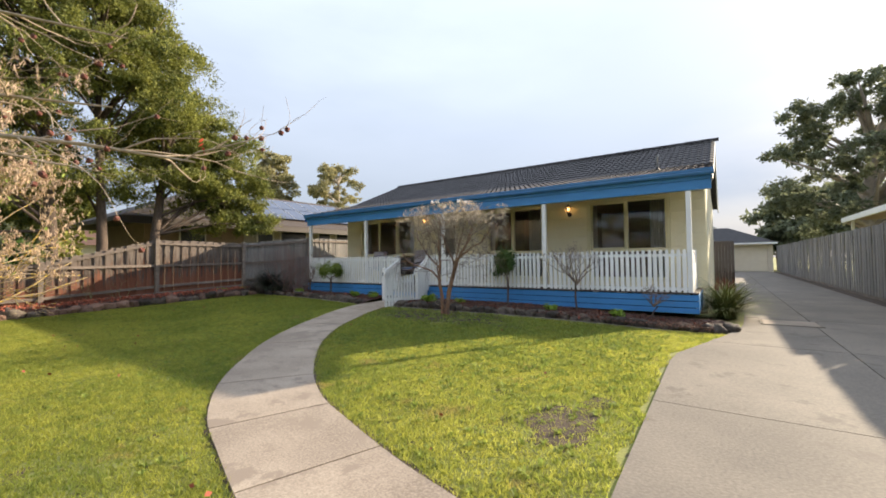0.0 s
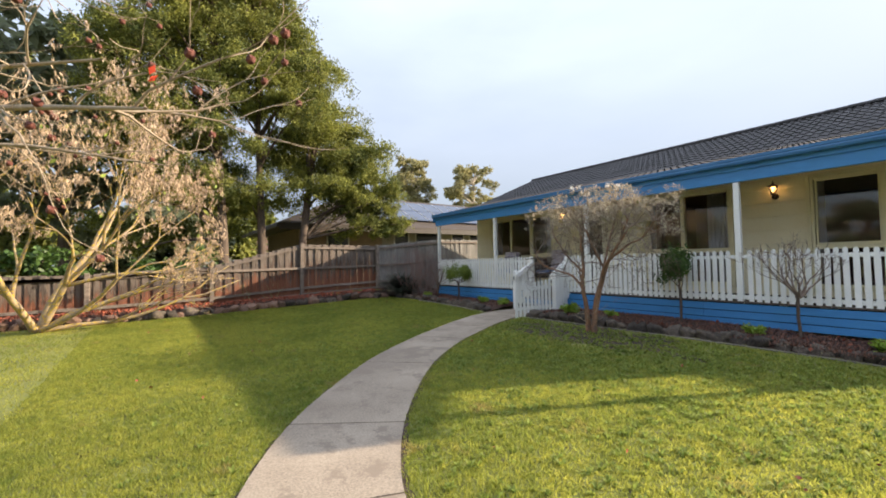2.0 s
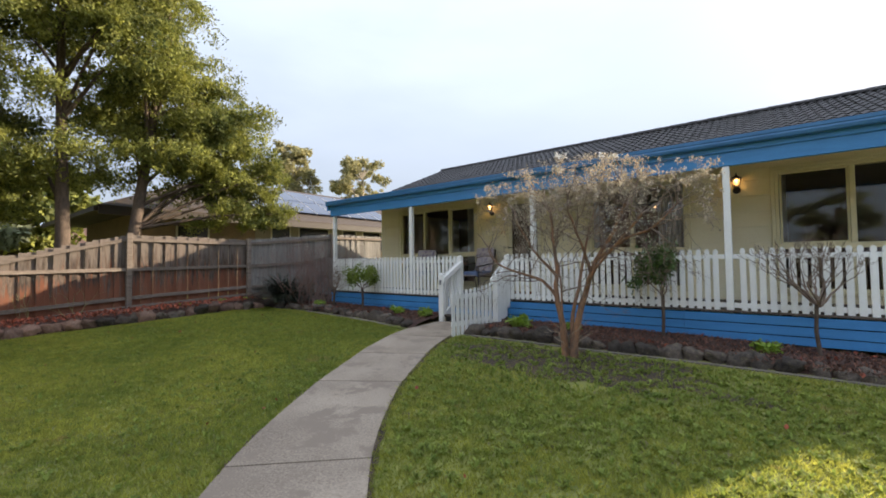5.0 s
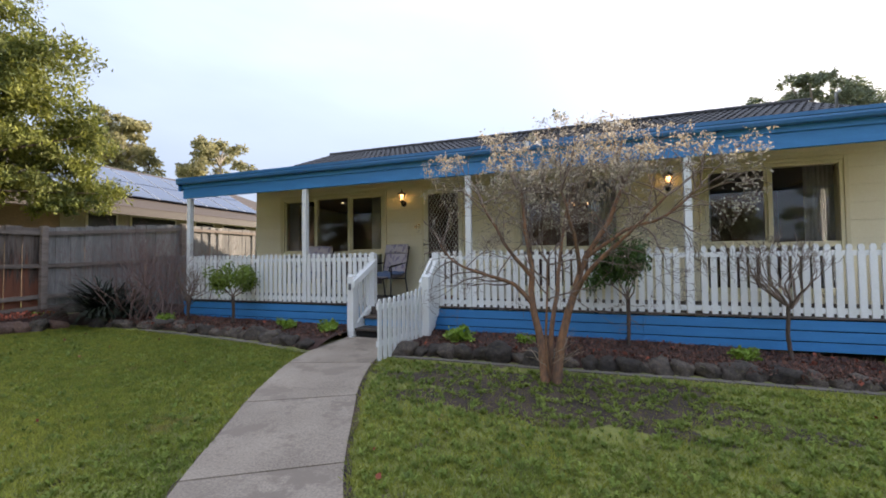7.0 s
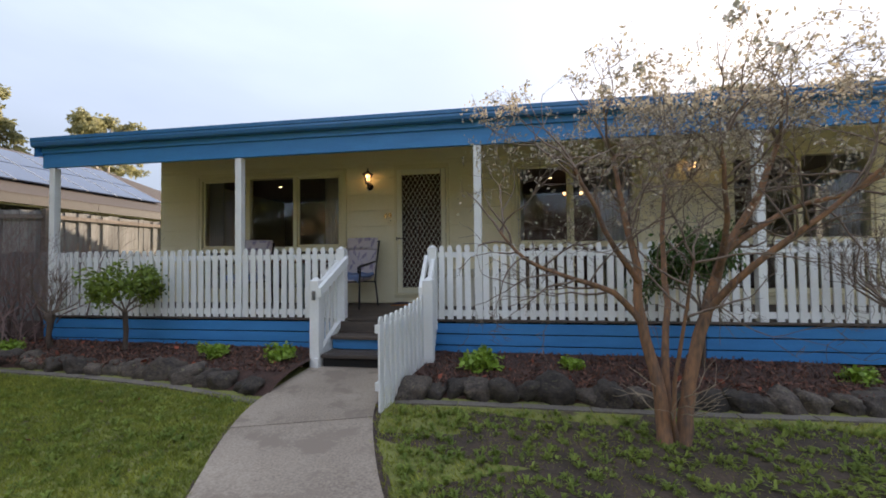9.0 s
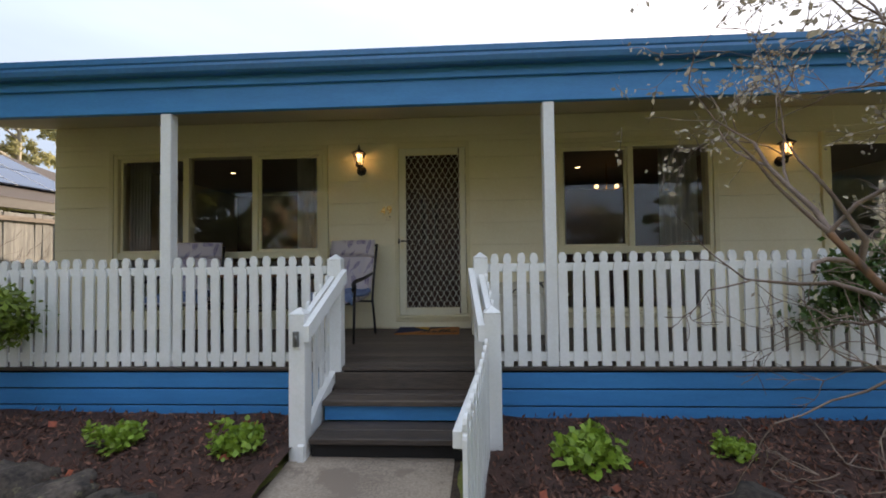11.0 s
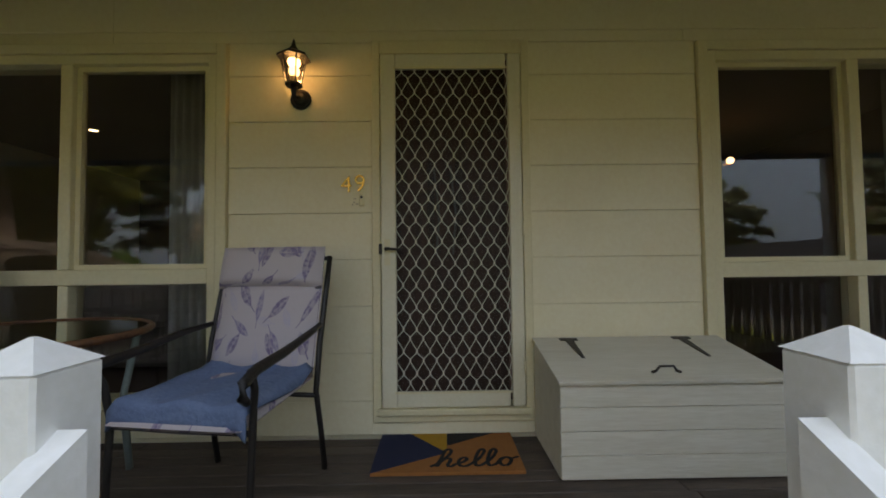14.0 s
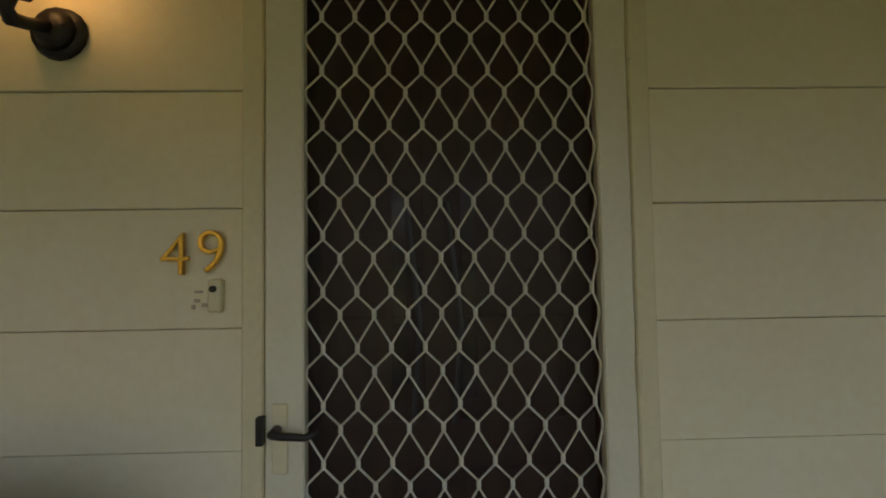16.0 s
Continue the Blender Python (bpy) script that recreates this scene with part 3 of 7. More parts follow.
def balustrade(xu, xl, side, label):
    """A short sloping balustrade: post at the porch, newel at the foot, handrail on the inner face, pickets outside."""
    t = thing("stair_balustrade", (xl, 9.0, 0.1), label, "balustrade", world_parts=True)
    newel(t, xu, 9.56, 0.5, 1.50, 0.055)
    newel(t, xl, 9.02, 0.12, 1.14, 0.055)
    zt = lambda y: 0.985 + (y - 8.95) * (1.375 - 0.985) / 0.65
    xa = lambda y: xl + (xu - xl) * (y - 9.02) / 0.54
    q = [(0, 1, 2, 3)[::-1], (4, 5, 6, 7)] + [(i, (i + 1) % 4, 4 + (i + 1) % 4, 4 + i) for i in range(4)]

    def bar(nm, y0, y1, d0, d1, lo, hi):
        vs = [(xa(y) + side * d, y, zt(y) + dz) for y in (y0, y1) for d, dz in ((d0, lo), (d1, lo), (d1, hi), (d0, hi))]
        return raw(nm, vs, q if side > 0 else [f[::-1] for f in q], M_WHITE, t)

    bar("handrail", 8.95, 9.54, 0.056, 0.098, -0.055, 0.05)
    bar("rail", 9.076, 9.504, -0.02, 0.02, -0.06, 0.02)
    bar("rail", 9.076, 9.504, -0.02, 0.02, -0.80, -0.72)
    for i in range(5):
        y = 9.1 + i * 0.095
        link("picket", PICKET, None, t, m=pose(xa(y) - side * 0.032, y, zt(y) - 0.84, 0, 0, 90))
    return t


balustrade(-8.355, -8.43, 1, "white picket stair balustrade beside timber steps")
balustrade(-7.20, -7.155, -1, "white picket stair balustrade with a gate hinge")
latch = thing("gate_latch", (-8.43, 8.96, 0.95), "grey metal gate latch on a white post", "latch")
zinc = mat("galvanised_metal", (0.30, 0.31, 0.32), (0.2, 0.2, 0.21), 0.4, 20, 0.1, metal=0.8)
part("latch_plate", boxes((-0.02, 0.02, -0.012, 0.004, -0.05, 0.05), bev=0.003), zinc, latch)
v, f = tube([(0, -0.012, 0.02), (0.012, -0.035, 0.03), (0.02, -0.045, 0.0), (0.012, -0.035, -0.035), (0, -0.012, -0.03)], 0.006, 6)
raw("latch_fork", v, f, zinc, latch, "", True)

gate = thing("garden_gate", (-7.22, 8.93, 0.12), "white picket gate standing open over the path edge", "gate", rz=262)
for z in (0.16, 0.62):
    part("rail", boxes((0.0, 1.045, -0.02, 0.02, z, z + 0.07), bev=0.004), M_WHITE, gate)
for i in range(10):
    s = 0.86 + 0.10 * (1 - i / 9) ** 2
    link("picket", PICKET, None, gate, m=pose(0.06 + i * 0.108, 0.03, 0.0, 0, 0, 0) @ Matrix.Diagonal((1, 1, s, 1)))

# ---------------------------------------------------------------- fences
PAL = [boxmesh("paling", 0.136, 0.014, h, M_PALING, 0.003) for h in (1.0,)]
PALG = [boxmesh("paling", 0.136, 0.014, h, M_PALING_GREY, 0.003) for h in (1.0,)]


def paling_fence(name, x, y0, y1, top, foot, rails, step, palmesh, railmat, label, posts, side):
    t = thing(name, (x, y0, 0), label, "fence", world_parts=True)
    rng = random.Random(len(label))
    y = y0
    k = 0
    while y < y1:
        h = top(y) - foot(y) + (rng.uniform(-0.02, 0.015) if side * x < 0 else rng.uniform(-0.004, 0.004))
        link("paling", PALG[0] if palmesh is PAL[0] and y > 8.4 else palmesh, None, t, m=pose(x + rng.uniform(-0.004, 0.004) - side * (0.032 if x < 0 and y < 8.4 else 0.016) * (k % 2 == 0), y, foot(y), rng.uniform(-0.5, 0.5), 0, 90 + rng.uniform(-1, 1)) @ Matrix.Diagonal((1, 1, h, 1)))
        y += step
        k += 1
    for a, b in zip(posts[:-1], posts[1:]):
        for zf in rails:
            za, zb = zf(a), zf(b)
            s = x + side * 0.03
            vs = [(s + dx, yy, zz + dz) for yy, zz in ((a, za), (b, zb)) for dx, dz in ((-0.02, -0.04), (0.022, -0.04), (0.022, 0.04), (-0.02, 0.04))]
            raw("rail", vs, [(0, 1, 2, 3)[::-1], (4, 5, 6, 7)] + [(i, (i + 1) % 4, 4 + (i + 1) % 4, 4 + i) for i in range(4)], railmat, t)
    for a, b in zip(posts[:-1], posts[1:]):
        vs = [(x + side * 0.012 + dx, yy, foot(yy) + dz) for yy in (a + 0.06, b - 0.06) for dx, dz in ((-0.006, -0.12), (0.016, -0.12), (0.016, 0.075), (-0.006, 0.075))]
        raw("plinth_board", vs, [(0, 1, 2, 3)[::-1], (4, 5, 6, 7)] + [(i, (i + 1) % 4, 4 + (i + 1) % 4, 4 + i) for i in range(4)], railmat, t)
    for p in posts:
        part("fence_post", boxes((x + side * 0.055 - 0.05, x + side * 0.055 + 0.05, p - 0.055, p + 0.055, foot(p) - 0.2, top(p) + 0.03), bev=0.006), railmat, t)
    return t


LFX = -15.3
lf_top = lambda y: interp(y, [-8, -0.1, 2.75, 5.54, 8.45, 11.4, 18], [1.15, 1.25, 1.40, 2.13, 2.10, 2.40, 2.45])
lf_foot = lambda y: interp(y, [-8, -0.1, 2.75, 5.54, 8.45, 11.4, 18], [0.0, 0.08, 0.16, 0.34, 0.45, 0.42, 0.4])
lf_rails = [lambda y: lf_top(y) - 0.12, lambda y: (lf_top(y) + lf_foot(y)) / 2 + 0.05 if y > 5 else (lf_top(y) - 0.12 if y < 2.8 else 1.25), lambda y: lf_foot(y) + 0.26]
paling_fence("paling_fence", LFX, -7.9, 18, lf_top, lf_foot, lf_rails, 0.131, PAL[0], M_RAIL, "weathered brown timber paling fence stepping up along the lawn", [-5.8, -2.9, -0.1, 2.8, 5.54, 8.45, 11.43, 14.3, 17.2], 1)
RFX = 3.62
side = thing("side_fence_panel", (-13.9, 10.7, 0.3), "short grey paling panel between fence and porch", "fence", world_parts=True)
for i in range(18):
    link("paling", PALG[0], None, side, m=pose(-15.15 + i * 0.133, 10.7 + 0.016 * (i % 2), 0.32, 0, 0, 0) @ Matrix.Diagonal((1, 1, 1.22 + 0.012 * ((i * 7) % 3), 1)))
for z in (0.55, 1.3):
    part("rail", boxes((-15.2, -12.8, 10.725, 10.76, z, z + 0.07)), M_RAIL, side)
paling_fence("paling_fence", RFX, -4, 44, lambda y: 2.2, lambda y: 0.12, [lambda y: 0.4, lambda y: 1.2, lambda y: 1.95], 0.15, boxmesh("paling", 0.168, 0.014, 1.0, M_PALING_GREY, 0.003), M_RAIL, "grey weathered timber paling fence along the driveway", list(np.arange(-4, 44.1, 2.9)), 1)

# ---------------------------------------------------------------- wall boards
def board(parent, x0, x1, z0, z1, mat_=M_CREAM):
    """One horizontal board, its lower edge standing a little proud."""
    y = WALL_Y
    prof = [(y + 0.0185, z0), (y - 0.002, z0), (y - 0.004, z0 + 0.003), (y + 0.001, z1), (y + 0.0185, z1)]
    vs = [(x, yy, zz) for x in (x0, x1) for yy, zz in prof]
    return raw("board", vs, [(0, 1, 2, 3, 4), (9, 8, 7, 6, 5)] + [(i, 5 + i, 5 + (i + 1) % 5, (i + 1) % 5) for i in range(5)], mat_, parent)


lines = [0.545 + 0.273 * i for i in range(11)]
solid = [(HX0, -11.885), (-9.015, -8.175), (-7.238, -6.235), (-4.265, -3.085), (-1.075, HX1)]
for z0, z1 in zip(lines[:-1], lines[1:]):
    zt = min(z1 - 0.0025, 3.23)
    if z0 < 2.8:
        for x0, x1 in solid:
            board(wall_f, x0, x1, max(z0, 0.625), min(zt, 2.9275))
        if z0 < 0.6:
            for x0, x1 in ((-11.8845, -9.0155), (-6.2345, -4.2655), (-3.0845, -1.0755)):
                board(wall_f, x0, x1, 0.625, 0.745)
            board(wall_f, -8.1745, -7.2385, 0.625, 0.698)
    if z0 > 2.6:
        xs = [HX0, -9.7, -6.3, -2.9, HX1]
        for x0, x1 in zip(xs[:-1], xs[1:]):
            board(wall_f, x0 + 0.001, x1 - 0.001, max(z0, 2.93), zt)
for z0 in [0.3 + 0.273 * i for i in range(11)]:
    part("board", boxes((HX1 + 0.001, HX1 + 0.016, WALL_Y + 0.15, HBACK, z0, z0 + 0.269)), M_CREAM, wall_r)

# ---------------------------------------------------------------- front door and screen door
DX0, DX1, DZ0, DZ1 = -8.118, -7.295, 0.785, 2.845
for r in ((DX0 - 0.055, DX0 - 0.006, WALL_Y - 0.022, WALL_Y + 0.018, 0.70, DZ1 + 0.09), (DX1 + 0.006, DX1 + 0.055, WALL_Y - 0.022, WALL_Y + 0.018, 0.70, DZ1 + 0.09), (DX0 - 0.0055, DX1 + 0.0055, WALL_Y - 0.022, WALL_Y + 0.018, DZ1 + 0.006, DZ1 + 0.09)):
    part("door_architrave", boxes(r, bev=0.004), M_TRIM, house)
part("door_jamb", boxes((-8.19, DX0 - 0.004, WALL_Y + 0.019, WALL_Y + 0.14, 0.66, 2.87), (DX1 + 0.004, -7.26, WALL_Y + 0.019, WALL_Y + 0.14, 0.66, 2.87)), M_TRIM, house)
part("door_sill", boxes((DX0 - 0.03, DX1 + 0.03, WALL_Y - 0.05, WALL_Y + 0.14, 0.745, 0.78), (DX0 - 0.02, DX1 + 0.02, WALL_Y - 0.022, WALL_Y + 0.10, 0.70, 0.744), bev=0.004), M_TRIM, house)
fw = 0.085
screen = part("screen_door", boxes((DX0, DX0 + fw, WALL_Y - 0.03, WALL_Y + 0.005, DZ0, DZ1), (DX1 - fw + 0.012, DX1, WALL_Y - 0.03, WALL_Y + 0.005, DZ0, DZ1), (DX0 + fw + 0.001, DX1 - fw - 0.001, WALL_Y - 0.0295, WALL_Y + 0.004, DZ1 - fw, DZ1), (DX0 + fw + 0.001, DX1 - fw - 0.001, WALL_Y - 0.0295, WALL_Y + 0.004, DZ0, DZ0 + fw), bev=0.004), mat("screen_door_frame", (0.80, 0.76, 0.58), (0.74, 0.69, 0.5), 0.4, 4, 0.03, wear=(0.42, 0.36, 0.26), wear_at=0.72), house, "cream aluminium security screen door, closed")
for zc_ in (DZ1 - fw, DZ0 + fw):
    part("beading", boxes((DX0 + fw - 0.011, DX1 - fw + 0.011, WALL_Y - 0.035, WALL_Y - 0.0297, zc_ - 0.006, zc_ + 0.006)), M_TRIM, screen)


def grille():
    """Bent wires that touch in turn, with a short welded node at each touch; the cells are wide above and taper below."""
    x0, x1, z0, z1 = DX0 + fw, DX1 - fw + 0.012, DZ0 + fw, DZ1 - fw
    n, h = 9, 0.1267
    w = 0.0762
    rows = []
    bends = ((0.0, -1), (0.07, -1), (0.34, 1), (0.48, 1), (0.93, -1))
    drops = [(j + a) * h + 0.0119 - h for j in range(int((z1 - z0) / h) + 3) for a, _ in bends]
    sides_ = [v for j in range(int((z1 - z0) / h) + 3) for _, v in bends]
    for k in range(2 * n):
        cx = x0 + (k + 0.5) * w / 2
        s = 1 if k % 2 else -1
        ptl = [(cx + s * v * w / 4 * 0.93, WALL_Y - 0.014, z1 - d) for d, v in zip(drops, sides_) if 0 < d < z1 - z0]
        ends = [interp(d, drops, sides_) for d in (0.0, z1 - z0)]
        ptl = [(cx + s * ends[0] * w / 4 * 0.93, WALL_Y - 0.014, z1)] + ptl + [(cx + s * ends[1] * w / 4 * 0.93, WALL_Y - 0.014, z0)]
        ptl = [(min(px, x1 - 0.002), py, pz) for px, py, pz in ptl]
        rows.append(tube(ptl, 0.0029, 6, False))
    for j in range(int((z1 - z0) / h) + 2):
        for a, half_ in ((0.0, 0.5), (0.41, 0.0)):
            cz_ = z1 - (j + a) * h - 0.0119
            for k in range(n + 1):
                cx = x0 + (k + half_) * w
                if z0 + 0.012 < cz_ < z1 - 0.002 and x0 + 0.01 < cx < x1 - 0.01:
                    rows.append(tube([(cx, WALL_Y - 0.014, cz_ - 0.011), (cx, WALL_Y - 0.014, cz_ - 0.006), (cx, WALL_Y - 0.014, cz_ + 0.006), (cx, WALL_Y - 0.014, min(cz_ + 0.011, z1))], [0.004, 0.0056, 0.0056, 0.004], 6))
    return join(rows)


gv, gf = grille()
raw("grille", gv, gf, mat("grille_paint", (0.80, 0.78, 0.66), (0.70, 0.67, 0.54), 0.4, 8, 0.03), screen, "cream diamond security grille", True)
flymesh = bpy.data.materials.new("dark_fly_mesh")
flymesh.use_nodes = True
fn, fl = flymesh.node_tree.nodes, flymesh.node_tree.links
ft, fm = fn.new("ShaderNodeBsdfTransparent"), fn.new("ShaderNodeMixShader")
fn["Principled BSDF"].inputs["Base Color"].default_value = (0.012, 0.012, 0.012, 1)
fn["Principled BSDF"].inputs["Roughness"].default_value = 0.6
fm.inputs[0].default_value = 0.28
fl.new(ft.outputs[0], fm.inputs[1])
fl.new(fn["Principled BSDF"].outputs[0], fm.inputs[2])
fl.new(fm.outputs[0], fn["Material Output"].inputs[0])
part("fly_mesh", boxes((DX0 + fw + 0.002, DX1 - fw - 0.002, WALL_Y - 0.004, WALL_Y - 0.003, DZ0 + fw + 0.001, DZ1 - fw - 0.001)), flymesh, screen)
part("lock_plate", boxes((DX0 + 0.018, DX0 + 0.052, WALL_Y - 0.037, WALL_Y - 0.0305, 1.60, 1.75), bev=0.002), M_TRIM, screen)
part("lock_box", boxes((DX0 - 0.012, DX0 + 0.004, WALL_Y - 0.05, WALL_Y - 0.031, 1.665, 1.725), bev=0.002), M_BLACK, screen)
lv = tube([(DX0 + 0.03, WALL_Y - 0.035, 1.695), (DX0 + 0.03, WALL_Y - 0.062, 1.695), (DX0 + 0.05, WALL_Y - 0.07, 1.694), (DX0 + 0.10, WALL_Y - 0.07, 1.69), (DX0 + 0.125, WALL_Y - 0.068, 1.70)], [0.011, 0.011, 0.0085, 0.0075, 0.008], 8)
raw("door_handle", lv[0], lv[1], M_BLACK, screen, "black lever handle", True)
for z in (2.55, 1.8, 1.0):
    hv = tube([(DX1 + 0.002, WALL_Y - 0.034, z - 0.04), (DX1 + 0.002, WALL_Y - 0.034, z + 0.04)], 0.0065, 8)
    raw("hinge", hv[0], hv[1], M_TRIM, screen, "", True)
# timber door behind the screen
door = part("front_door", boxes((DX0 - 0.003, DX1 + 0.003, WALL_Y + 0.09, WALL_Y + 0.13, 0.785, 2.865)), M_DOORWOOD, house, "dark stained timber front door with glass lights")
for z0, z1 in ((0.92, 1.55), (1.66, 1.92), (2.03, 2.72)):
    for x0, x1 in ((-8.03, -7.77), (-7.68, -7.42)):
        part("door_panel", boxes((x0, x1, WALL_Y + 0.078, WALL_Y + 0.089, z0, z1), bev=0.012), M_DOORWOOD, door)
for x in (-7.83, -7.66):
    for k in range(3):
        part("glass_light", boxes((x - 0.02, x + 0.02, WALL_Y + 0.068, WALL_Y + 0.077, 1.72 + 0.18 * k, 1.87 + 0.18 * k), bev=0.004), glass("bevelled_glass", (0.8, 0.8, 0.78), 0.1), door)
rk = [tube([(x, WALL_Y + 0.066, 1.66), (x + 0.02, WALL_Y + 0.064, 1.9), (x - 0.01, WALL_Y + 0.066, 2.2)], 0.007, 5) for x in (-7.80, -7.70)]
kv = join(rk)
raw("leadwork", kv[0], kv[1], mat("dull_lead", (0.35, 0.34, 0.33), None, 0.35, metal=0.8), door)

# ---------------------------------------------------------------- number and bell
GOLD = mat("polished_brass", (0.85, 0.52, 0.10), (0.62, 0.36, 0.06), 0.25, 30, 0.05, metal=0.9)


def words(name, text, size, m, depth, material, label, category):
    c = bpy.data.curves.new(name, "FONT")
    c.body, c.size, c.extrude, c.bevel_depth = text, size, depth, depth * 0.5
    c.align_x = "CENTER"
    c.offset = -0.0032 * size / 0.125
    c.materials.append(material)
    tmp = new(name, c)
    me = bpy.data.meshes.new_from_object(tmp.evaluated_get(bpy.context.evaluated_depsgraph_get()))
    bpy.data.objects.remove(tmp)
    ob = new(name, me)
    ob.matrix_basis = m
    return tagged(ob, label, category)


words("digit_four", "4", 0.142, pose(-8.322, WALL_Y - 0.014, 2.03, 90, 0, 0), 0.004, GOLD, "polished brass digit four fixed on cream boards", "house number")
words("digit_nine", "9", 0.142, pose(-8.243, WALL_Y - 0.014, 2.035, 90, 0, 0), 0.004, GOLD, "polished brass digit nine fixed on cream boards", "house number")
bell = thing("doorbell", (-8.232, WALL_Y - 0.008, 1.985), "small cream doorbell with a dark button", "doorbell")
part("bell_case", boxes((-0.014, 0.014, -0.018, 0.006, -0.037, 0.037), bev=0.004), M_TRIM, bell)
bb = bmesh.new()
bmesh.ops.create_cone(bb, cap_ends=True, segments=14, radius1=0.008, radius2=0.007, depth=0.006, matrix=pose(0, -0.02, 0.015, 90, 0, 0))
part("button", bb, M_BLACK, bell, "dark button")
scar = thing("paint_scar", (-8.275, WALL_Y - 0.006, 1.975), "bare patches where old numbers were removed", "stain")
for dx, dz, w, h in ((0, 0.018, 0.018, 0.006), (-0.004, -0.002, 0.012, 0.008), (0.014, -0.012, 0.014, 0.008), (-0.012, -0.016, 0.008, 0.01)):
    part("bare_patch", boxes((dx - w / 2, dx + w / 2, -0.0015, 0.002, dz - h / 2, dz + h / 2), bev=0.001), mat("bare_timber", (0.62, 0.52, 0.36), None, 0.8), scar)


# ---------------------------------------------------------------- wall lanterns
M_BULB = glow("warm_bulb", (1.0, 0.6, 0.25), 2)
M_BULB_DIM = glow("pendant_bulb", (1.0, 0.6, 0.28), 1.4)
M_LGLASS = glass("lantern_glass", (0.95, 0.8, 0.58), 0.02)


def lantern(x, z):
    t = thing("wall_lantern", (x, WALL_Y - 0.008, z), "black iron wall lantern with a lit warm bulb", "wall lamp", group="porch lanterns")
    bm = bmesh.new()
    for r1, r2, d, y in ((0.062, 0.056, 0.014, -0.006), (0.05, 0.03, 0.024, -0.022)):
        bmesh.ops.create_cone(bm, cap_ends=True, segments=16, radius1=r1, radius2=r2, depth=d, matrix=pose(0, y, 0, 90, 0, 0))
    part("wall_plate", bm, M_BLACK, t, "", True)
    v, f = tube([(0, -0.03, 0), (0, -0.075, -0.02), (0, -0.108, -0.03), (0, -0.118, -0.012), (0, -0.118, 0.03)], [0.014, 0.013, 0.016, 0.012, 0.024], 8)
    raw("arm", v, f, M_BLACK, t, "", True)
    cx, cy, z0, z1 = 0, -0.118, 0.035, 0.185
    r0, r1 = 0.043, 0.073
    bm = bmesh.new()
    bmesh.ops.create_cone(bm, cap_ends=True, segments=6, radius1=r0 * 1.12, radius2=r0 * 1.12, depth=0.014, matrix=pose(cx, cy, z0))
    part("base_ring", bm, M_BLACK, t)
    for k in range(6):
        a = math.radians(60 * k)
        v, f = tube([(cx + r0 * math.cos(a), cy + r0 * math.sin(a), z0), (cx + r1 * math.cos(a), cy + r1 * math.sin(a), z1)], 0.004, 5)
        raw("frame_bar", v, f, M_BLACK, t)
        b = math.radians(60 * k + 60)
        q = [(cx + r * 0.97 * math.cos(c), cy + r * 0.97 * math.sin(c), zz) for r, zz in ((r0, z0 + 0.007), (r1, z1)) for c in (a, b)]
        g = raw("lantern_pane", q, [(0, 1, 3, 2)], M_LGLASS, t)
        g.visible_shadow = False
    bm = bmesh.new()
    for ra, rb, d, zz in ((r1 * 1.28, r1 * 1.22, 0.014, z1 + 0.007), (r1 * 1.22, r1 * 0.32, 0.038, z1 + 0.033), (r1 * 0.34, r1 * 0.30, 0.014, z1 + 0.058), (0.008, 0.013, 0.018, z1 + 0.074), (0.013, 0.002, 0.032, z1 + 0.099)):
        bmesh.ops.create_cone(bm, cap_ends=True, segments=6, radius1=ra, radius2=rb, depth=d, matrix=pose(cx, cy, zz))
    part("cap", bm, M_BLACK, t)
    bm = bmesh.new()
    bmesh.ops.create_uvsphere(bm, u_segments=12, v_segments=8, radius=0.022, matrix=pose(cx, cy, z0 + 0.075) @ Matrix.Diagonal((1, 1, 1.35, 1)))
    part("bulb", bm, M_BULB, t, "glowing warm bulb", True)
    bm = bmesh.new()
    bmesh.ops.create_cone(bm, cap_ends=True, segments=10, radius1=0.012, radius2=0.014, depth=0.04, matrix=pose(cx, cy, z0 + 0.027))
    part("bulb_holder", bm, M_TRIM, t)
    lamp = new("lantern_light", bpy.data.lights.new("lantern_light", "POINT"))
    lamp.data.energy, lamp.data.color, lamp.data.shadow_soft_size = 0.13, (1.0, 0.58, 0.22), 0.03
    lamp.parent = t
    lamp.location = (cx, cy - 0.004, z0 + 0.125)
    return t


lantern(-8.59, 2.585)
lantern(-3.545, 2.575)

# ---------------------------------------------------------------- porch furniture
M_CUSHION = bpy.data.materials.new("floral_cushion_fabric")
M_CUSHION.use_nodes = True
cn, cl = M_CUSHION.node_tree.nodes, M_CUSHION.node_tree.links
ctc = cn.new("ShaderNodeTexCoord")


def cushion_math(op, a, b=None, c=None):
    n = cn.new("ShaderNodeMath")
    n.operation = op
    for i, v in enumerate((a, b, c)):
        if v is None:
            continue
        if hasattr(v, "is_linked"):
            cl.new(v, n.inputs[i])
        else:
            n.inputs[i].default_value = v
    return n.outputs[0]


csep, ccom = cn.new("ShaderNodeSeparateXYZ"), cn.new("ShaderNodeCombineXYZ")
cl.new(ctc.outputs["Object"], csep.inputs[0])
cl.new(csep.outputs["X"], ccom.inputs["X"])
cl.new(cushion_math("SUBTRACT", csep.outputs["Z"], csep.outputs["Y"]), ccom.inputs["Y"])
ink = cn.new("ShaderNodeTexNoise")
ink.inputs["Scale"].default_value, ink.inputs["Detail"].default_value = 55, 5
cl.new(ctc.outputs["Object"], ink.inputs["Vector"])


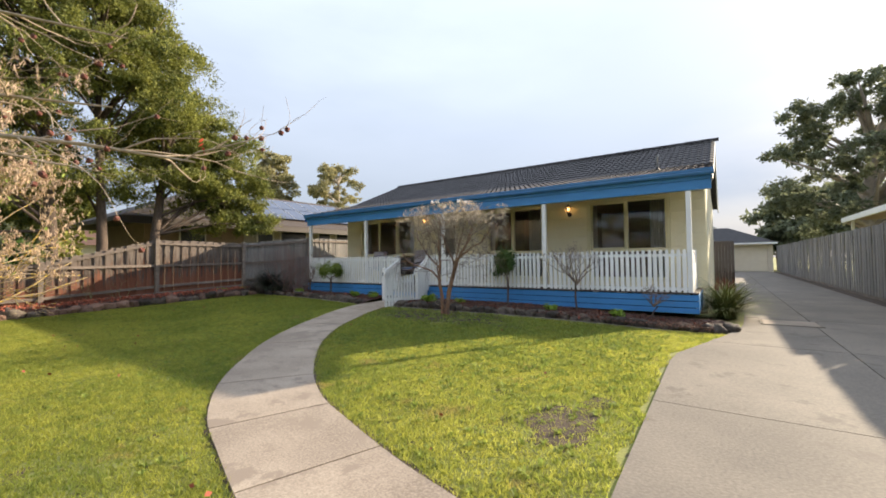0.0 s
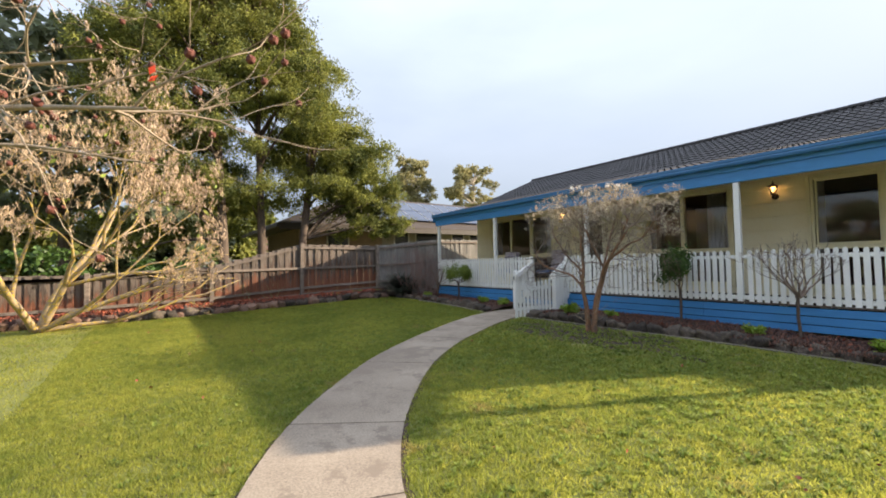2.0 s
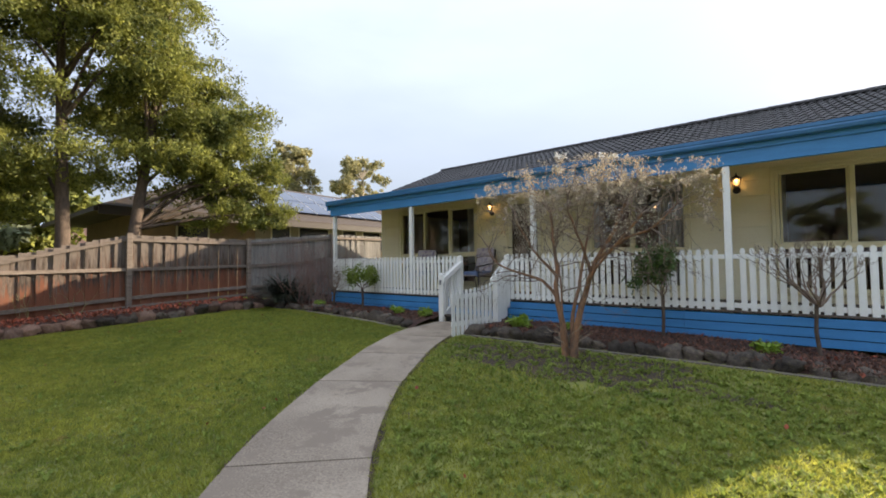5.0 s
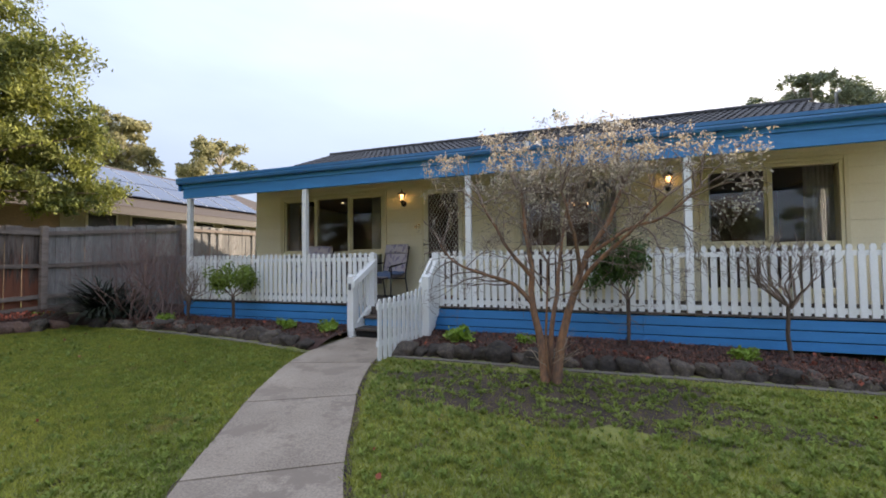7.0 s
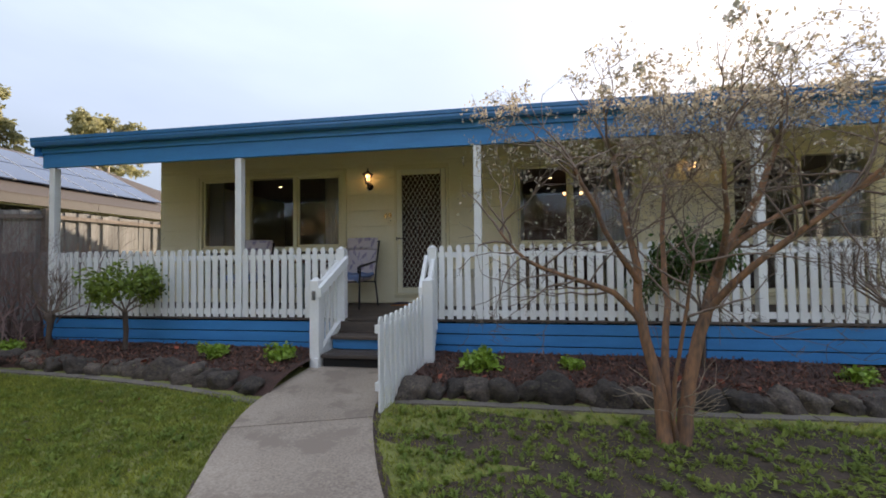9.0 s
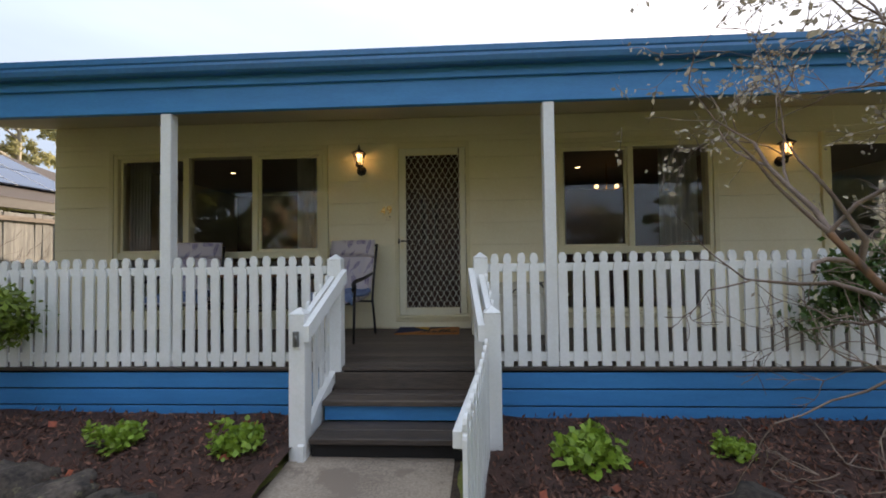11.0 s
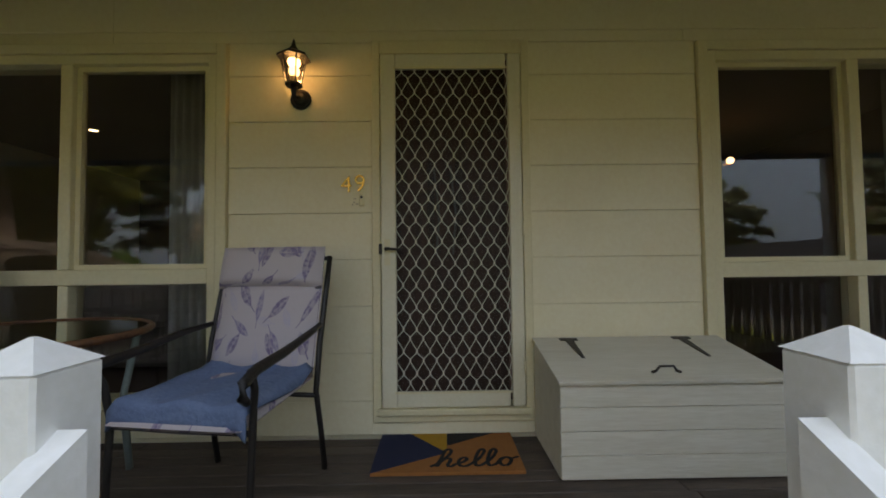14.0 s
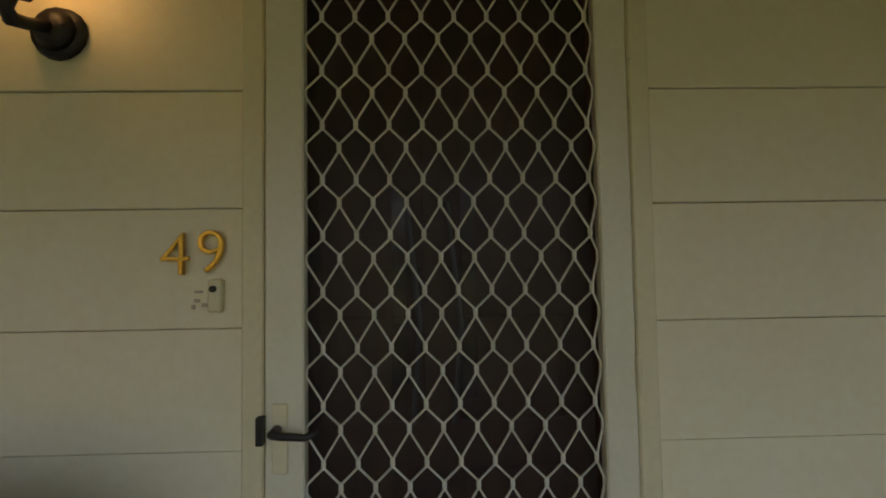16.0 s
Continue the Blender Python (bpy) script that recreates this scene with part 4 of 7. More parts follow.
def leaf_layer(scale, shift, length, width):
    """Mask of leaves scattered one to a cell: pointed ovals with a pale midrib and a short stalk."""
    mp = cn.new("ShaderNodeMapping")
    mp.inputs["Location"].default_value = (shift, shift * 0.7, 0)
    cl.new(ccom.outputs[0], mp.inputs[0])
    vo = cn.new("ShaderNodeTexVoronoi")
    vo.voronoi_dimensions = "2D"
    vo.inputs["Scale"].default_value = scale
    vo.inputs["Randomness"].default_value = 0.7
    cl.new(mp.outputs[0], vo.inputs["Vector"])
    off = cn.new("ShaderNodeVectorMath")
    off.operation = "SUBTRACT"
    cl.new(mp.outputs[0], off.inputs[0])
    cl.new(vo.outputs["Position"], off.inputs[1])
    turn = cn.new("ShaderNodeVectorRotate")
    turn.rotation_type = "Z_AXIS"
    cl.new(off.outputs[0], turn.inputs["Vector"])
    rs = cn.new("ShaderNodeSeparateColor")
    cl.new(vo.outputs["Color"], rs.inputs[0])
    cl.new(cushion_math("MULTIPLY", rs.outputs[0], 6.283), turn.inputs["Angle"])
    sp = cn.new("ShaderNodeSeparateXYZ")
    cl.new(turn.outputs[0], sp.inputs[0])
    u = cushion_math("DIVIDE", sp.outputs["X"], length)
    edge = cushion_math("MULTIPLY", cushion_math("SUBTRACT", 1.0, cushion_math("MULTIPLY", u, u)), width)
    av = cushion_math("ABSOLUTE", sp.outputs["Y"])
    blade = cushion_math("LESS_THAN", av, edge)
    rib = cushion_math("GREATER_THAN", av, 0.0016)
    stalk = cushion_math("MULTIPLY", cushion_math("LESS_THAN", av, 0.0016), cushion_math("LESS_THAN", cushion_math("ABSOLUTE", cushion_math("ADD", u, 1.1)), 0.4))
    blotch = cn.new("ShaderNodeMapRange")
    blotch.inputs[1].default_value, blotch.inputs[2].default_value, blotch.inputs[3].default_value = 0.38, 0.6, 0.35
    cl.new(ink.outputs[0], blotch.inputs[0])
    body = cushion_math("MULTIPLY", cushion_math("MULTIPLY", blade, cushion_math("MAXIMUM", rib, 0.4)), blotch.outputs[0])
    return cushion_math("MAXIMUM", body, stalk)


last = None
for sc_, shift, ln_, wd_, colr in ((7.0, 0.31, 0.042, 0.017, (0.47, 0.43, 0.50, 1)), (6.5, 1.70, 0.055, 0.019, (0.19, 0.15, 0.26, 1)), (6.0, 4.43, 0.050, 0.016, (0.24, 0.20, 0.32, 1))):
    mx = cn.new("ShaderNodeMix")
    mx.data_type = "RGBA"
    mx.inputs[6].default_value = (0.52, 0.465, 0.475, 1)
    mx.inputs[7].default_value = colr
    cl.new(leaf_layer(sc_, shift, ln_, wd_), mx.inputs[0])
    if last:
        cl.new(last, mx.inputs[6])
    last = mx.outputs[2]
cl.new(last, cn["Principled BSDF"].inputs["Base Color"])
cn["Principled BSDF"].inputs["Roughness"].default_value = 0.9
cbump = cn.new("ShaderNodeBump")
cbump.inputs["Strength"].default_value, cbump.inputs["Distance"].default_value = 0.5, 0.012
cwrink = cn.new("ShaderNodeTexNoise")
cwrink.inputs["Scale"].default_value, cwrink.inputs["Detail"].default_value = 9, 3
cl.new(ctc.outputs["Object"], cwrink.inputs["Vector"])
cl.new(cwrink.outputs[0], cbump.inputs["Height"])
cl.new(cbump.outputs[0], cn["Principled BSDF"].inputs["Normal"])
M_THROW = mat("blue_fleece_throw", (0.16, 0.22, 0.36), (0.12, 0.17, 0.29), 0.95, 6, 0.5, 60)
M_PIPING = mat("dark_piping", (0.10, 0.08, 0.11), None, 0.8)


def pad(parent, name, x0, x1, y0, y1, z0, z1, material, m=None, puff=0.02, label=""):
    """A soft cushion: a rounded slab swelling towards its middle."""
    nx, ny = 10, 10
    vs, fs = [], []
    for s in (1, -1):
        for j in range(ny + 1):
            for i in range(nx + 1):
                u, v = i / nx, j / ny
                e = min(u, 1 - u, v, 1 - v)
                r = min(1, e / 0.16)
                half = ((z1 - z0) / 2) * math.sqrt(max(0.0, 1 - (1 - r) ** 2)) + puff * math.sin(math.pi * u) * math.sin(math.pi * v)
                vs.append(Vector((x0 + (x1 - x0) * u, y0 + (y1 - y0) * v, (z0 + z1) / 2 + s * half)))
    w = nx + 1
    o = w * (ny + 1)
    for j in range(ny):
        for i in range(nx):
            a = j * w + i
            fs.append((a, a + 1, a + w + 1, a + w))
            fs.append((o + a, o + a + w, o + a + w + 1, o + a + 1))
    if m is not None:
        vs = [m @ v for v in vs]
    return raw(name, vs, fs, material, parent, label, True)


def patio_chair(loc, rz, throw=True):
    """A high-backed iron armchair that faces -y before its turn, with a floral cushion."""
    t = thing("patio_chair", loc, "black iron patio chair with floral lilac cushion" + (" and blue throw" if throw else ""), "chair", group="porch chairs", rz=rz)
    hw = 0.285
    for s in (-1, 1):
        x = s * hw
        v, f = tube([(x, -0.30, 0.0), (x, -0.285, 0.25), (x, -0.275, 0.42), (x * 1.06, -0.29, 0.56), (x * 1.1, -0.33, 0.635)], 0.0135, 8)
        raw("front_leg", v, f, M_BLACK, t, "", True)
        v, f = tube([(x, 0.30, 0.0), (x, 0.26, 0.2), (x, 0.21, 0.40), (x, 0.25, 0.62), (x, 0.32, 0.86), (x, 0.365, 1.03)], 0.0135, 8)
        raw("back_post", v, f, M_BLACK, t, "", True)
        v, f = tube([(x, 0.25, 0.70), (x * 1.08, 0.10, 0.685), (x * 1.1, -0.12, 0.65), (x * 1.1, -0.30, 0.63), (x * 1.1, -0.37, 0.60), (x * 1.1, -0.375, 0.555), (x * 1.08, -0.34, 0.53)], [0.013, 0.015, 0.019, 0.02, 0.02, 0.018, 0.014], 8)
        raw("armrest", v, f, M_BLACK, t, "", True)
    for y, z in ((-0.275, 0.40), (0.21, 0.38), (0.365, 1.02)):
        v, f = tube([(-hw, y, z), (hw, y, z)], 0.011, 8)
        raw("cross_bar", v, f, M_BLACK, t, "", True)
    seat_m = pose(0, -0.03, 0.44, 4, 0, 0)
    pad(t, "seat_cushion", -0.265, 0.265, -0.29, 0.24, -0.04, 0.04, M_CUSHION, seat_m)
    back_m = pose(0, 0.215, 0.46, 76, 0, 0)
    pad(t, "back_cushion", -0.27, 0.27, 0.0, 0.48, -0.035, 0.055, M_CUSHION, back_m, 0.025)
    pad(t, "head_roll", -0.275, 0.275, 0.415, 0.63, -0.05, 0.115, M_CUSHION, back_m, 0.012)
    for s in (-1, 1):
        v, f = tube([back_m @ Vector((s * 0.262, y, 0.012)) for y in np.linspace(0.02, 0.6, 8)], 0.0045, 5)
        raw("piping", v, f, M_PIPING, t)
    if throw:
        vs, fs = [], []
        nx, ny = 16, 20
        for j in range(ny + 1):
            for i in range(nx + 1):
                u, v = i / nx * 2 - 1, j / ny
                y = 0.20 - 0.50 * min(v / 0.84, 1)
                drop = max(0.0, v - 0.84) * 0.55 + max(0, abs(u) - 0.88) * 0.3
                zz = 0.505 + 0.03 * max(0, 0.15 - v) / 0.15 + 0.012 * math.sin(7 * u + 5 * v) * math.cos(4 * v + u) - drop
                vs.append((u * 0.275, y - 0.03 * max(0, v - 0.78), zz))
        for j in range(ny):
            for i in range(nx):
                a = j * (nx + 1) + i
                fs.append((a, a + nx + 1, a + nx + 2, a + 1))
        o = raw("throw", vs, fs, M_THROW, t, "blue fleece throw", True)
        sm = o.modifiers.new("thick", "SOLIDIFY")
        sm.thickness = 0.012
    return t


patio_chair((-8.68, 10.74, DECK_Z), -9)
patio_chair((-10.42, 10.72, DECK_Z), 14)

table = thing("patio_table", (-9.62, 10.72, DECK_Z), "round glass patio table with a rusty brown rim", "table")
M_TGLASS = glass("table_glass", (0.75, 0.92, 0.86), 0.03)
bm = bmesh.new()
bmesh.ops.create_cone(bm, cap_ends=True, segments=40, radius1=0.495, radius2=0.495, depth=0.008, matrix=pose(0, 0, 0.705))
part("glass_top", bm, M_TGLASS, table, "greenish glass top")
v, f = tube([(0.505 * math.cos(a), 0.505 * math.sin(a), 0.70) for a in np.linspace(0, 2 * math.pi, 41)], 0.017, 8, False)
raw("rim", v, f, mat("rusty_rim", (0.20, 0.09, 0.035), (0.10, 0.05, 0.03), 0.5, 12, 0.2), table, "rusty brown rim", True)
for k in range(4):
    a = math.radians(45 + 90 * k)
    v, f = tube([(0.46 * math.cos(a), 0.46 * math.sin(a), 0.69), (0.40 * math.cos(a), 0.40 * math.sin(a), 0.35), (0.43 * math.cos(a), 0.43 * math.sin(a), 0.0)], 0.016, 8)
    raw("table_leg", v, f, mat("grey_green_metal", (0.25, 0.30, 0.29), None, 0.5), table, "", True)
v, f = tube([(0.30 * math.cos(a), 0.30 * math.sin(a), 0.33) for a in np.linspace(0, 2 * math.pi, 25)], 0.009, 6, False)
raw("ring_brace", v, f, M_BLACK, table, "", True)

# storage box with a sloping lid
M_CHEST = mat("whitewashed_timber", (0.72, 0.69, 0.58), (0.62, 0.58, 0.46), 0.7, 3, 0.25, 20, (0.6, 6, 6), wear=(0.42, 0.37, 0.27), wear_at=0.70)
chest = thing("storage_box", (-6.72, 11.07, DECK_Z), "cream painted timber storage box with black strap hinges", "storage box", world_parts=True)
BX0, BX1, BY0, BY1 = -7.245, -6.20, 10.83, 11.325
for i in range(4):
    z0 = DECK_Z + 0.008 + i * 0.107
    part("front_board", boxes((BX0, BX1, BY0, BY0 + 0.018, z0, z0 + 0.104), bev=0.002), M_CHEST, chest)
for x in (BX0, BX1 - 0.018):
    vs = [(x + d, y, z) for d in (0, 0.018) for y, z in ((BY0 + 0.0185, DECK_Z + 0.005), (BY1, DECK_Z + 0.005), (BY1, 1.145), (BY0 + 0.0185, 1.048))]
    raw("side_panel", vs, [(0, 3, 2, 1), (4, 5, 6, 7)] + [(i, (i + 1) % 4, 4 + (i + 1) % 4, 4 + i) for i in range(4)], M_CHEST, chest)
part("back_panel", boxes((BX0 + 0.0185, BX1 - 0.0185, BY1 - 0.018, BY1 - 0.0005, DECK_Z + 0.005, 1.14)), M_CHEST, chest)
tilt = math.degrees(math.atan2(0.097, 0.48))
lid_m = pose(0, BY0 - 0.02, 1.052, tilt, 0, 0)
bm = bmesh.new()
box(bm, BX0 - 0.012, BX1 + 0.012, 0, 0.525, 0, 0.02, 0.003, lid_m)
lid = part("lid", bm, M_CHEST, chest, "sloping plywood lid")
for x in (-7.06, -6.42):
    vs = [lid_m @ Vector(p) for p in ((x - 0.05, 0.47, 0.021), (x + 0.05, 0.47, 0.021), (x + 0.05, 0.50, 0.021), (x - 0.05, 0.50, 0.021), (x - 0.022, 0.47, 0.021), (x + 0.022, 0.47, 0.021), (x + 0.008, 0.24, 0.021), (x - 0.008, 0.24, 0.021))]
    nv = lid_m.to_3x3() @ Vector((0, 0, 0.004))
    vs = vs + [v + nv for v in vs]
    fs = [(8, 9, 10, 11), (15, 14, 13, 12)] + [(i, (i + 1) % 4, 8 + (i + 1) % 4, 8 + i) for i in range(4)] + [(4 + i, 4 + (i + 1) % 4, 12 + (i + 1) % 4, 12 + i) for i in range(4)]
    raw("strap_hinge", vs, fs, M_BLACK, lid, "black strap hinge")
hp = [lid_m @ Vector(p) for p in ((-6.80, 0.075, 0.021), (-6.78, 0.075, 0.03), (-6.765, 0.075, 0.052), (-6.70, 0.075, 0.052), (-6.685, 0.075, 0.03), (-6.665, 0.075, 0.021))]
v, f = tube(hp, [0.009, 0.007, 0.006, 0.006, 0.007, 0.009], 6)
raw("lid_handle", v, f, M_BLACK, lid, "black iron handle", True)

# doormat in flat coloured fields
mat_t = thing("doormat", (-7.755, 11.12, DECK_Z), "coir doormat in navy, yellow, black and orange", "doormat")
mw, mh = 0.365, 0.215
FIELD = {"navy": (0.012, 0.018, 0.06), "yellow": (0.55, 0.30, 0.02), "black": (0.012, 0.012, 0.014), "orange": (0.40, 0.16, 0.04)}
for nm, poly in (("navy", [(-mw, -mh), (0.0, -0.02), (-0.2, mh), (-mw, mh)]), ("yellow", [(-0.199, mh), (0.001, -0.018), (0.001, mh)]), ("black", [(0.002, mh), (0.002, 0.06), (0.27, mh)]), ("orange", [(-mw + 0.002, -mh), (mw, -mh), (mw, mh), (0.272, mh), (0.002, 0.058), (0.002, -0.021)])):
    n = len(poly)
    vs = [(x, y, 0.001) for x, y in poly] + [(x, y, 0.016) for x, y in poly]
    raw("mat_field", vs, [tuple(range(n))[::-1], tuple(range(n, 2 * n))] + [(i, (i + 1) % n, n + (i + 1) % n, n + i) for i in range(n)], mat("coir_" + nm, FIELD[nm], None, 0.98, 40, 0.9, 120), mat_t, nm + " coir field")
def script_word(parent, material):
    """The word hello in one joined handwritten line, as a flat raised stroke."""
    strokes = {
        "h": [(0, 0), (0.5, 0.5), (0.95, 1.5), (0.85, 1.95), (0.62, 1.8), (0.5, 1.0), (0.35, 0.02), (0.55, 0.62), (0.85, 0.9), (1.02, 0.7), (0.92, 0.15), (1.1, 0.0), (1.35, 0.25)],
        "e": [(0, 0.25), (0.35, 0.45), (0.55, 0.78), (0.35, 0.95), (0.12, 0.6), (0.2, 0.12), (0.5, 0.0), (0.85, 0.3)],
        "l": [(0, 0.3), (0.38, 0.85), (0.62, 1.6), (0.5, 1.95), (0.3, 1.6), (0.15, 0.6), (0.25, 0.05), (0.5, 0.1), (0.68, 0.3)],
        "o": [(0, 0.3), (0.2, 0.75), (0.5, 0.92), (0.75, 0.6), (0.55, 0.08), (0.25, 0.05), (0.12, 0.45), (0.4, 0.88), (0.8, 0.8), (1.15, 0.95)]}
    x, line = 0.0, []
    for ch in "hello":
        st = strokes[ch]
        line += [(x + a, b) for a, b in (st if not line else st[1:])]
        x += st[-1][0]
    k = 0.43 / x
    line = spline([(a * k, b * k) for a, b in line], 5)
    vs, fs = [], []
    for i, p in enumerate(line):
        d = (line[min(i + 1, len(line) - 1)] - line[max(i - 1, 0)]).normalized()
        w = 0.0055 + 0.004 * abs(d.y)
        for off in (Vector((-d.y, d.x, 0)) * w, Vector((d.y, -d.x, 0)) * w):
            for z in (0.0162, 0.0182):
                q = p + off
                vs.append((-0.085 + q.x + 0.12 * q.y, -0.165 + q.y, z + i * 4e-6))
    for i in range(len(line) - 1):
        a, b = 4 * i, 4 * i + 4
        fs += [(a + 1, a + 3, b + 3, b + 1), (a, a + 1, b + 1, b), (a + 3, a + 2, b + 2, b + 3)]
    return raw("hello_lettering", vs, fs, material, parent, "black handwritten lettering")


script_word(mat_t, mat("black_lettering", (0.01, 0.01, 0.01), None, 0.9))

# ---------------------------------------------------------------- inside the windows
def curtain(x0, x1, y=WALL_Y + 0.22, z0=0.64, z1=2.9, material=M_CURTAIN, folds=7):
    n = folds * 6
    vs = []
    for i in range(n + 1):
        u = i / n
        yy = y + 0.035 * math.sin(u * folds * 2 * math.pi)
        vs += [(x0 + (x1 - x0) * u, yy, z0), (x0 + (x1 - x0) * u, yy * 0.6 + y * 0.4, z1)]
    o = raw("curtain", vs, [(2 * i, 2 * i + 2, 2 * i + 3, 2 * i + 1) for i in range(n)], material, None, "", True)
    sm = o.modifiers.new("thick", "SOLIDIFY")
    sm.thickness = 0.004
    return tagged(o, "pale gathered curtain hanging behind a window", "curtain", "curtains")


for x0, x1 in ((-11.8, -11.5), (-9.5, -9.12), (-6.15, -6.02), (-4.85, -4.38), (-3.0, -2.86), (-1.55, -1.16)):
    curtain(x0, x1)
M_DOWN = glow("downlight_disc", (1.0, 0.75, 0.45), 3)
for x, y in ((-11.2, 13.0), (-9.6, 13.0), (-10.4, 14.4), (-9.3, 12.4), (-5.4, 13.2)):
    t = thing("downlight", (x, y, 2.975), "small lit round ceiling downlight", "downlight", group="ceiling downlights")
    bm = bmesh.new()
    bmesh.ops.create_cone(bm, cap_ends=True, segments=16, radius1=0.035, radius2=0.035, depth=0.006)
    part("lamp_disc", bm, M_DOWN, t)
    v, f = tube([(0.042 * math.cos(a), 0.042 * math.sin(a), 0) for a in np.linspace(0, 2 * math.pi, 17)], 0.007, 5, False)
    raw("trim_ring", v, f, M_TRIM, t)
pend = thing("pendant_light", (-5.0, 13.0, 2.55), "brass ceiling pendant with two lit bulbs", "ceiling lamp")
v, f = tube([(0, 0, 0), (0, 0, 0.43)], 0.01, 6)
raw("rod", v, f, GOLD, pend)
v, f = tube([(-0.16, 0, 0.02), (0, 0, 0), (0.16, 0, 0.02)], 0.008, 6)
raw("arm", v, f, GOLD, pend)
for s in (-1, 1):
    bm = bmesh.new()
    bmesh.ops.create_uvsphere(bm, u_segments=12, v_segments=8, radius=0.035, matrix=pose(s * 0.16, 0, 0.06))
    part("bulb", bm, M_BULB_DIM, pend, "glowing warm bulb", True)
M_SOFA = mat("grey_sofa_fabric", (0.22, 0.19, 0.18), (0.16, 0.14, 0.13), 0.95, 8, 0.3)
sofa = thing("sofa", (-10.2, 13.2, 0.62), "dim grey fabric sofa in the front room", "sofa")
part("seat", boxes((-0.9, 0.9, -0.4, 0.4, 0.05, 0.42), bev=0.05), M_SOFA, sofa)
part("backrest", boxes((-0.9, 0.9, -0.45, -0.2, 0.43, 0.85), bev=0.06), M_SOFA, sofa)
for s in (-1, 1):
    part("armrest", boxes((s * 0.92 - 0.1, s * 0.92 + 0.1, -0.45, 0.42, 0.05, 0.62), bev=0.05), M_SOFA, sofa)

# ---------------------------------------------------------------- deck boards, one by one
rng = random.Random(5)
by = np.linspace(9.515, 11.32, 20)
for j in range(19):
    cut = [-12.74, -9.9 + rng.uniform(-0.5, 0.5), -6.5 + rng.uniform(-0.6, 0.6), -3.4 + rng.uniform(-0.5, 0.5), -0.44]
    for x0, x1 in zip(cut[:-1], cut[1:]):
        part("deck_board", boxes((x0 + 0.002, x1 - 0.002, by[j] + 0.002, by[j + 1] - 0.002, 0.592 + rng.uniform(0, 0.002), DECK_Z), bev=0.003), M_DECK, deck)

# ---------------------------------------------------------------- roof tiles
def tile_verts(w=0.305, ln=0.36):
    """A double-roll roof tile: wave across, thick lower edge."""
    xs = np.linspace(-w / 2, w / 2, 9)
    wave = [0.016 * (1 - math.cos(4 * math.pi * (x / w + 0.5))) for x in xs]
    vs = [(x, 0, z + 0.022) for x, z in zip(xs, wave)] + [(x, ln, z + 0.002) for x, z in zip(xs, wave)] + [(x, 0, z - 0.004) for x, z in zip(xs, wave)]
    fs = [(i, i + 1, 10 + i, 9 + i) for i in range(8)] + [(18 + i, 19 + i, i + 1, i) for i in range(8)]
    return vs, fs


tv, tf = tile_verts()
tile_me = bpy.data.meshes.new("roof_tile")
tile_me.from_pydata(tv, [], tf)
tile_me.materials.append(M_TILE)
rest = []
cols = 42
tw = (RX1 - RX0) / cols
rows_ = []
for (y0, z0), (y1, z1) in zip(ROOF[:2], ROOF[1:3]):
    L = math.hypot(y1 - y0, z1 - z0)
    k = max(1, round(L / 0.32))
    for j in range(k):
        rows_.append((y0 + (y1 - y0) * j / k, z0 + (z1 - z0) * j / k, math.degrees(math.atan2(z1 - z0, y1 - y0))))
rng = random.Random(8)
for r, (y, z, a) in enumerate(rows_):
    for c in range(cols):
        m = pose(RX0 + (c + 0.5) * tw, y + 0.02, z - 0.036, a + rng.uniform(-0.4, 0.4), rng.uniform(-0.5, 0.5), 0)
        if r < 7:
            link("roof_tile", tile_me, None, roof, m=m)
        else:
            rest.append(([m @ Vector(p) for p in tv], tf))
v, f = join(rest)
tagged(raw("roof_tile_field", v, f, M_TILE, roof), kind="stuff")
cap = [(0.11 * math.cos(a), 0.09 * math.sin(a)) for a in np.linspace(0, math.pi, 7)]
cap_me = bpy.data.meshes.new("ridge_cap")
cap_me.from_pydata([(0, y, z) for y, z in cap] + [(0.44, y * 0.9, z * 0.9) for y, z in cap], [], [(i, 7 + i, 8 + i, i + 1) for i in range(6)] + [tuple(range(7))])
cap_me.materials.append(M_TILE)
for i in range(31):
    link("ridge_cap", cap_me, None, roof, m=pose(RX0 + 0.41 * i, 14.75, 4.87))
vent = thing("roof_vent_pipe", (-1.30, 11.1, 3.44), "thin grey vent pipe standing on the tiled roof", "vent pipe")
v, f = tube([(0, 0, 0), (0, 0, 0.38), (0.05, 0, 0.41)], 0.02, 8)
raw("pipe", v, f, mat("dull_zinc", (0.45, 0.46, 0.47), None, 0.45, metal=0.6), vent, "", True)
bm = bmesh.new()
bmesh.ops.create_cone(bm, cap_ends=True, segments=12, radius1=0.07, radius2=0.03, depth=0.1, matrix=pose(0, 0, 0.06))
part("flashing", bm, M_TILE, vent)

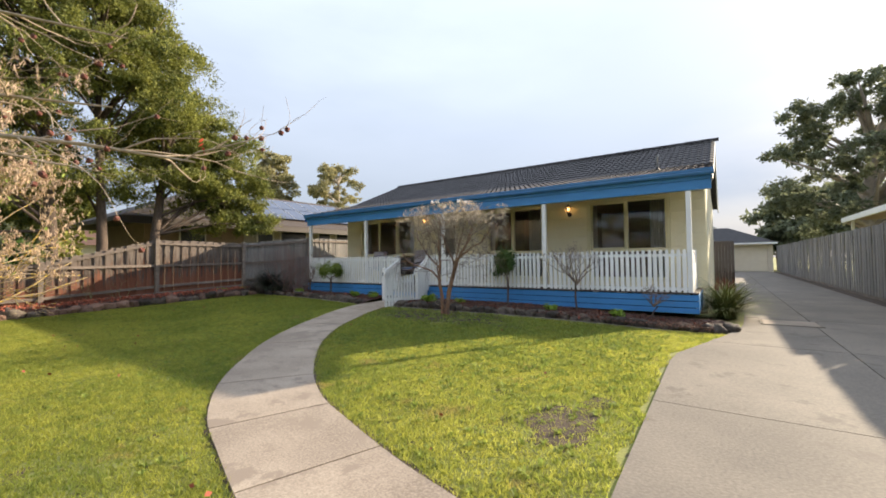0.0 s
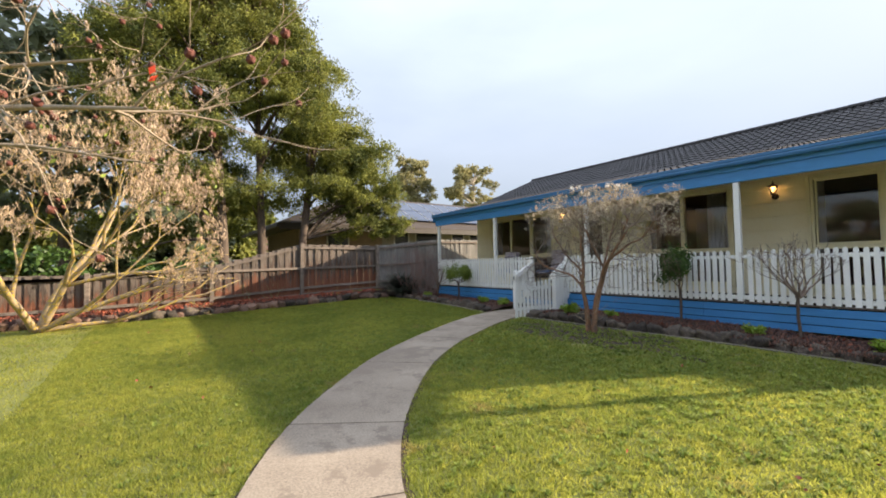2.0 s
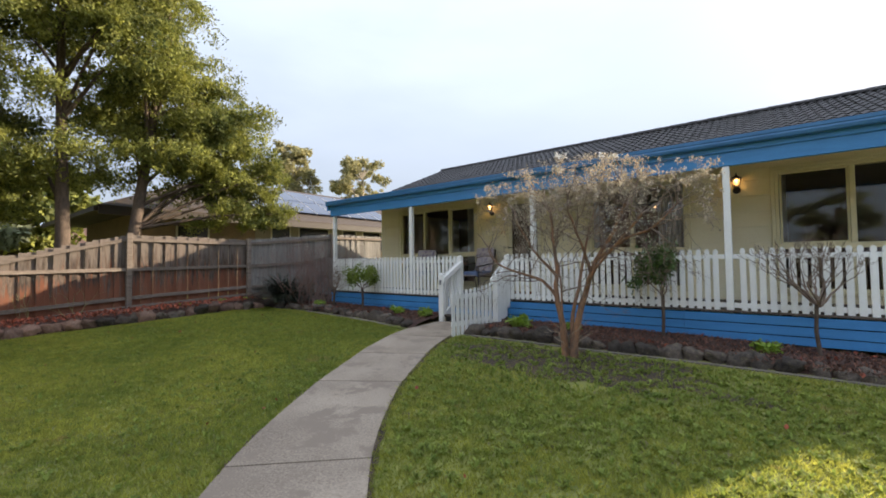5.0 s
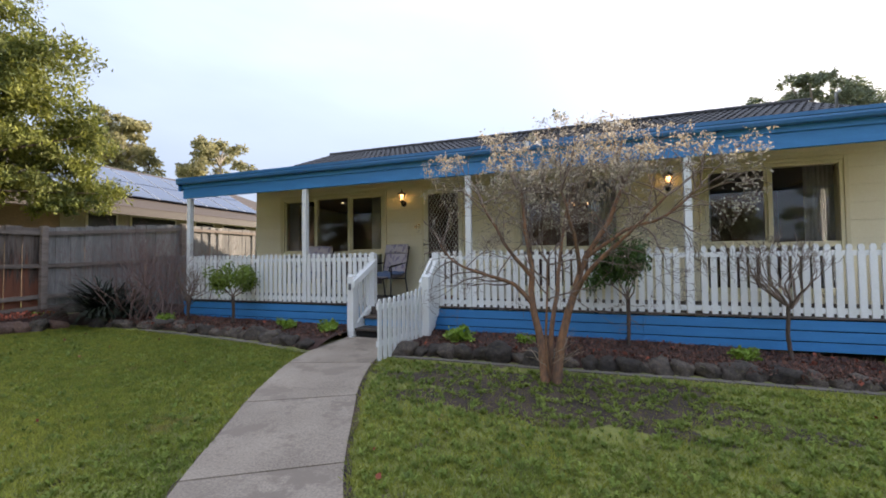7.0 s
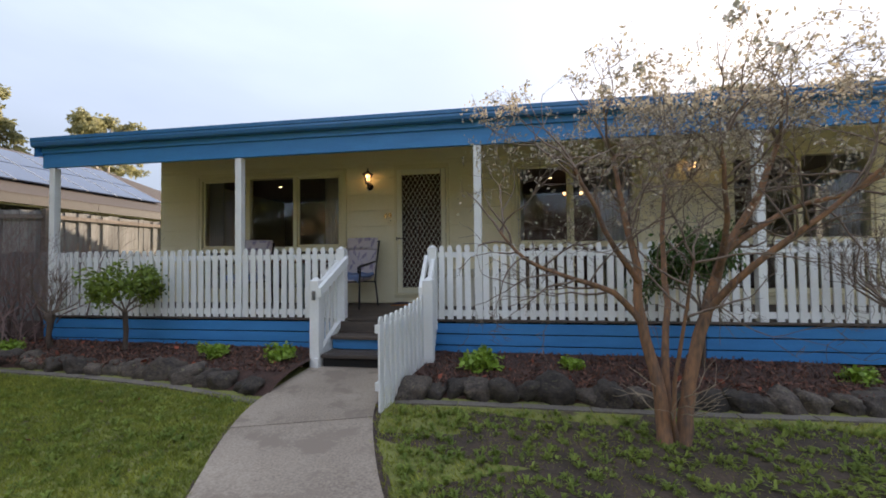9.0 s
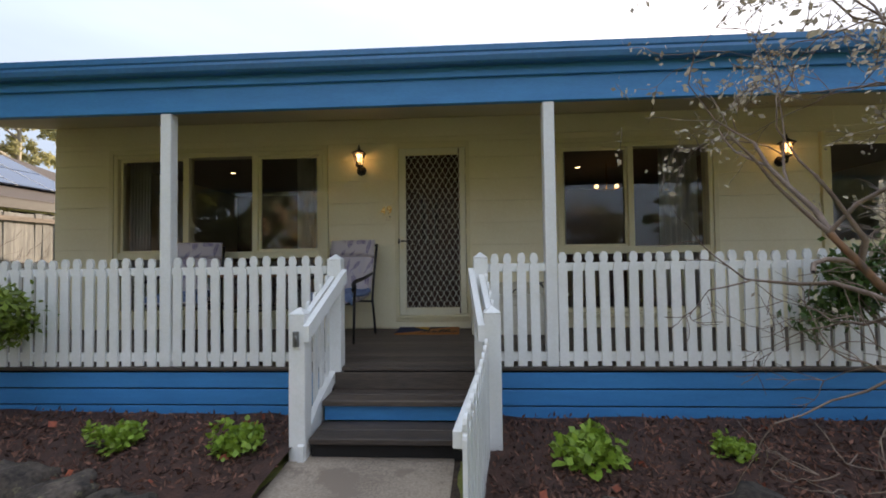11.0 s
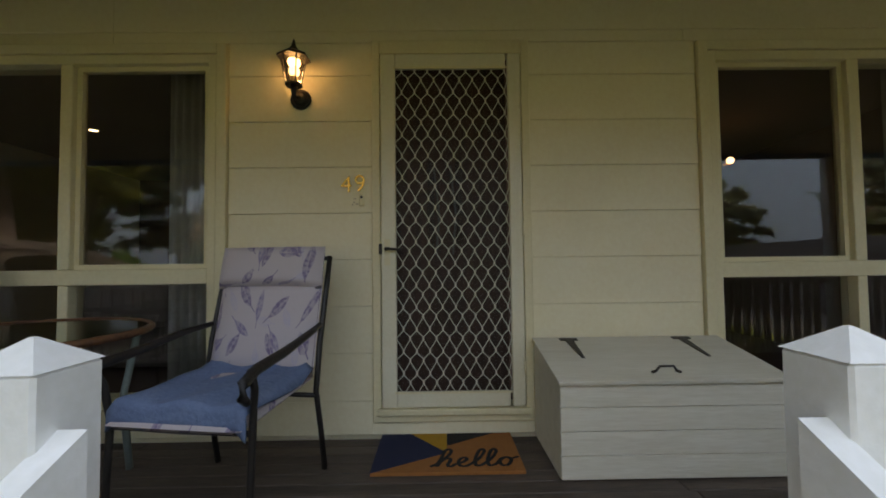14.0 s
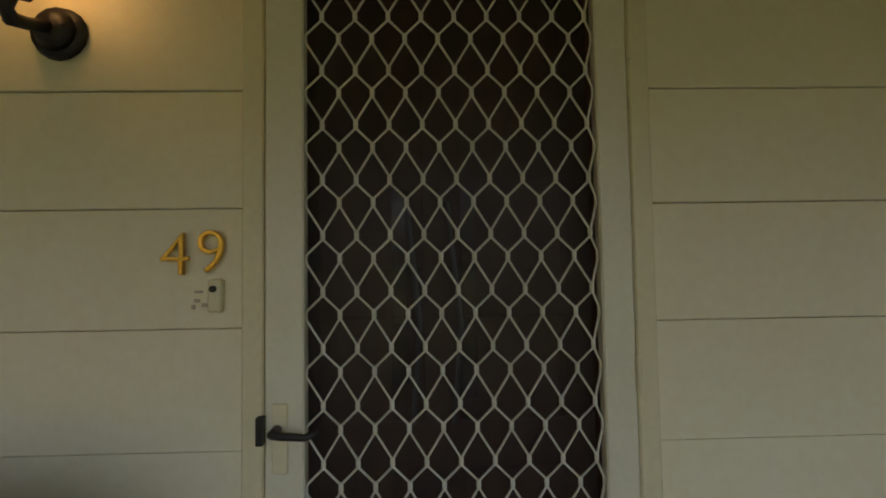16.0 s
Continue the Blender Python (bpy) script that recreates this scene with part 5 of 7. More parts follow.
# ---------------------------------------------------------------- plant helpers
def leaf_mesh(name, P, size, aspect, material, parent, seed, hang=0.0, jitter=0.35, kind="", label=""):
    """One small folded leaf at each of the places P: four corners, long way along a random (or hanging) direction."""
    g = np.random.default_rng(seed)
    P = np.asarray(P, float)
    n = len(P)
    a = g.normal(size=(n, 3))
    a[:, 2] = a[:, 2] * (1 - hang) - hang * 3.0
    a /= np.linalg.norm(a, axis=1)[:, None]
    b = np.cross(a, g.normal(size=(n, 3)))
    b /= np.linalg.norm(b, axis=1)[:, None] + 1e-9
    s = size * (1 + jitter * g.uniform(-1, 1, n))[:, None]
    v = np.stack([P, P + a * s * aspect * 0.5 + b * s * 0.5, P + a * s * aspect, P + a * s * aspect * 0.5 - b * s * 0.5], 1).reshape(-1, 3)
    me = bpy.data.meshes.new(name)
    me.vertices.add(4 * n)
    me.vertices.foreach_set("co", v.ravel())
    me.loops.add(4 * n)
    me.loops.foreach_set("vertex_index", np.arange(4 * n))
    me.polygons.add(n)
    me.polygons.foreach_set("loop_start", np.arange(0, 4 * n, 4))
    me.update(calc_edges=True)
    o = link(name, me, material, parent, label)
    if kind:
        o["kind"] = kind
    return o


def grow(rng, p, d, length, r, depth, tubes, tips, spread=0.6, lift=0.15, kids=(2, 4), shrink=0.68, sides=5, wig=0.18, fruit=1):
    """A limb that bends as it goes and splits into thinner ones; tips gathers points along the thinnest."""
    ptl, rad = [Vector(p)], [r]
    d = Vector(d).normalized()
    k = 4
    for i in range(k):
        d = (d + Vector((rng.gauss(0, wig), rng.gauss(0, wig), rng.gauss(0, wig) + lift * 0.3))).normalized()
        ptl.append(ptl[-1] + d * length / k)
        rad.append(r * (1 - 0.42 * (i + 1) / k))
    tubes.append(tube(ptl, rad, sides if depth > 1 else 3, False))
    if depth <= fruit:
        tips.extend(ptl[1:])
    if depth == 0:
        return
    for c in range(rng.randint(*kids)):
        i = rng.choice((2, 3, 4, 4)) if c else 4
        ax = Vector((rng.gauss(0, 1), rng.gauss(0, 1), rng.gauss(0, 1))).normalized()
        nd = (d + ax * spread + Vector((0, 0, lift))).normalized()
        grow(rng, ptl[i], nd, length * shrink * rng.uniform(0.75, 1.15), max(rad[i] * 0.72, 0.0018), depth - 1, tubes, tips, spread, lift, kids, shrink, sides, wig, fruit)


def clump_points(centres, radii, per, flat, seed):
    g = np.random.default_rng(seed)
    out = []
    for c, r in zip(centres, radii):
        q = g.normal(size=(per, 3))
        q /= np.linalg.norm(q, axis=1)[:, None]
        q *= (g.uniform(0.25, 1, per) ** 0.5)[:, None] * r
        q[:, 2] *= flat
        out.append(q + np.asarray(c))
    return np.concatenate(out)


def spray_points(centres, radii, subs, per, seed, flat=0.62):
    """Leaf places in billowing clumps: each clump is a cap of smaller sprays, fuller above than below."""
    g = np.random.default_rng(seed)
    c = np.repeat(np.asarray(centres, float), subs, axis=0)
    r = np.repeat(np.asarray(radii, float), subs)
    d = g.normal(size=(len(c), 3))
    d[:, 2] = np.abs(d[:, 2]) * 1.1 - 0.35
    d /= np.linalg.norm(d, axis=1)[:, None]
    d[:, 2] *= flat
    c = c + d * (r * g.uniform(0.5, 1.0, len(c)))[:, None]
    out = np.repeat(c, per, axis=0) + g.normal(size=(len(c) * per, 3)) * (np.repeat(r, per) * 0.125)[:, None] * (1, 1, 0.9)
    return out


def limb(ptl, r0, r1, sides=8):
    return tube(ptl, np.linspace(r0, r1, len(ptl)), sides, False)


# ---------------------------------------------------------------- small tree by the steps
rng = random.Random(21)
crepe = thing("garden_tree", (-5.27, 7.62, 0.11), "small bare multi-stemmed tree with tan bark and pale dry leaves", "tree")
tips = []
# stems and limbs: a course of points, radius at foot and end, first point that bears twigs
TREE_LIMBS = [
    ([(0.05, 0.0, -0.06), (0.07, 0.0, 0.10), (0.11, 0.01, 0.40), (0.22, 0.02, 0.85), (0.36, 0.04, 1.25), (0.58, 0.05, 1.62), (0.72, 0.08, 1.95)], 0.062, 0.015, 4),
    ([(-0.05, 0.0, -0.06), (-0.06, 0.0, 0.10), (-0.09, 0.02, 0.40), (-0.17, 0.04, 0.80), (-0.17, 0.08, 1.15), (-0.24, 0.14, 1.55), (-0.28, 0.18, 1.95)], 0.058, 0.014, 4),
    ([(0.0, 0.05, -0.06), (0.01, 0.08, 0.15), (0.01, 0.14, 0.55), (0.08, 0.28, 1.05), (0.12, 0.42, 1.5), (0.2, 0.5, 1.9)], 0.036, 0.012, 3),
    ([(-0.17, 0.04, 0.78), (-0.36, 0.0, 0.98), (-0.62, -0.08, 1.08), (-0.92, -0.15, 1.2), (-1.1, -0.15, 1.4)], 0.026, 0.008, 1),
    ([(0.22, 0.02, 0.85), (0.42, -0.16, 1.15), (0.72, -0.30, 1.45), (1.0, -0.42, 1.75)], 0.028, 0.009, 1),
    ([(0.30, 0.03, 1.08), (0.26, -0.20, 1.45), (0.16, -0.36, 1.85)], 0.024, 0.010, 1),
    ([(-0.17, 0.07, 1.05), (-0.42, -0.1, 1.4), (-0.62, -0.2, 1.8)], 0.024, 0.010, 1),
    ([(0.36, 0.04, 1.25), (0.72, 0.02, 1.5), (1.05, -0.1, 1.62), (1.3, -0.2, 1.85)], 0.022, 0.008, 1),
    ([(0.02, 0.0, 0.0), (-0.02, -0.09, 0.3), (0.0, -0.2, 0.75), (0.02, -0.32, 1.2)], 0.018, 0.008, 2),
]


def in_crown(p):
    """Inside the broad, flat-topped crown."""
    return -1.42 < p[0] < 1.72 and -0.85 < p[1] < 0.95 and -1.15 < 0.79 * p[0] + 0.61 * p[1] < 1.3 and 0.55 < p[2] < 2.66 - 0.2 * abs(p[0] - 0.1) + 0.25 * min(p[1], 0)


for ptl, r0, r1, first in TREE_LIMBS:
    q = [Vector(p) for p in ptl]
    fine_ = []
    for a, b, c_, d_ in zip([q[0]] + q[:-2], q[:-1], q[1:], q[2:] + [q[-1]]):
        for k in range(3):
            t_ = k / 3
            fine_.append(0.5 * (2 * b + (c_ - a) * t_ + (2 * a - 5 * b + 4 * c_ - d_) * t_ * t_ + (3 * b - a - 3 * c_ + d_) * t_ ** 3) + Vector((rng.gauss(0, 0.006), rng.gauss(0, 0.006), 0)))
    fine_.append(q[-1])
    v, f = tube(fine_, [r0 + (r1 - r0) * (i / (len(fine_) - 1)) ** 0.8 + (0.03 if i == 0 and q[0].z < 0 else 0) for i in range(len(fine_))], 9, False)
    s = raw("stem", v, f, M_BARK_RED, crepe, "smooth tan stem", True)
    tw = []
    for a, b in zip(q[first:-1], q[first + 1:]):
        for c in range(4):
            p = a.lerp(b, (c + rng.random()) / 4)
            d = (b - a).normalized() * 0.5 + Vector((rng.gauss(0, 0.8), rng.gauss(0, 0.8), rng.gauss(0.22, 0.45)))
            grow(rng, p, d, rng.uniform(0.26, 0.46), 0.0085, 4, tw, tips, 0.78, 0.02, (2, 3), 0.74, 4, 0.2)
    for c in range(3):
        grow(rng, q[-1], (rng.gauss(0, 0.6), rng.gauss(0, 0.6), 0.75), 0.36, r1 * 0.9, 4, tw, tips, 0.75, 0.02, (2, 3), 0.74, 4, 0.18)
    v, f = join([w_ for w_ in tw if all(in_crown(p) for p in w_[0][::4])])
    raw("branchwork", v, f, M_TWIG, s, "", True)["kind"] = "stuff"
tp = np.array([tuple(p) for p in tips if in_crown(p)])
g = np.random.default_rng(4)
up = tp[tp[:, 2] > 1.15]
wt = np.clip(up[:, 2] - 1.25, 0.06, 1.0) ** 1.4
sel = up[g.choice(len(up), 13000, p=wt / wt.sum())] + g.normal(0, 0.014, (13000, 3))
leaf_mesh("dry_leaves", sel, 0.0135, 1.9, M_LEAF_PALE, crepe, 3, kind="stuff")
hi = tp[tp[:, 2] > np.quantile(tp[:, 2], 0.97)]
pts_b = hi[g.integers(0, len(hi), 9)]
buds = clump_points(pts_b, [0.03] * len(pts_b), 12, 1, 6)
leaf_mesh("white_blossom", buds, 0.035, 1.2, M_PETAL, crepe, 5, kind="stuff")
low, lt = [], []
for k in range(12):
    a = rng.uniform(0, 6.28)
    grow(rng, (0.07 * math.cos(a), 0.07 * math.sin(a), rng.uniform(0.1, 0.35)), (math.cos(a) * 1.0, math.sin(a) * 1.0, 0.55), 0.2, 0.005, 1, low, lt, 0.5, 0.1, (2, 3))
v, f = join(low)
raw("base_shoot_tuft", v, f, M_TWIG_PALE, crepe)["kind"] = "stuff"

# ---------------------------------------------------------------- shrubs by the porch
def standard_shrub(x, y, top, seed, leafy, label, r=0.36, n=900, lm=M_LEAF):
    rr = random.Random(seed)
    t = thing("shrub", (x, y, float(ground_z(x, y)) + 0.06), label, "shrub", group="shrubs along the porch")
    tb, tp_ = [], []
    h = top * 0.42
    tb.append(limb([Vector((0, 0, -0.05)), Vector((rr.gauss(0, 0.02), 0.01, h * 0.5)), Vector((rr.gauss(0, 0.03), 0, h))], *((0.026, 0.03) if leafy else (0.017, 0.015)), 7))
    if seed == 34:
        tb = [tube([Vector((0.02, 0, -0.05)), Vector((-0.015, 0, 0.2)), Vector((0.01, 0, h - 0.1)), Vector((0, 0, h - 0.03)), Vector((-0.03, 0, h + 0.03))], [0.036, 0.03, 0.034, 0.066, 0.03], 8)]
    trunk = raw("trunk", *join(tb), M_BARK, t, "", True)
    tw = []
    for k in range(6 if leafy else 11):
        a = k * 1.05 + rr.uniform(-0.3, 0.3)
        grow(rr, (0, 0, h - 0.02), (math.cos(a) * 0.75, math.sin(a) * 0.75, 1.0), (top - h) * (0.36 if leafy else 0.40), 0.012, 3 if leafy else 4, tw, tp_, 0.5, 0.14, (2, 3), 0.7)
    v, f = join(tw)
    raw("branchwork", v, f, M_TWIG, t, "", True)["kind"] = "stuff"
    if leafy:
        gg = np.random.default_rng(seed)
        q = np.array([tuple(p) for p in tp_])
        q = q[gg.integers(0, len(q), n)] + gg.normal(0, 0.055, (n, 3))
        leaf_mesh("foliage", q, 0.029, 2.1, lm, t, seed, hang=0.25, kind="stuff")
    return t


M_LEAF_LIME = mat("lime_leaf", (0.24, 0.30, 0.04), (0.13, 0.20, 0.03), 0.5, 6, 0, 30, rand=0.4, trans=0.25)
standard_shrub(-10.97, 9.1, 1.22, 31, True, "small green standard shrub on a bare stem", n=2400, lm=M_LEAF_LIME)
standard_shrub(-4.42, 9.12, 1.30, 32, True, "dark green leafy standard shrub in bark mulch", n=3200).scale = (0.85, 0.85, 1.17)
standard_shrub(-2.72, 9.1, 1.35, 33, False, "bare twiggy rose bush in bark mulch").scale = (1.4, 1.1, 1.14)
standard_shrub(-12.0, 9.05, 1.1, 34, False, "bare twiggy rose bush beside the porch end")
standard_shrub(-1.2, 9.15, 0.7, 36, False, "low bare twiggy rose in bark mulch")

# bare shrub and strap-leaved clump in the corner of the two beds
def thicket(x, y, h, n, seed, label, material=M_TWIG, spread=0.5, depth=3):
    rr = random.Random(seed)
    t = thing("bare_bush", (x, y, float(ground_z(x, y)) + 0.05), label, "bush")
    tp_ = []
    canes = [[] for _ in range(min(n, 7))]
    for k in range(n):
        a = rr.uniform(0, 6.28)
        w_ = 0.07 + 0.005 * n
        grow(rr, (rr.gauss(0, w_), rr.gauss(0, w_), -0.03), (math.cos(a) * spread, math.sin(a) * spread, 1), h * 0.42, 0.011, depth, canes[k % len(canes)], tp_, 0.5, 0.12, (2, 3), 0.72)
    for tw in canes:
        v, f = join(tw)
        raw("cane", v, f, material, t, "", True)
    return t


thicket(-13.1, 9.2, 1.95, 62, 41, "bare brown shrub in the bed by the fence", mat("purple_brown_twig", (0.25, 0.16, 0.14), None, 0.9, 10, 0.1))
thicket(-12.95, 9.9, 1.6, 12, 42, "bare brown shrub in the bed by the fence", bpy.data.materials["purple_brown_twig"])
for k, (y, h) in enumerate(((1.3, 1.0), (2.3, 1.3), (4.5, 1.1), (4.0, 0.9), (0.2, 0.8))):
    thicket(-14.85, y, h, 3, 50 + k, "thin yellow-green rose canes beside the paling fence", mat("green_cane", (0.27, 0.23, 0.10), (0.18, 0.15, 0.07), 0.8, 10, 0.1) if k == 0 else bpy.data.materials["green_cane"], 0.35, 2)


def strap_clump(name, x, y, n, length, width, material, seed, label, z=0.05, droop=1.0, cat="plant", group=""):
    """A tuft of arching leaves, each a narrow bent strip."""
    rr = random.Random(seed)
    vs, fs = [], []
    for k in range(n):
        a, el, L = rr.uniform(0, 6.28), rr.uniform(0.5, 1.4), length * rr.uniform(0.6, 1.1)
        p = Vector((rr.gauss(0, length * 0.06), rr.gauss(0, length * 0.06), 0))
        sx = Vector((-math.sin(a), math.cos(a), 0))
        o = len(vs)
        for i in range(5):
            w = width * (0.6, 1.0, 1.0, 0.75, 0.08)[i] / 2
            vs += [p + sx * w, p - sx * w]
            e = el - droop * i * 0.36
            p = p + Vector((math.cos(a) * math.cos(e), math.sin(a) * math.cos(e), math.sin(e))) * L / 4
        fs += [(o + 2 * i, o + 2 * i + 1, o + 2 * i + 3, o + 2 * i + 2) for i in range(4)]
    t = thing(name, (x, y, float(ground_z(x, y)) + z), label, cat, group=group)
    raw("leaves", vs, fs, material, t, "", True)["kind"] = "stuff"
    return t


strap_clump("strap_plant", -13.9, 8.75, 620, 1.25, 0.024, M_DARKLEAF, 61, "dark green strap-leaved clump at the bed corner", 0.1)
strap_clump("strap_plant", -13.4, 8.9, 160, 0.8, 0.022, M_DARKLEAF, 62, "dark green strap-leaved clump at the bed corner", 0.1)
M_SEEDL = mat("fresh_green_leaf", (0.30, 0.42, 0.05), (0.17, 0.28, 0.03), 0.5, 10, 0, 40, rand=0.25, trans=0.2)


def rosette(x, y, r, seed):
    """A low rosette of broad lobed leaves."""
    rr = random.Random(seed)
    vs, fs = [], []
    for k in range(34):
        a, el = rr.uniform(0, 6.28), rr.uniform(0.15, 1.25)
        L = r * rr.uniform(0.55, 0.95)
        d = Vector((math.cos(a) * math.cos(el), math.sin(a) * math.cos(el), math.sin(el)))
        s = Vector((-math.sin(a), math.cos(a), 0.2))
        o = len(vs)
        vs += [Vector((0, 0, 0)), d * L * 0.45 + s * L * 0.10, d * L * 0.45 - s * L * 0.10, d * L * 0.7 + s * L * 0.2, d * L * 0.76 - s * L * 0.18, d * L * 0.95 + s * L * 0.13 - Vector((0, 0, L * 0.1)), d * L * 0.98 - s * L * 0.11 - Vector((0, 0, L * 0.1)), d * L * 1.08 - Vector((0, 0, L * 0.16))]
        fs += [(o, o + 1, o + 2), (o + 1, o + 3, o + 4, o + 2), (o + 3, o + 5, o + 6, o + 4), (o + 5, o + 7, o + 6)]
    t = thing("seedling", (x, y, float(ground_z(x, y)) + 0.08), "fresh green leafy rosette growing in bark mulch", "plant", group="seedlings in the beds")
    raw("leaves", vs, fs, M_SEEDL, t)["kind"] = "stuff"
    tops = [(r * 0.75 * math.cos(k * 0.9) * rr.uniform(0.3, 1), r * 0.75 * math.sin(k * 0.9) * rr.uniform(0.3, 1), r * rr.uniform(0.25, 0.75)) for k in range(9)]
    leaf_mesh("frilled_leaves", clump_points(tops, [r * 0.36] * 9, 42, 0.8, seed), r * 0.17, 1.2, M_SEEDL, t, seed + 1, kind="stuff")


for k, (x, y, r) in enumerate(((-9.65, 8.95, 0.19), (-8.82, 8.92, 0.20), (-6.62, 8.85, 0.26), (-5.7, 8.95, 0.16), (-3.27, 8.9, 0.17), (-1.87, 8.9, 0.18), (-12.3, 8.8, 0.18), (-14.8, 6.6, 0.22), (-14.8, 7.4, 0.22), (-14.7, 5.1, 0.16), (-14.6, 8.1, 0.2))):
    rosette(x, y, r, 70 + k)
strap_clump("grass_bush", -0.02, 10.6, 760, 1.08, 0.016, mat("olive_blade", (0.20, 0.21, 0.065), (0.11, 0.13, 0.04), 0.7, 5, 0, rand=0.3), 63, "olive green grassy bush at the house corner", 0.02, 0.75)

# ---------------------------------------------------------------- beds, rocks, leaf litter
def bed(name, edge, back, label, top):
    n = len(edge)
    vs = []
    cols_ = 6
    gg = random.Random(len(label))
    for (x0, y0), (x1, y1) in zip(edge, back):
        for k in range(cols_ + 1):
            u = k / cols_
            x, y = x0 + (x1 - x0) * u, y0 + (y1 - y0) * u
            vs.append((x, y, float(ground_z(x, y)) + top * math.sin(min(1, u * 3) * math.pi / 2) * (1 if u else 0) + gg.uniform(-0.012, 0.012) + (0 if u else -0.03)))
    w = cols_ + 1
    fs = [(j * w + i, (j + 1) * w + i, (j + 1) * w + i + 1, j * w + i + 1) for j in range(n - 1) for i in range(cols_)]
    return tagged(raw(name, vs, fs, M_SOIL, None, "", True), label, "garden bed", kind="structure")


def resample(ctrl, n):
    q = spline(ctrl, 30)
    s = [0.0]
    for a, b in zip(q[:-1], q[1:]):
        s.append(s[-1] + (b - a).length)
    return [(float(np.interp(t, s, [p.x for p in q])), float(np.interp(t, s, [p.y for p in q]))) for t in np.linspace(0, s[-1], n)], s[-1]


EDGES = [
    ([(-13.6, 8.35), (-12.4, 8.52), (-11.0, 8.48), (-9.6, 8.32), (-8.46, 8.04)], 9.53),
    ([(-7.28, 8.2), (-6.4, 8.22), (-5.2, 8.2), (-4.0, 8.24), (-2.4, 8.42), (-0.9, 8.5), (0.0, 8.62), (0.12, 9.2)], 9.53),
]
for k, (e, yb) in enumerate(EDGES):
    q, L = resample(e, 40)
    bed("ground_bed", q, [(min(x, -0.05), yb) if i < 37 or not k else (-0.1, 9.5) for i, (x, y) in enumerate(q)], "dark bark mulch bed along the porch with fallen leaves", 0.10)
EL = [(-14.2, -5.0), (-14.25, -1.0), (-14.25, 2.0), (-14.3, 5.0), (-14.3, 7.2), (-13.9, 8.2)]
q, L = resample(EL, 60)
bed("ground_bed", q, [(-15.27, y + (0.6 if i > 50 else 0)) for i, (x, y) in enumerate(q)], "dark bark mulch bed along the paling fence", 0.25)
bed("ground_bed", [(-15.2 + 0.13 * i, 8.3 if i < 10 else 8.4) for i in range(20)], [(-15.2 + 0.13 * i, 11.3) for i in range(20)], "dark bark mulch in the corner beside the porch", 0.13)

rock_me = []
for k in range(9):
    bm = bmesh.new()
    bmesh.ops.create_icosphere(bm, subdivisions=3, radius=1)
    for v in bm.verts:
        n1 = noise.noise(v.co * 0.9 + Vector((k * 7.3, 0, 0)))
        n2 = noise.noise(v.co * 3.0 + Vector((0, k * 5.1, 0)))
        v.co = Vector([math.copysign(abs(c) ** 0.72, c) for c in v.co]) * 0.86
        v.co *= 1 + 0.5 * n1 + 0.26 * n2 + 0.12 * noise.noise(v.co * 7.0)
        v.co.z = max(v.co.z, -0.7)
    me = bpy.data.meshes.new("rock")
    bm.to_mesh(me)
    bm.free()
    me.materials.append(M_ROCK)
    me.polygons.foreach_set("use_smooth", [True] * len(me.polygons))
    rock_me.append(me)
rng = random.Random(77)
for e, off in ((EDGES[0][0], 0.0), (EDGES[1][0], 0.0), (EL, 0.0)):
    q, L = resample(e, 400)
    s = 0.1 + off
    while s < L - 0.05:
        i = int(s / L * 399)
        x, y = q[i]
        r = rng.uniform(0.11, 0.20) if e is EL else rng.uniform(0.09, 0.165)
        inx, iny = (-0.1 - off, 0) if e is EL else (0, 0.12 + off)
        o = link("rock", rng.choice(rock_me), None)
        o.matrix_basis = pose(x + inx + rng.uniform(-0.04, 0.04), y + iny + rng.uniform(-0.05, 0.05), float(ground_z(x, y)) + r * (0.5 if e is EL else 0.34), rng.uniform(-15, 15), rng.uniform(-15, 15), rng.uniform(0, 360)) @ Matrix.Diagonal((r * 1.15, r * 0.95, r * rng.uniform(0.7, 0.95), 1))
        if e is EL:
            o.material_slots[0].link = "OBJECT"
            o.material_slots[0].material = M_ROCK_RED if rng.random() < 0.6 else M_ROCK
        tagged(o, "rounded reddish brown rock edging the fence bed" if e is EL else "rounded dark basalt rock edging a garden bed", "rock", "bed edging rocks")
        s += r * 1.62
strip = thing("trim_mowing_strip", (-3.8, 8.1, 0.1), "thin grey concrete mowing strip below the rocks", "edging", kind="structure", world_parts=True)
for e, d in ((EDGES[0][0][1:], 0.1), (EDGES[1][0][:6], 0.1)):
    q, L = resample(e, 13)
    for a, b in zip(q[:-1], q[1:]):
        a, b = Vector((*a, 0)), Vector((*b, 0))
        u = (b - a).normalized()
        nn = Vector((-u.y, u.x, 0))
        lo = [a + u * 0.006 - nn * 0.03, b - u * 0.006 - nn * 0.03]
        hi = [p - nn * 0.085 for p in lo]
        slab("edging_slab", [lo[0], lo[1]], [hi[0], hi[1]], strip, M_DRIVE, 0.012)

g = np.random.default_rng(12)
L1 = np.stack([g.uniform(-13.5, -8.6, 900), g.uniform(8.5, 9.45, 900)], 1)
L2 = np.stack([g.uniform(-7.1, -0.2, 2200), g.uniform(8.4, 9.45, 2200)], 1)
L3 = np.stack([g.uniform(-15.15, -14.3, 4200), g.uniform(-4, 8.2, 4200)], 1)
LL = np.concatenate([L1[:45], L2[:80], L3])
zz = np.array([float(ground_z(x, y)) for x, y in LL]) + np.where(LL[:, 0] < -14, 0.255, 0.11)
tagged(leaf_mesh("leaf_litter", np.column_stack([LL, zz]), 0.045, 1.3, M_LITTER, None, 13, kind="stuff"), "fallen red and brown leaves on bark mulch", "leaf litter")
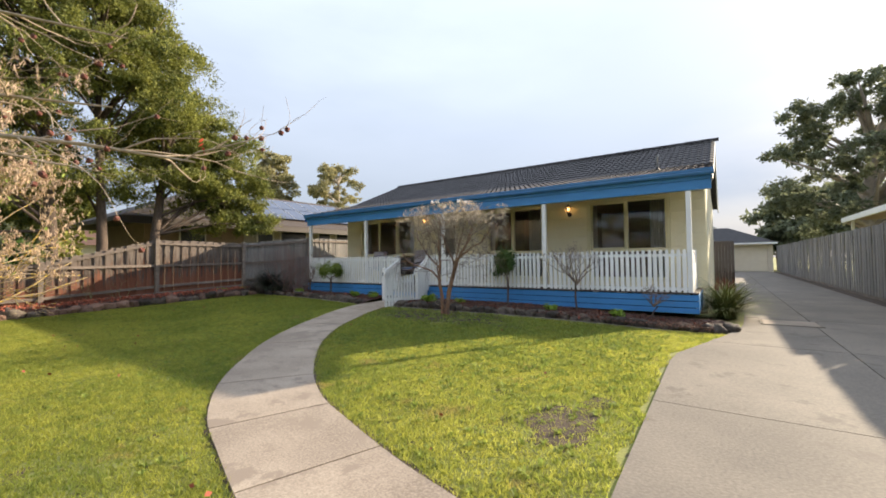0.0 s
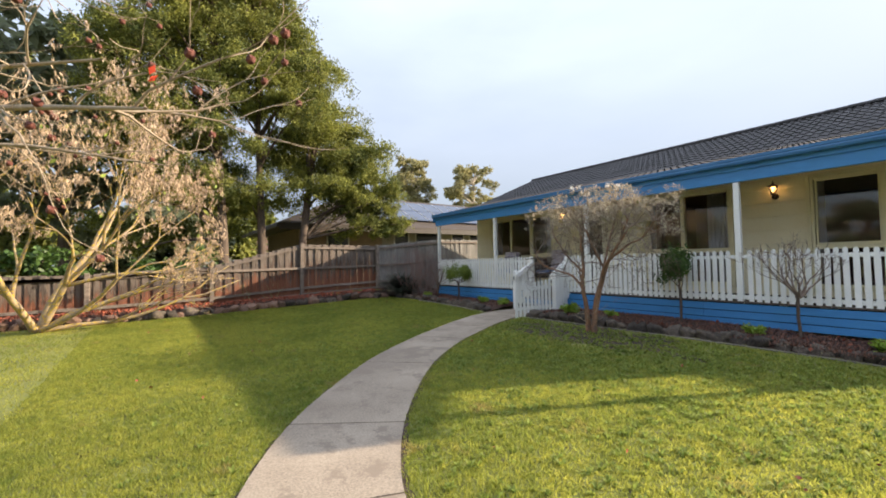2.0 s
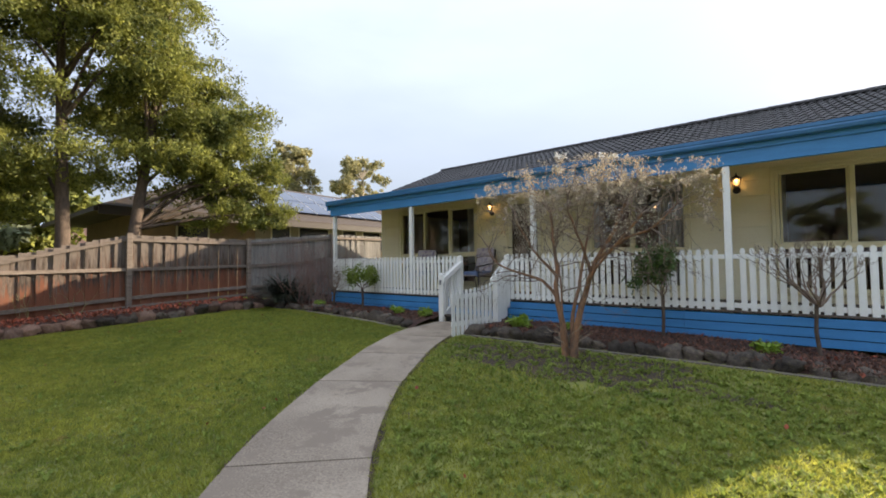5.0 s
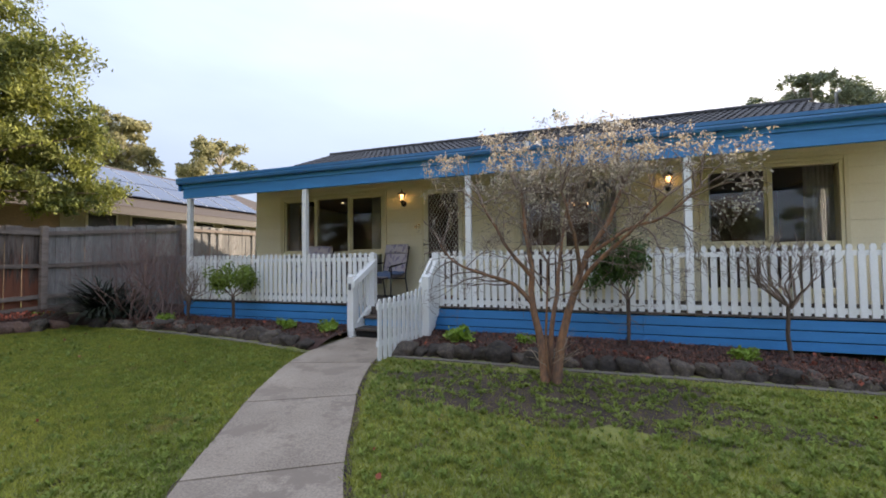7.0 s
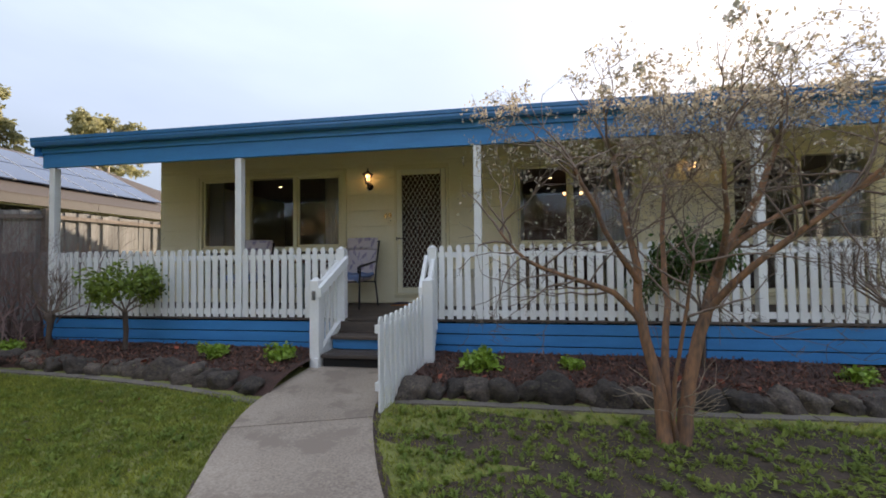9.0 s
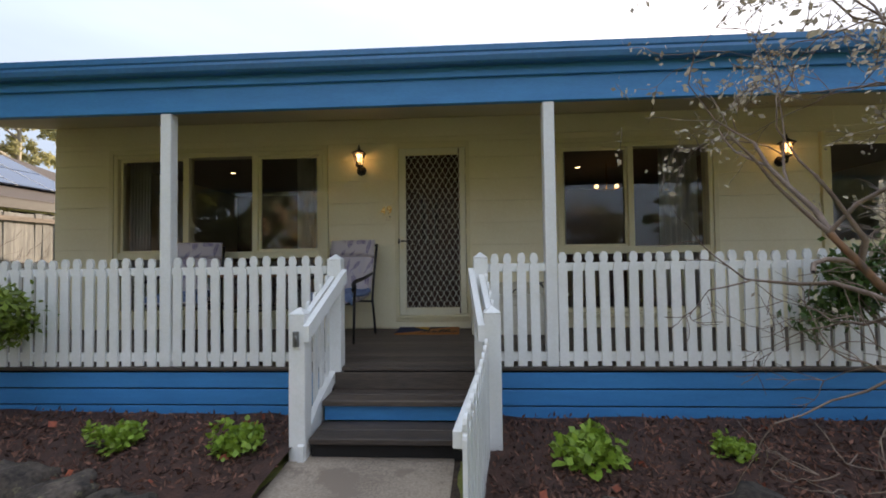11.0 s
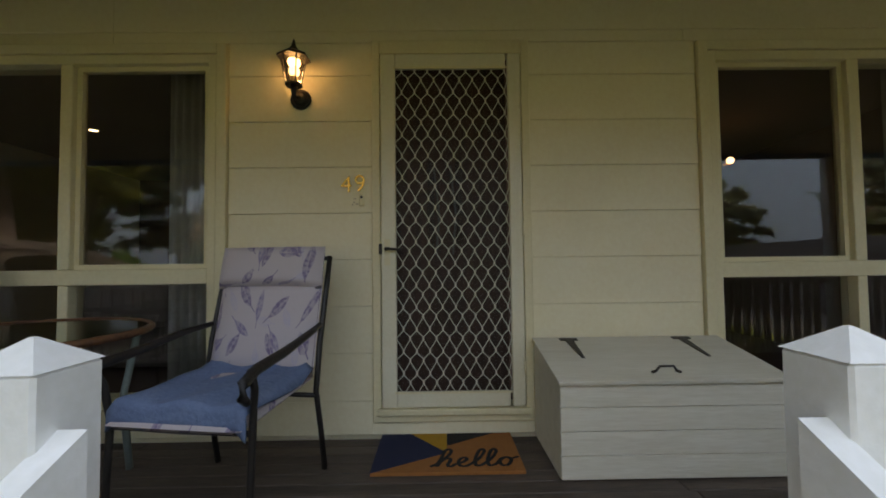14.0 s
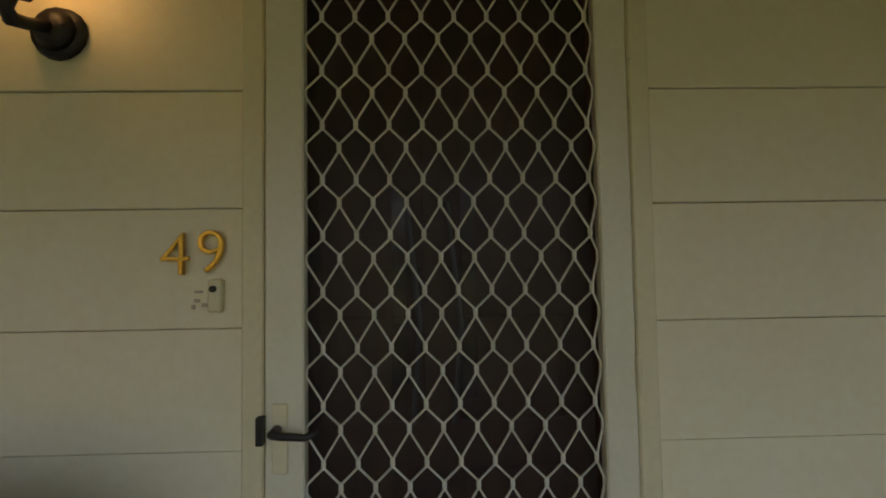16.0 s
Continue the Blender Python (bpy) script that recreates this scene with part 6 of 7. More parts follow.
CH = np.concatenate([np.stack([g.uniform(-13.5, -8.5, 9000), g.uniform(8.5, 9.52, 9000)], 1), np.stack([g.uniform(-7.2, -0.2, 15000), g.uniform(8.35, 9.52, 15000)], 1), np.stack([g.uniform(-15.2, -14.3, 5000), g.uniform(-4, 8.4, 5000)], 1)])
zz = np.array([float(ground_z(x, y)) for x, y in CH]) + np.where(CH[:, 0] < -14, 0.25, 0.10)
tagged(leaf_mesh("bark_chips", np.column_stack([CH, zz]), 0.014, 3.2, M_CHIP, None, 15, kind="stuff"), "dark red-brown bark chips on the garden beds", "bark chips")
gl = np.stack([g.uniform(-13.5, -1, 70), g.uniform(0.5, 8, 70)], 1)
gl = np.array([p for p in gl if path_side(*p) > 0.08])
zz = np.array([float(ground_z(x, y)) + 0.05 for x, y in gl])
tagged(leaf_mesh("lawn_leaves", np.column_stack([gl, zz]), 0.032, 1.2, M_LITTER, None, 14, kind="stuff"), "a few fallen red leaves on the lawn", "leaf litter")

# ---------------------------------------------------------------- lawn blades
def lawn(n, seed):
    gg = np.random.default_rng(seed)
    x = gg.uniform(-14.2, 0.05, n)
    y = np.where(gg.random(n) < 0.94, gg.uniform(0.2, 8.6, n), gg.uniform(-2.5, 0.2, n))
    px_, py_ = np.array([p.x for p in pts[::2]]), np.array([p.y for p in pts[::2]])
    ww = wid[::2] / 2
    keep = np.ones(n, bool)
    for a, b, w in zip(px_, py_, ww):
        keep &= (x - a) ** 2 + (y - b) ** 2 > (w + 0.012) ** 2
    front = np.interp(x, [-13.6, -12.4, -9.6, -8.4, -7.3, -5.2, -4.0, -2.4, -0.9, 0.05], [8.3, 8.4, 8.2, 8.0, 8.05, 8.06, 8.1, 8.28, 8.36, 8.45])
    keep &= y < front
    edge = np.interp(y, [-3, 2.4, 6.3, 8.4], [-0.38, -0.58, -0.66, 0.0]) + 0.05 * np.sin(y * 9) * np.sin(y * 3.7)
    keep &= x < edge
    # worn ground under the tree and by the driveway
    bare = np.exp(-((x + 5.3) ** 2 / 3.4 + (y - 7.4) ** 2 / 0.9)) * 1.1 + np.exp(-((x + 1.1) ** 2 / 0.12 + (y - 3.2) ** 2 / 0.35)) * 0.85
    pat = np.sin(x * 5.1 + 2 * np.sin(y * 3.3)) * np.sin(y * 4.3 + 1.7 * np.sin(x * 2.9))
    worn = np.clip((y - 4.5) / 4, 0, 1) * np.where(x > -8, 0.38, 0.08)
    keep &= gg.random(n) > np.clip(bare + worn + 0.3 * pat, 0, 0.92)
    x, y, pat = x[keep], y[keep], pat[keep]
    z = np.array([np.interp(b, [1.0, 3.0, 9.0, 14.0], [0.0, 0.02, 0.15, 0.20]) for b in y]) * np.interp(x, [-16, -9, -4, -0.9], [1.5, 0.95, 0.85, 0.0])
    m = len(x)
    h = gg.uniform(0.015, 0.040, m) * (1 + 0.35 * pat)
    a = gg.uniform(0, 6.28, m)
    lean = gg.uniform(0.2, 1.3, m) * h
    la = gg.uniform(0, 6.28, m)
    w = gg.uniform(0.0035, 0.0068, m)
    dx, dy_ = np.cos(a) * w, np.sin(a) * w
    v = np.stack([np.stack([x - dx, y - dy_, z - 0.004], 1), np.stack([x + dx, y + dy_, z - 0.004], 1), np.stack([x + np.cos(la) * lean, y + np.sin(la) * lean, z + h], 1)], 1).reshape(-1, 3)
    me = bpy.data.meshes.new("lawn_grass")
    me.vertices.add(3 * m)
    me.vertices.foreach_set("co", v.ravel())
    me.loops.add(3 * m)
    me.loops.foreach_set("vertex_index", np.arange(3 * m))
    me.polygons.add(m)
    me.polygons.foreach_set("loop_start", np.arange(0, 3 * m, 3))
    me.update(calc_edges=True)
    return tagged(link("lawn_grass", me, M_GRASS), "short patchy green winter grass on the lawn", "grass", kind="stuff")


lawn(960000, 9)


def tufts(n, seed):
    """Coarser splayed tufts scattered through the lawn."""
    gg = np.random.default_rng(seed)
    vs, fs = [], []
    while n > 0:
        x, y = gg.uniform(-13.8, -0.8), gg.uniform(1.0, 8.0)
        if gg.random() > np.clip(0.15 + (y - 2.5) / 5, 0.1, 1) * (1.0 if x > -8 else 0.5) or path_side(x, y) < 0.1:
            continue
        n -= 1
        z = float(ground_z(x, y))
        L = gg.uniform(0.03, 0.07)
        for k in range(9):
            a, e = gg.uniform(0, 6.28), gg.uniform(0.25, 1.1)
            w = L * 0.11
            o = len(vs)
            c, s_ = math.cos(a), math.sin(a)
            vs += [(x - s_ * w, y + c * w, z), (x + s_ * w, y - c * w, z), (x + c * L * 0.6 * math.cos(e) + s_ * w, y + s_ * L * 0.6 * math.cos(e) - c * w, z + L * 0.75 * math.sin(e)), (x + c * L * math.cos(e), y + s_ * L * math.cos(e), z + L * 0.8 * math.sin(e)), (x + c * L * 0.6 * math.cos(e) - s_ * w, y + s_ * L * 0.6 * math.cos(e) + c * w, z + L * 0.75 * math.sin(e))]
            fs += [(o, o + 1, o + 2, o + 4), (o + 4, o + 2, o + 3)]
    return tagged(raw("grass_tufts", vs, fs, M_TUFT), "coarse green tufts scattered in the lawn", "grass", kind="stuff")


M_TUFT = mat("tuft_blade", (0.33, 0.38, 0.08), (0.17, 0.24, 0.045), 0.7, 1.0, 0, 9.0, rand=0.35, trans=0.5)
tufts(7000, 10)

# ---------------------------------------------------------------- cypresses behind the fence
def cypress_row():
    rr = np.random.default_rng(33)
    yr = lambda z: np.interp(z, [2.8, 4.0, 5.4, 8.6, 10.5, 12.8, 14.6], [8.8, 9.6, 9.7, 8.4, 7.0, 5.3, 4.3])
    yl = lambda z: np.interp(z, [2.8, 5.0, 9.0, 12.0, 14.6], [1.5, 0.2, -0.4, 1.2, 3.2])
    bases = [(-17.2, 3.4), (-17.5, 4.7), (-17.1, 5.9)]
    cl_, rd, own = [], [], []
    while len(cl_) < 450:
        z = rr.uniform(3.6, 14.4)
        u = rr.uniform(0, 1)
        y = yl(z) + (yr(z) - yl(z)) * u
        half = 2.8 * math.sqrt(max(0.05, 1 - (2 * u - 1) ** 2)) * float(np.interp(z, [3, 6, 14.5], [0.8, 1, 0.5]))
        x = -18.3 + rr.uniform(-1, 1) * half
        if z < 6.0 and rr.random() < (0.6 if z < 5.0 else 0.35):
            continue
        if abs(x + 18.3) < half * 0.4 and rr.random() < 0.6:
            continue
        cl_.append((x, y, z))
        rd.append(rr.uniform(0.62, 1.15) * (0.8 if z > 12 else 1))
        own.append(0 if y < 3.4 else (1 if y < 6.0 else 2))
    for _ in range(52):
        cl_.append((-17.0 + rr.uniform(-0.9, 0.9), rr.uniform(7.2, 10.2), rr.uniform(2.5, 6.2)))
        rd.append(rr.uniform(0.45, 0.85))
        own.append(2)
    for _ in range(34):
        cl_.append((-20.0 + rr.uniform(-0.9, 0.9), rr.uniform(-0.5, 4.6), rr.uniform(1.6, 5.4)))
        rd.append(rr.uniform(0.6, 1.1))
        own.append(int(rr.integers(0, 2)))
    for k, (bx, by_) in enumerate(bases):
        bz = float(ground_z(-16, by_))
        t = thing("cypress_tree", (bx, by_, bz), "tall bushy cypress with bare lower trunk behind the fence", "tree", group="cypresses behind the fence", world_parts=True)
        lean = 1.3 if k == 2 else 0.2 * (k - 1)
        tops = [Vector((bx, by_, bz - 0.1)), Vector((bx + 0.1, by_ + 0.15 * lean, 2.2)), Vector((bx - 0.3, by_ + 0.5 * lean, 5)), Vector((bx - 0.6, by_ + lean, 8.5)), Vector((bx - 0.7, by_ + 0.9 * lean, 10.5))]
        v, f = limb(tops, 0.19, 0.04, 10)
        raw("trunk", v, f, M_BARK, t, "", True)
        mine = [i for i in range(len(cl_)) if own[i] == k]
        tb = []
        r2 = random.Random(90 + k)
        for i in mine:
            if r2.random() < (0.12 if cl_[i][2] < 6.6 else 0.5):
                c = Vector(cl_[i])
                zz_ = max(2.4, c.z - r2.uniform(0.8, 2.2))
                j = min(int(np.interp(zz_, [0, 2.2, 5, 8.5, 12.5], [0, 1, 2, 3, 3])), 3)
                a, b = tops[j], tops[j + 1]
                s = a.lerp(b, min(1, max(0, (zz_ - a.z) / (b.z - a.z))))
                mid = s.lerp(c, 0.5) + Vector((0, 0, 0.15))
                tb.append(limb([s, mid, c], 0.06, 0.015, 5))
        v, f = join(tb)
        raw("branchwork", v, f, M_BARK, t, "", True)["kind"] = "stuff"
        P = spray_points([cl_[i] for i in mine], [rd[i] for i in mine], 20, 48, 40 + k)
        leaf_mesh("crown", P, 0.039, 3.0, M_CYPRESS, t, 44 + k, hang=-0.15)


cypress_row()


def leafy_tree(base, height, rx, ry, zc, rz_, n, per, size, material, seed, label, trunk_r=0.3, name="gum_tree", clump=(0.6, 1.2), gaps=0.3, bark=M_BARK, category="tree"):
    """A tree whose crown is loose clumps of leaves on limbs."""
    rr = np.random.default_rng(seed)
    x0, y0 = base
    z0 = float(ground_z(x0, y0)) if abs(x0) < 20 else 0.2
    t = thing(name, (x0, y0, z0), label, category, world_parts=True)
    cs, rs = [], []
    while len(cs) < n:
        q = rr.normal(size=3)
        q /= np.linalg.norm(q)
        q *= rr.uniform(0.35, 1) ** 0.6
        if math.sin(q[0] * 5 + seed) * math.sin(q[1] * 4 + seed * 2) * math.sin(q[2] * 5) > 1 - gaps:
            continue
        cs.append((x0 + q[0] * rx, y0 + q[1] * ry, zc + q[2] * rz_))
        rs.append(rr.uniform(*clump))
    top = Vector((x0 + 0.2, y0, zc + rz_ * 0.3))
    v, f = limb([Vector((x0, y0, z0 - 0.2)), Vector((x0 - 0.1, y0 + 0.1, (z0 + zc) * 0.5)), top], trunk_r, trunk_r * 0.3, 9)
    raw("trunk", v, f, bark, t, "", True)
    tb = []
    for c in cs[::3]:
        c = Vector(c)
        s = Vector((x0, y0, z0)).lerp(top, min(0.98, max(0.35, (c.z - rz_ * 0.5) / top.z)))
        tb.append(limb([s, s.lerp(c, 0.55) + Vector((0, 0, 0.2)), c], trunk_r * 0.3, 0.02, 5))
    v, f = join(tb)
    raw("branchwork", v, f, bark, t, "", True)["kind"] = "stuff"
    leaf_mesh("crown", spray_points(cs, rs, 10, max(6, per // 10), seed + 1), size, 2.2, material, t, seed + 2, hang=0.2)
    return t


M_PALEBARK = mat("pale_gum_bark", (0.42, 0.37, 0.31), (0.24, 0.20, 0.17), 0.8, 3, 0.3)
leafy_tree((6.2, 29.5), 11, 4.2, 3.6, 6.2, 4.7, 120, 420, 0.085, M_GUM, 101, "large grey-green gum tree behind the driveway fence", 0.5, clump=(0.5, 1.0), bark=M_PALEBARK, gaps=0.7)
leafy_tree((8.0, 52), 9, 5.0, 4.0, 4.8, 3.6, 90, 220, 0.26, M_GUM, 102, "dark green gum tree beyond the garage", 0.3, clump=(0.8, 1.5))
leafy_tree((4.4, 53), 4.5, 1.9, 1.5, 2.9, 1.6, 22, 200, 0.2, M_LEAF_LIME, 104, "yellow-green shrub beside the far garage", 0.1, "far_shrub", (0.5, 0.8), category="shrub")
leafy_tree((-34.8, 29.9), 10.6, 3.2, 3.2, 9.7, 2.5, 40, 330, 0.11, M_GUM_YELLOW, 105, "distant gum tree with yellow-green crown", 0.3, clump=(0.6, 1.0), bark=M_PALEBARK, gaps=0.5)
leafy_tree((-38, 24), 12, 2.2, 2.2, 10.0, 3.0, 44, 260, 0.13, M_GUM_YELLOW, 106, "distant slender gum tree", 0.3, clump=(0.5, 0.9), bark=M_PALEBARK, gaps=0.5)
for k, (x, y, h, r) in enumerate(((-30, -8, 9, 4), (-22, -1.5, 12, 3.6), (-28, -4.5, 5, 3), (-29, 1.5, 4.6, 3), (-33, 5, 7, 3.5), (-24, -12, 10, 4.5))):
    leafy_tree((x, y), h, r, r, h * 0.6, h * 0.4, 60, 170, 0.2, M_GUM if k % 2 else M_CYPRESS, 110 + k, "green tree in the neighbouring street", 0.25, "street_tree", (0.7, 1.2))
for k, (x, y, h, r) in enumerate(((-17, -40, 11, 4), (-3, -46, 12, 4.5), (12, -42, 9, 4), (-34, -44, 11, 5), (-9.5, -41, 8, 3), (4, -44, 10, 3.5), (-26, -40, 9, 3.5), (22, -40, 11, 4), (24, -14, 10, 3.6), (30, -21, 11, 4), (35, -7, 9, 3.6), (18, -23, 9, 3.2), (41, -15, 12, 4))):
    leafy_tree((x, y), h, r, r * 0.8, h * 0.58, h * 0.42, 36, 130, 0.25, M_GUM, 120 + k, "leafy street tree across the road", 0.3, "street_tree", (0.6, 1.2), 0.6)

# ---------------------------------------------------------------- tree with pale catkins by the fence
M_CATBARK = mat("lichened_limb_bark", (0.40, 0.31, 0.22), (0.22, 0.16, 0.11), 0.9, 8, 0.5, wear=(0.52, 0.36, 0.06), wear_at=0.50)


def catkin_tree():
    rr = random.Random(55)
    t = thing("catkin_tree", (-13.5, -0.75, 0.1), "spreading bare tree hung with pale tan catkins", "tree")
    tips_ = []
    for k, (dx, dy_, dz, r) in enumerate(((-0.35, 0.15, 1, 0.085), (0.25, 0.45, 1, 0.08), (0.45, -0.2, 1, 0.075), (0.1, 0.9, 0.75, 0.07), (-0.2, -0.6, 1, 0.07), (0.75, 0.55, 0.62, 0.06), (0.15, 1.1, 0.42, 0.055))):
        tb = []
        grow(rr, (dx * 0.12, dy_ * 0.12, -0.05), (dx, dy_, dz), 2.25, r, 5, tb, tips_, 0.55, 0.08, (2, 4), 0.72, 6, 0.13, 2)
        tb = [w_ for w_ in tb if sum(p.y for p in w_[0]) / len(w_[0]) < 3.3 and min(p.z for p in w_[0]) > -0.2]
        v, f = join(tb)
        raw("limb", v, f, M_CATBARK, t, "", True)
    P = np.array([tuple(p) for p in tips_])
    P = P[(P[:, 2] > 1.0) & (P[:, 1] < 3.4)]
    gg = np.random.default_rng(56)
    k = 3900
    q = np.repeat(P[gg.integers(0, len(P), k)] + gg.normal(0, 0.02, (k, 3)), 6, axis=0) + gg.normal(0, 0.017, (k * 6, 3)) * (1, 1, 1.8)
    leaf_mesh("catkin_mass", q, 0.019, 4.0, M_CATKIN, t, 57, hang=0.9, kind="stuff")
    k = 260
    q = P[gg.integers(0, len(P), k)] + gg.normal(0, 0.05, (k, 3))
    leaf_mesh("leaves", q, 0.05, 2.0, M_LEAF_LIME, t, 58, hang=0.3, kind="stuff")
    return t


catkin_tree()
for k, (y, h) in enumerate(((1.6, 1.7), (-1.2, 1.9), (-3.4, 2.0), (3.0, 1.9), (-5.6, 2.3), (-7.6, 2.4))):
    leafy_tree((-16.6, y), h, 0.9, 1.2, h * 0.62, h * 0.4, 16, 260, 0.07, M_LEAF, 130 + k, "dense green bush behind the paling fence", 0.05, "hedge_bush", (0.35, 0.55), category="bush")

# ---------------------------------------------------------------- seed-ball tree reaching over the lawn
def seed_tree():
    rr = random.Random(71)
    t = thing("seed_ball_tree", (-6.9, -2.6, 0), "bare grey tree with small red seed balls overhead", "tree", world_parts=True)
    v, f = limb([Vector((-6.9, -2.6, -0.1)), Vector((-6.85, -2.5, 1.6)), Vector((-6.95, -2.4, 4.2)), Vector((-6.9, -2.5, 6.5))], 0.16, 0.05, 10)
    raw("trunk", v, f, M_BARK, t, "", True)
    ends = []
    for k, ptl in enumerate((
        [(-6.85, -2.5, 1.9), (-5.6, -1.0, 2.25), (-4.5, 0.1, 2.28), (-3.55, 0.85, 2.15), (-2.85, 1.25, 2.0)],
        [(-6.9, -2.45, 2.6), (-5.7, -0.8, 2.75), (-4.6, 0.35, 2.62), (-3.7, 1.05, 2.5)],
        [(-6.92, -2.4, 3.3), (-5.9, -0.9, 3.45), (-4.8, 0.3, 3.35), (-3.9, 1.2, 3.15)],
        [(-6.92, -2.4, 3.8), (-6.3, -0.7, 4.2), (-5.6, 0.7, 4.1)],
        [(-6.9, -2.4, 2.2), (-6.5, -0.8, 2.5), (-6.0, 0.4, 2.5), (-5.3, 1.4, 2.3)])):
        q = [Vector(p) for p in ptl]
        tb = [limb(q, 0.035, 0.006, 7)]
        for a, b in zip(q[:-1], q[1:]):
            for c in range(5):
                p = a.lerp(b, rr.uniform(0.1, 0.95))
                d = (b - a).normalized() + Vector((rr.gauss(0, 0.5), rr.gauss(0, 0.5), rr.gauss(0.1, 0.45)))
                grow(rr, p, d, rr.uniform(0.3, 0.6), 0.007, 2, tb, ends, 0.45, 0.1, (1, 3), 0.7, 4)
        v, f = join(tb)
        raw("branch", v, f, M_TWIG_PALE, t, "", True)
    bm = bmesh.new()
    bmesh.ops.create_icosphere(bm, subdivisions=2, radius=0.017)
    for i, v in enumerate(bm.verts):
        v.co *= 1 + 0.25 * ((i * 37) % 5 - 2) / 2
    me = bpy.data.meshes.new("seed_ball")
    bm.to_mesh(me)
    bm.free()
    me.materials.append(M_SEED)
    for p in rr.sample(ends, 130):
        link("seed_ball", me, None, t, m=Matrix.Translation(p + Vector((0, 0, -0.03))))
    leaf_mesh("last_leaves", [(-2.8, 1.28, 2.16), (-2.82, 1.29, 2.13), (-2.79, 1.27, 2.10)], 0.024, 1.7, mat("scarlet_leaf", (0.55, 0.06, 0.03), None, 0.6), t, 8, hang=0.7)


seed_tree()

# ---------------------------------------------------------------- neighbour's house with solar panels
M_NBRICK = mat("tan_brick", (0.27, 0.185, 0.125), (0.19, 0.13, 0.09), 0.85, 3, 0.3, 30)
M_NTILE = mat("brown_roof_tile", (0.085, 0.063, 0.05), (0.042, 0.031, 0.026), 0.8, 4, 0.5, 14, (1, 8, 8))
M_NTRIM = mat("brown_fascia", (0.05, 0.037, 0.03), None, 0.6)
M_PANEL = mat("solar_cell", (0.05, 0.065, 0.11), (0.035, 0.045, 0.08), 0.12, 4, 0, spec=0.7)
M_ALLOY = mat("alloy_frame", (0.5, 0.5, 0.52), None, 0.4, metal=0.7)
nb = thing("neighbour_house", (-23.5, 13, 0.3), "tan brick neighbour house with brown tiled roof", "house", world_parts=True)
NX, NXB, NY0, NY1 = -20.75, -27.05, 7.05, 23.55
part("wall", boxes((NXB, NX, NY0, NY1, 0, 3.2)), M_NBRICK, nb)
part("upper_wall", boxes((NX + 0.002, NX + 0.03, 11.5, NY1 - 0.1, 2.2, 3.19)), mat("cream_cladding", (0.29, 0.255, 0.205), (0.22, 0.19, 0.15), 0.7, 3, 0.1, 20, (1, 6, 1)), nb)
e = 1.2
zr, ze = 5.5, 3.32
rx = (NX + NXB) / 2
vs = [(NX + e, NY0 - e, ze), (NX + e, NY1 + e, ze), (NXB - e, NY1 + e, ze), (NXB - e, NY0 - e, ze), (rx, NY0 + 3.6, zr), (rx, NY1 - 3.6, zr)]
vs += [(x, y, z - 0.12) for x, y, z in vs[:4]]
raw("roof", vs, [(0, 1, 5, 4), (2, 3, 4, 5), (0, 4, 3), (1, 2, 5), (6, 9, 8, 7), (0, 6, 7, 1), (1, 7, 8, 2), (2, 8, 9, 3), (3, 9, 6, 0)], M_NTILE, nb, "brown tiled hipped roof")
part("fascia", boxes((NX + e, NX + e + 0.1, NY0 - e, NY1 + e, ze - 0.3, ze - 0.06), (NXB - e, NX + e - 0.001, NY0 - e - 0.1, NY0 - e - 0.001, ze - 0.2, ze - 0.06)), M_NTRIM, nb)
for y0, y1 in ((8.4, 9.6), (12.2, 13.2), (13.6, 15.4), (16.2, 17.2), (17.6, 19.0)):
    w = part("window", boxes((NX + 0.031, NX + 0.06, y0, y1, 2.2, 3.17), bev=0.01), mat("pale_window_frame", (0.6, 0.56, 0.48), None, 0.6), nb)
    part("pane", boxes((NX + 0.061, NX + 0.066, y0 + 0.07, y1 - 0.07, 2.27, 3.10)), mat("dark_pane", (0.03, 0.03, 0.032), None, 0.08), w)
slope = math.degrees(math.atan2(zr - ze, NX + e - rx))
for i in range(8):
    for j in range(2):
        t = thing("solar_panel", (NX + e - 0.75 - j * 1.65 * math.cos(math.radians(slope)), 11.3 + i * 1.03, ze + 0.1 + (0.75 + j * 1.65 * math.cos(math.radians(slope))) * math.tan(math.radians(slope))), "blue-grey solar panel on a tiled roof", "solar panel", group="solar panels next door")
        t.matrix_basis = t.matrix_basis @ pose(0, 0, 0, 0, slope, 0)
        part("cell_sheet", boxes((-1.58, 0, 0.02, 0.98, 0, 0.035)), M_PANEL, t)
        for y0 in (0, 0.98):
            part("panel_frame", boxes((-1.6, 0.02, y0, y0 + 0.02, -0.005, 0.04)), M_ALLOY, t)
far = thing("far_house", (-46, 12, 0), "pale house with orange tiled roof beyond the trees", "house", world_parts=True)
part("wall", boxes((-52, -44, 6, 18, 0, 3)), mat("pale_render", (0.62, 0.58, 0.5), None, 0.8), far)
vs = [(-43.3, 5.3, 3), (-43.3, 18.7, 3), (-52.7, 18.7, 3), (-52.7, 5.3, 3), (-48, 9, 5), (-48, 15, 5)]
raw("roof", vs, [(0, 1, 5, 4), (2, 3, 4, 5), (0, 4, 3), (1, 2, 5), (3, 2, 1, 0)], mat("orange_tile", (0.33, 0.15, 0.08), None, 0.8, 4, 0.3), far)
for y in (8, 12, 15.5):
    part("window", boxes((-43.99, -43.95, y, y + 1.4, 1.1, 2.3)), mat("far_pane", (0.05, 0.05, 0.055), None, 0.1), far)

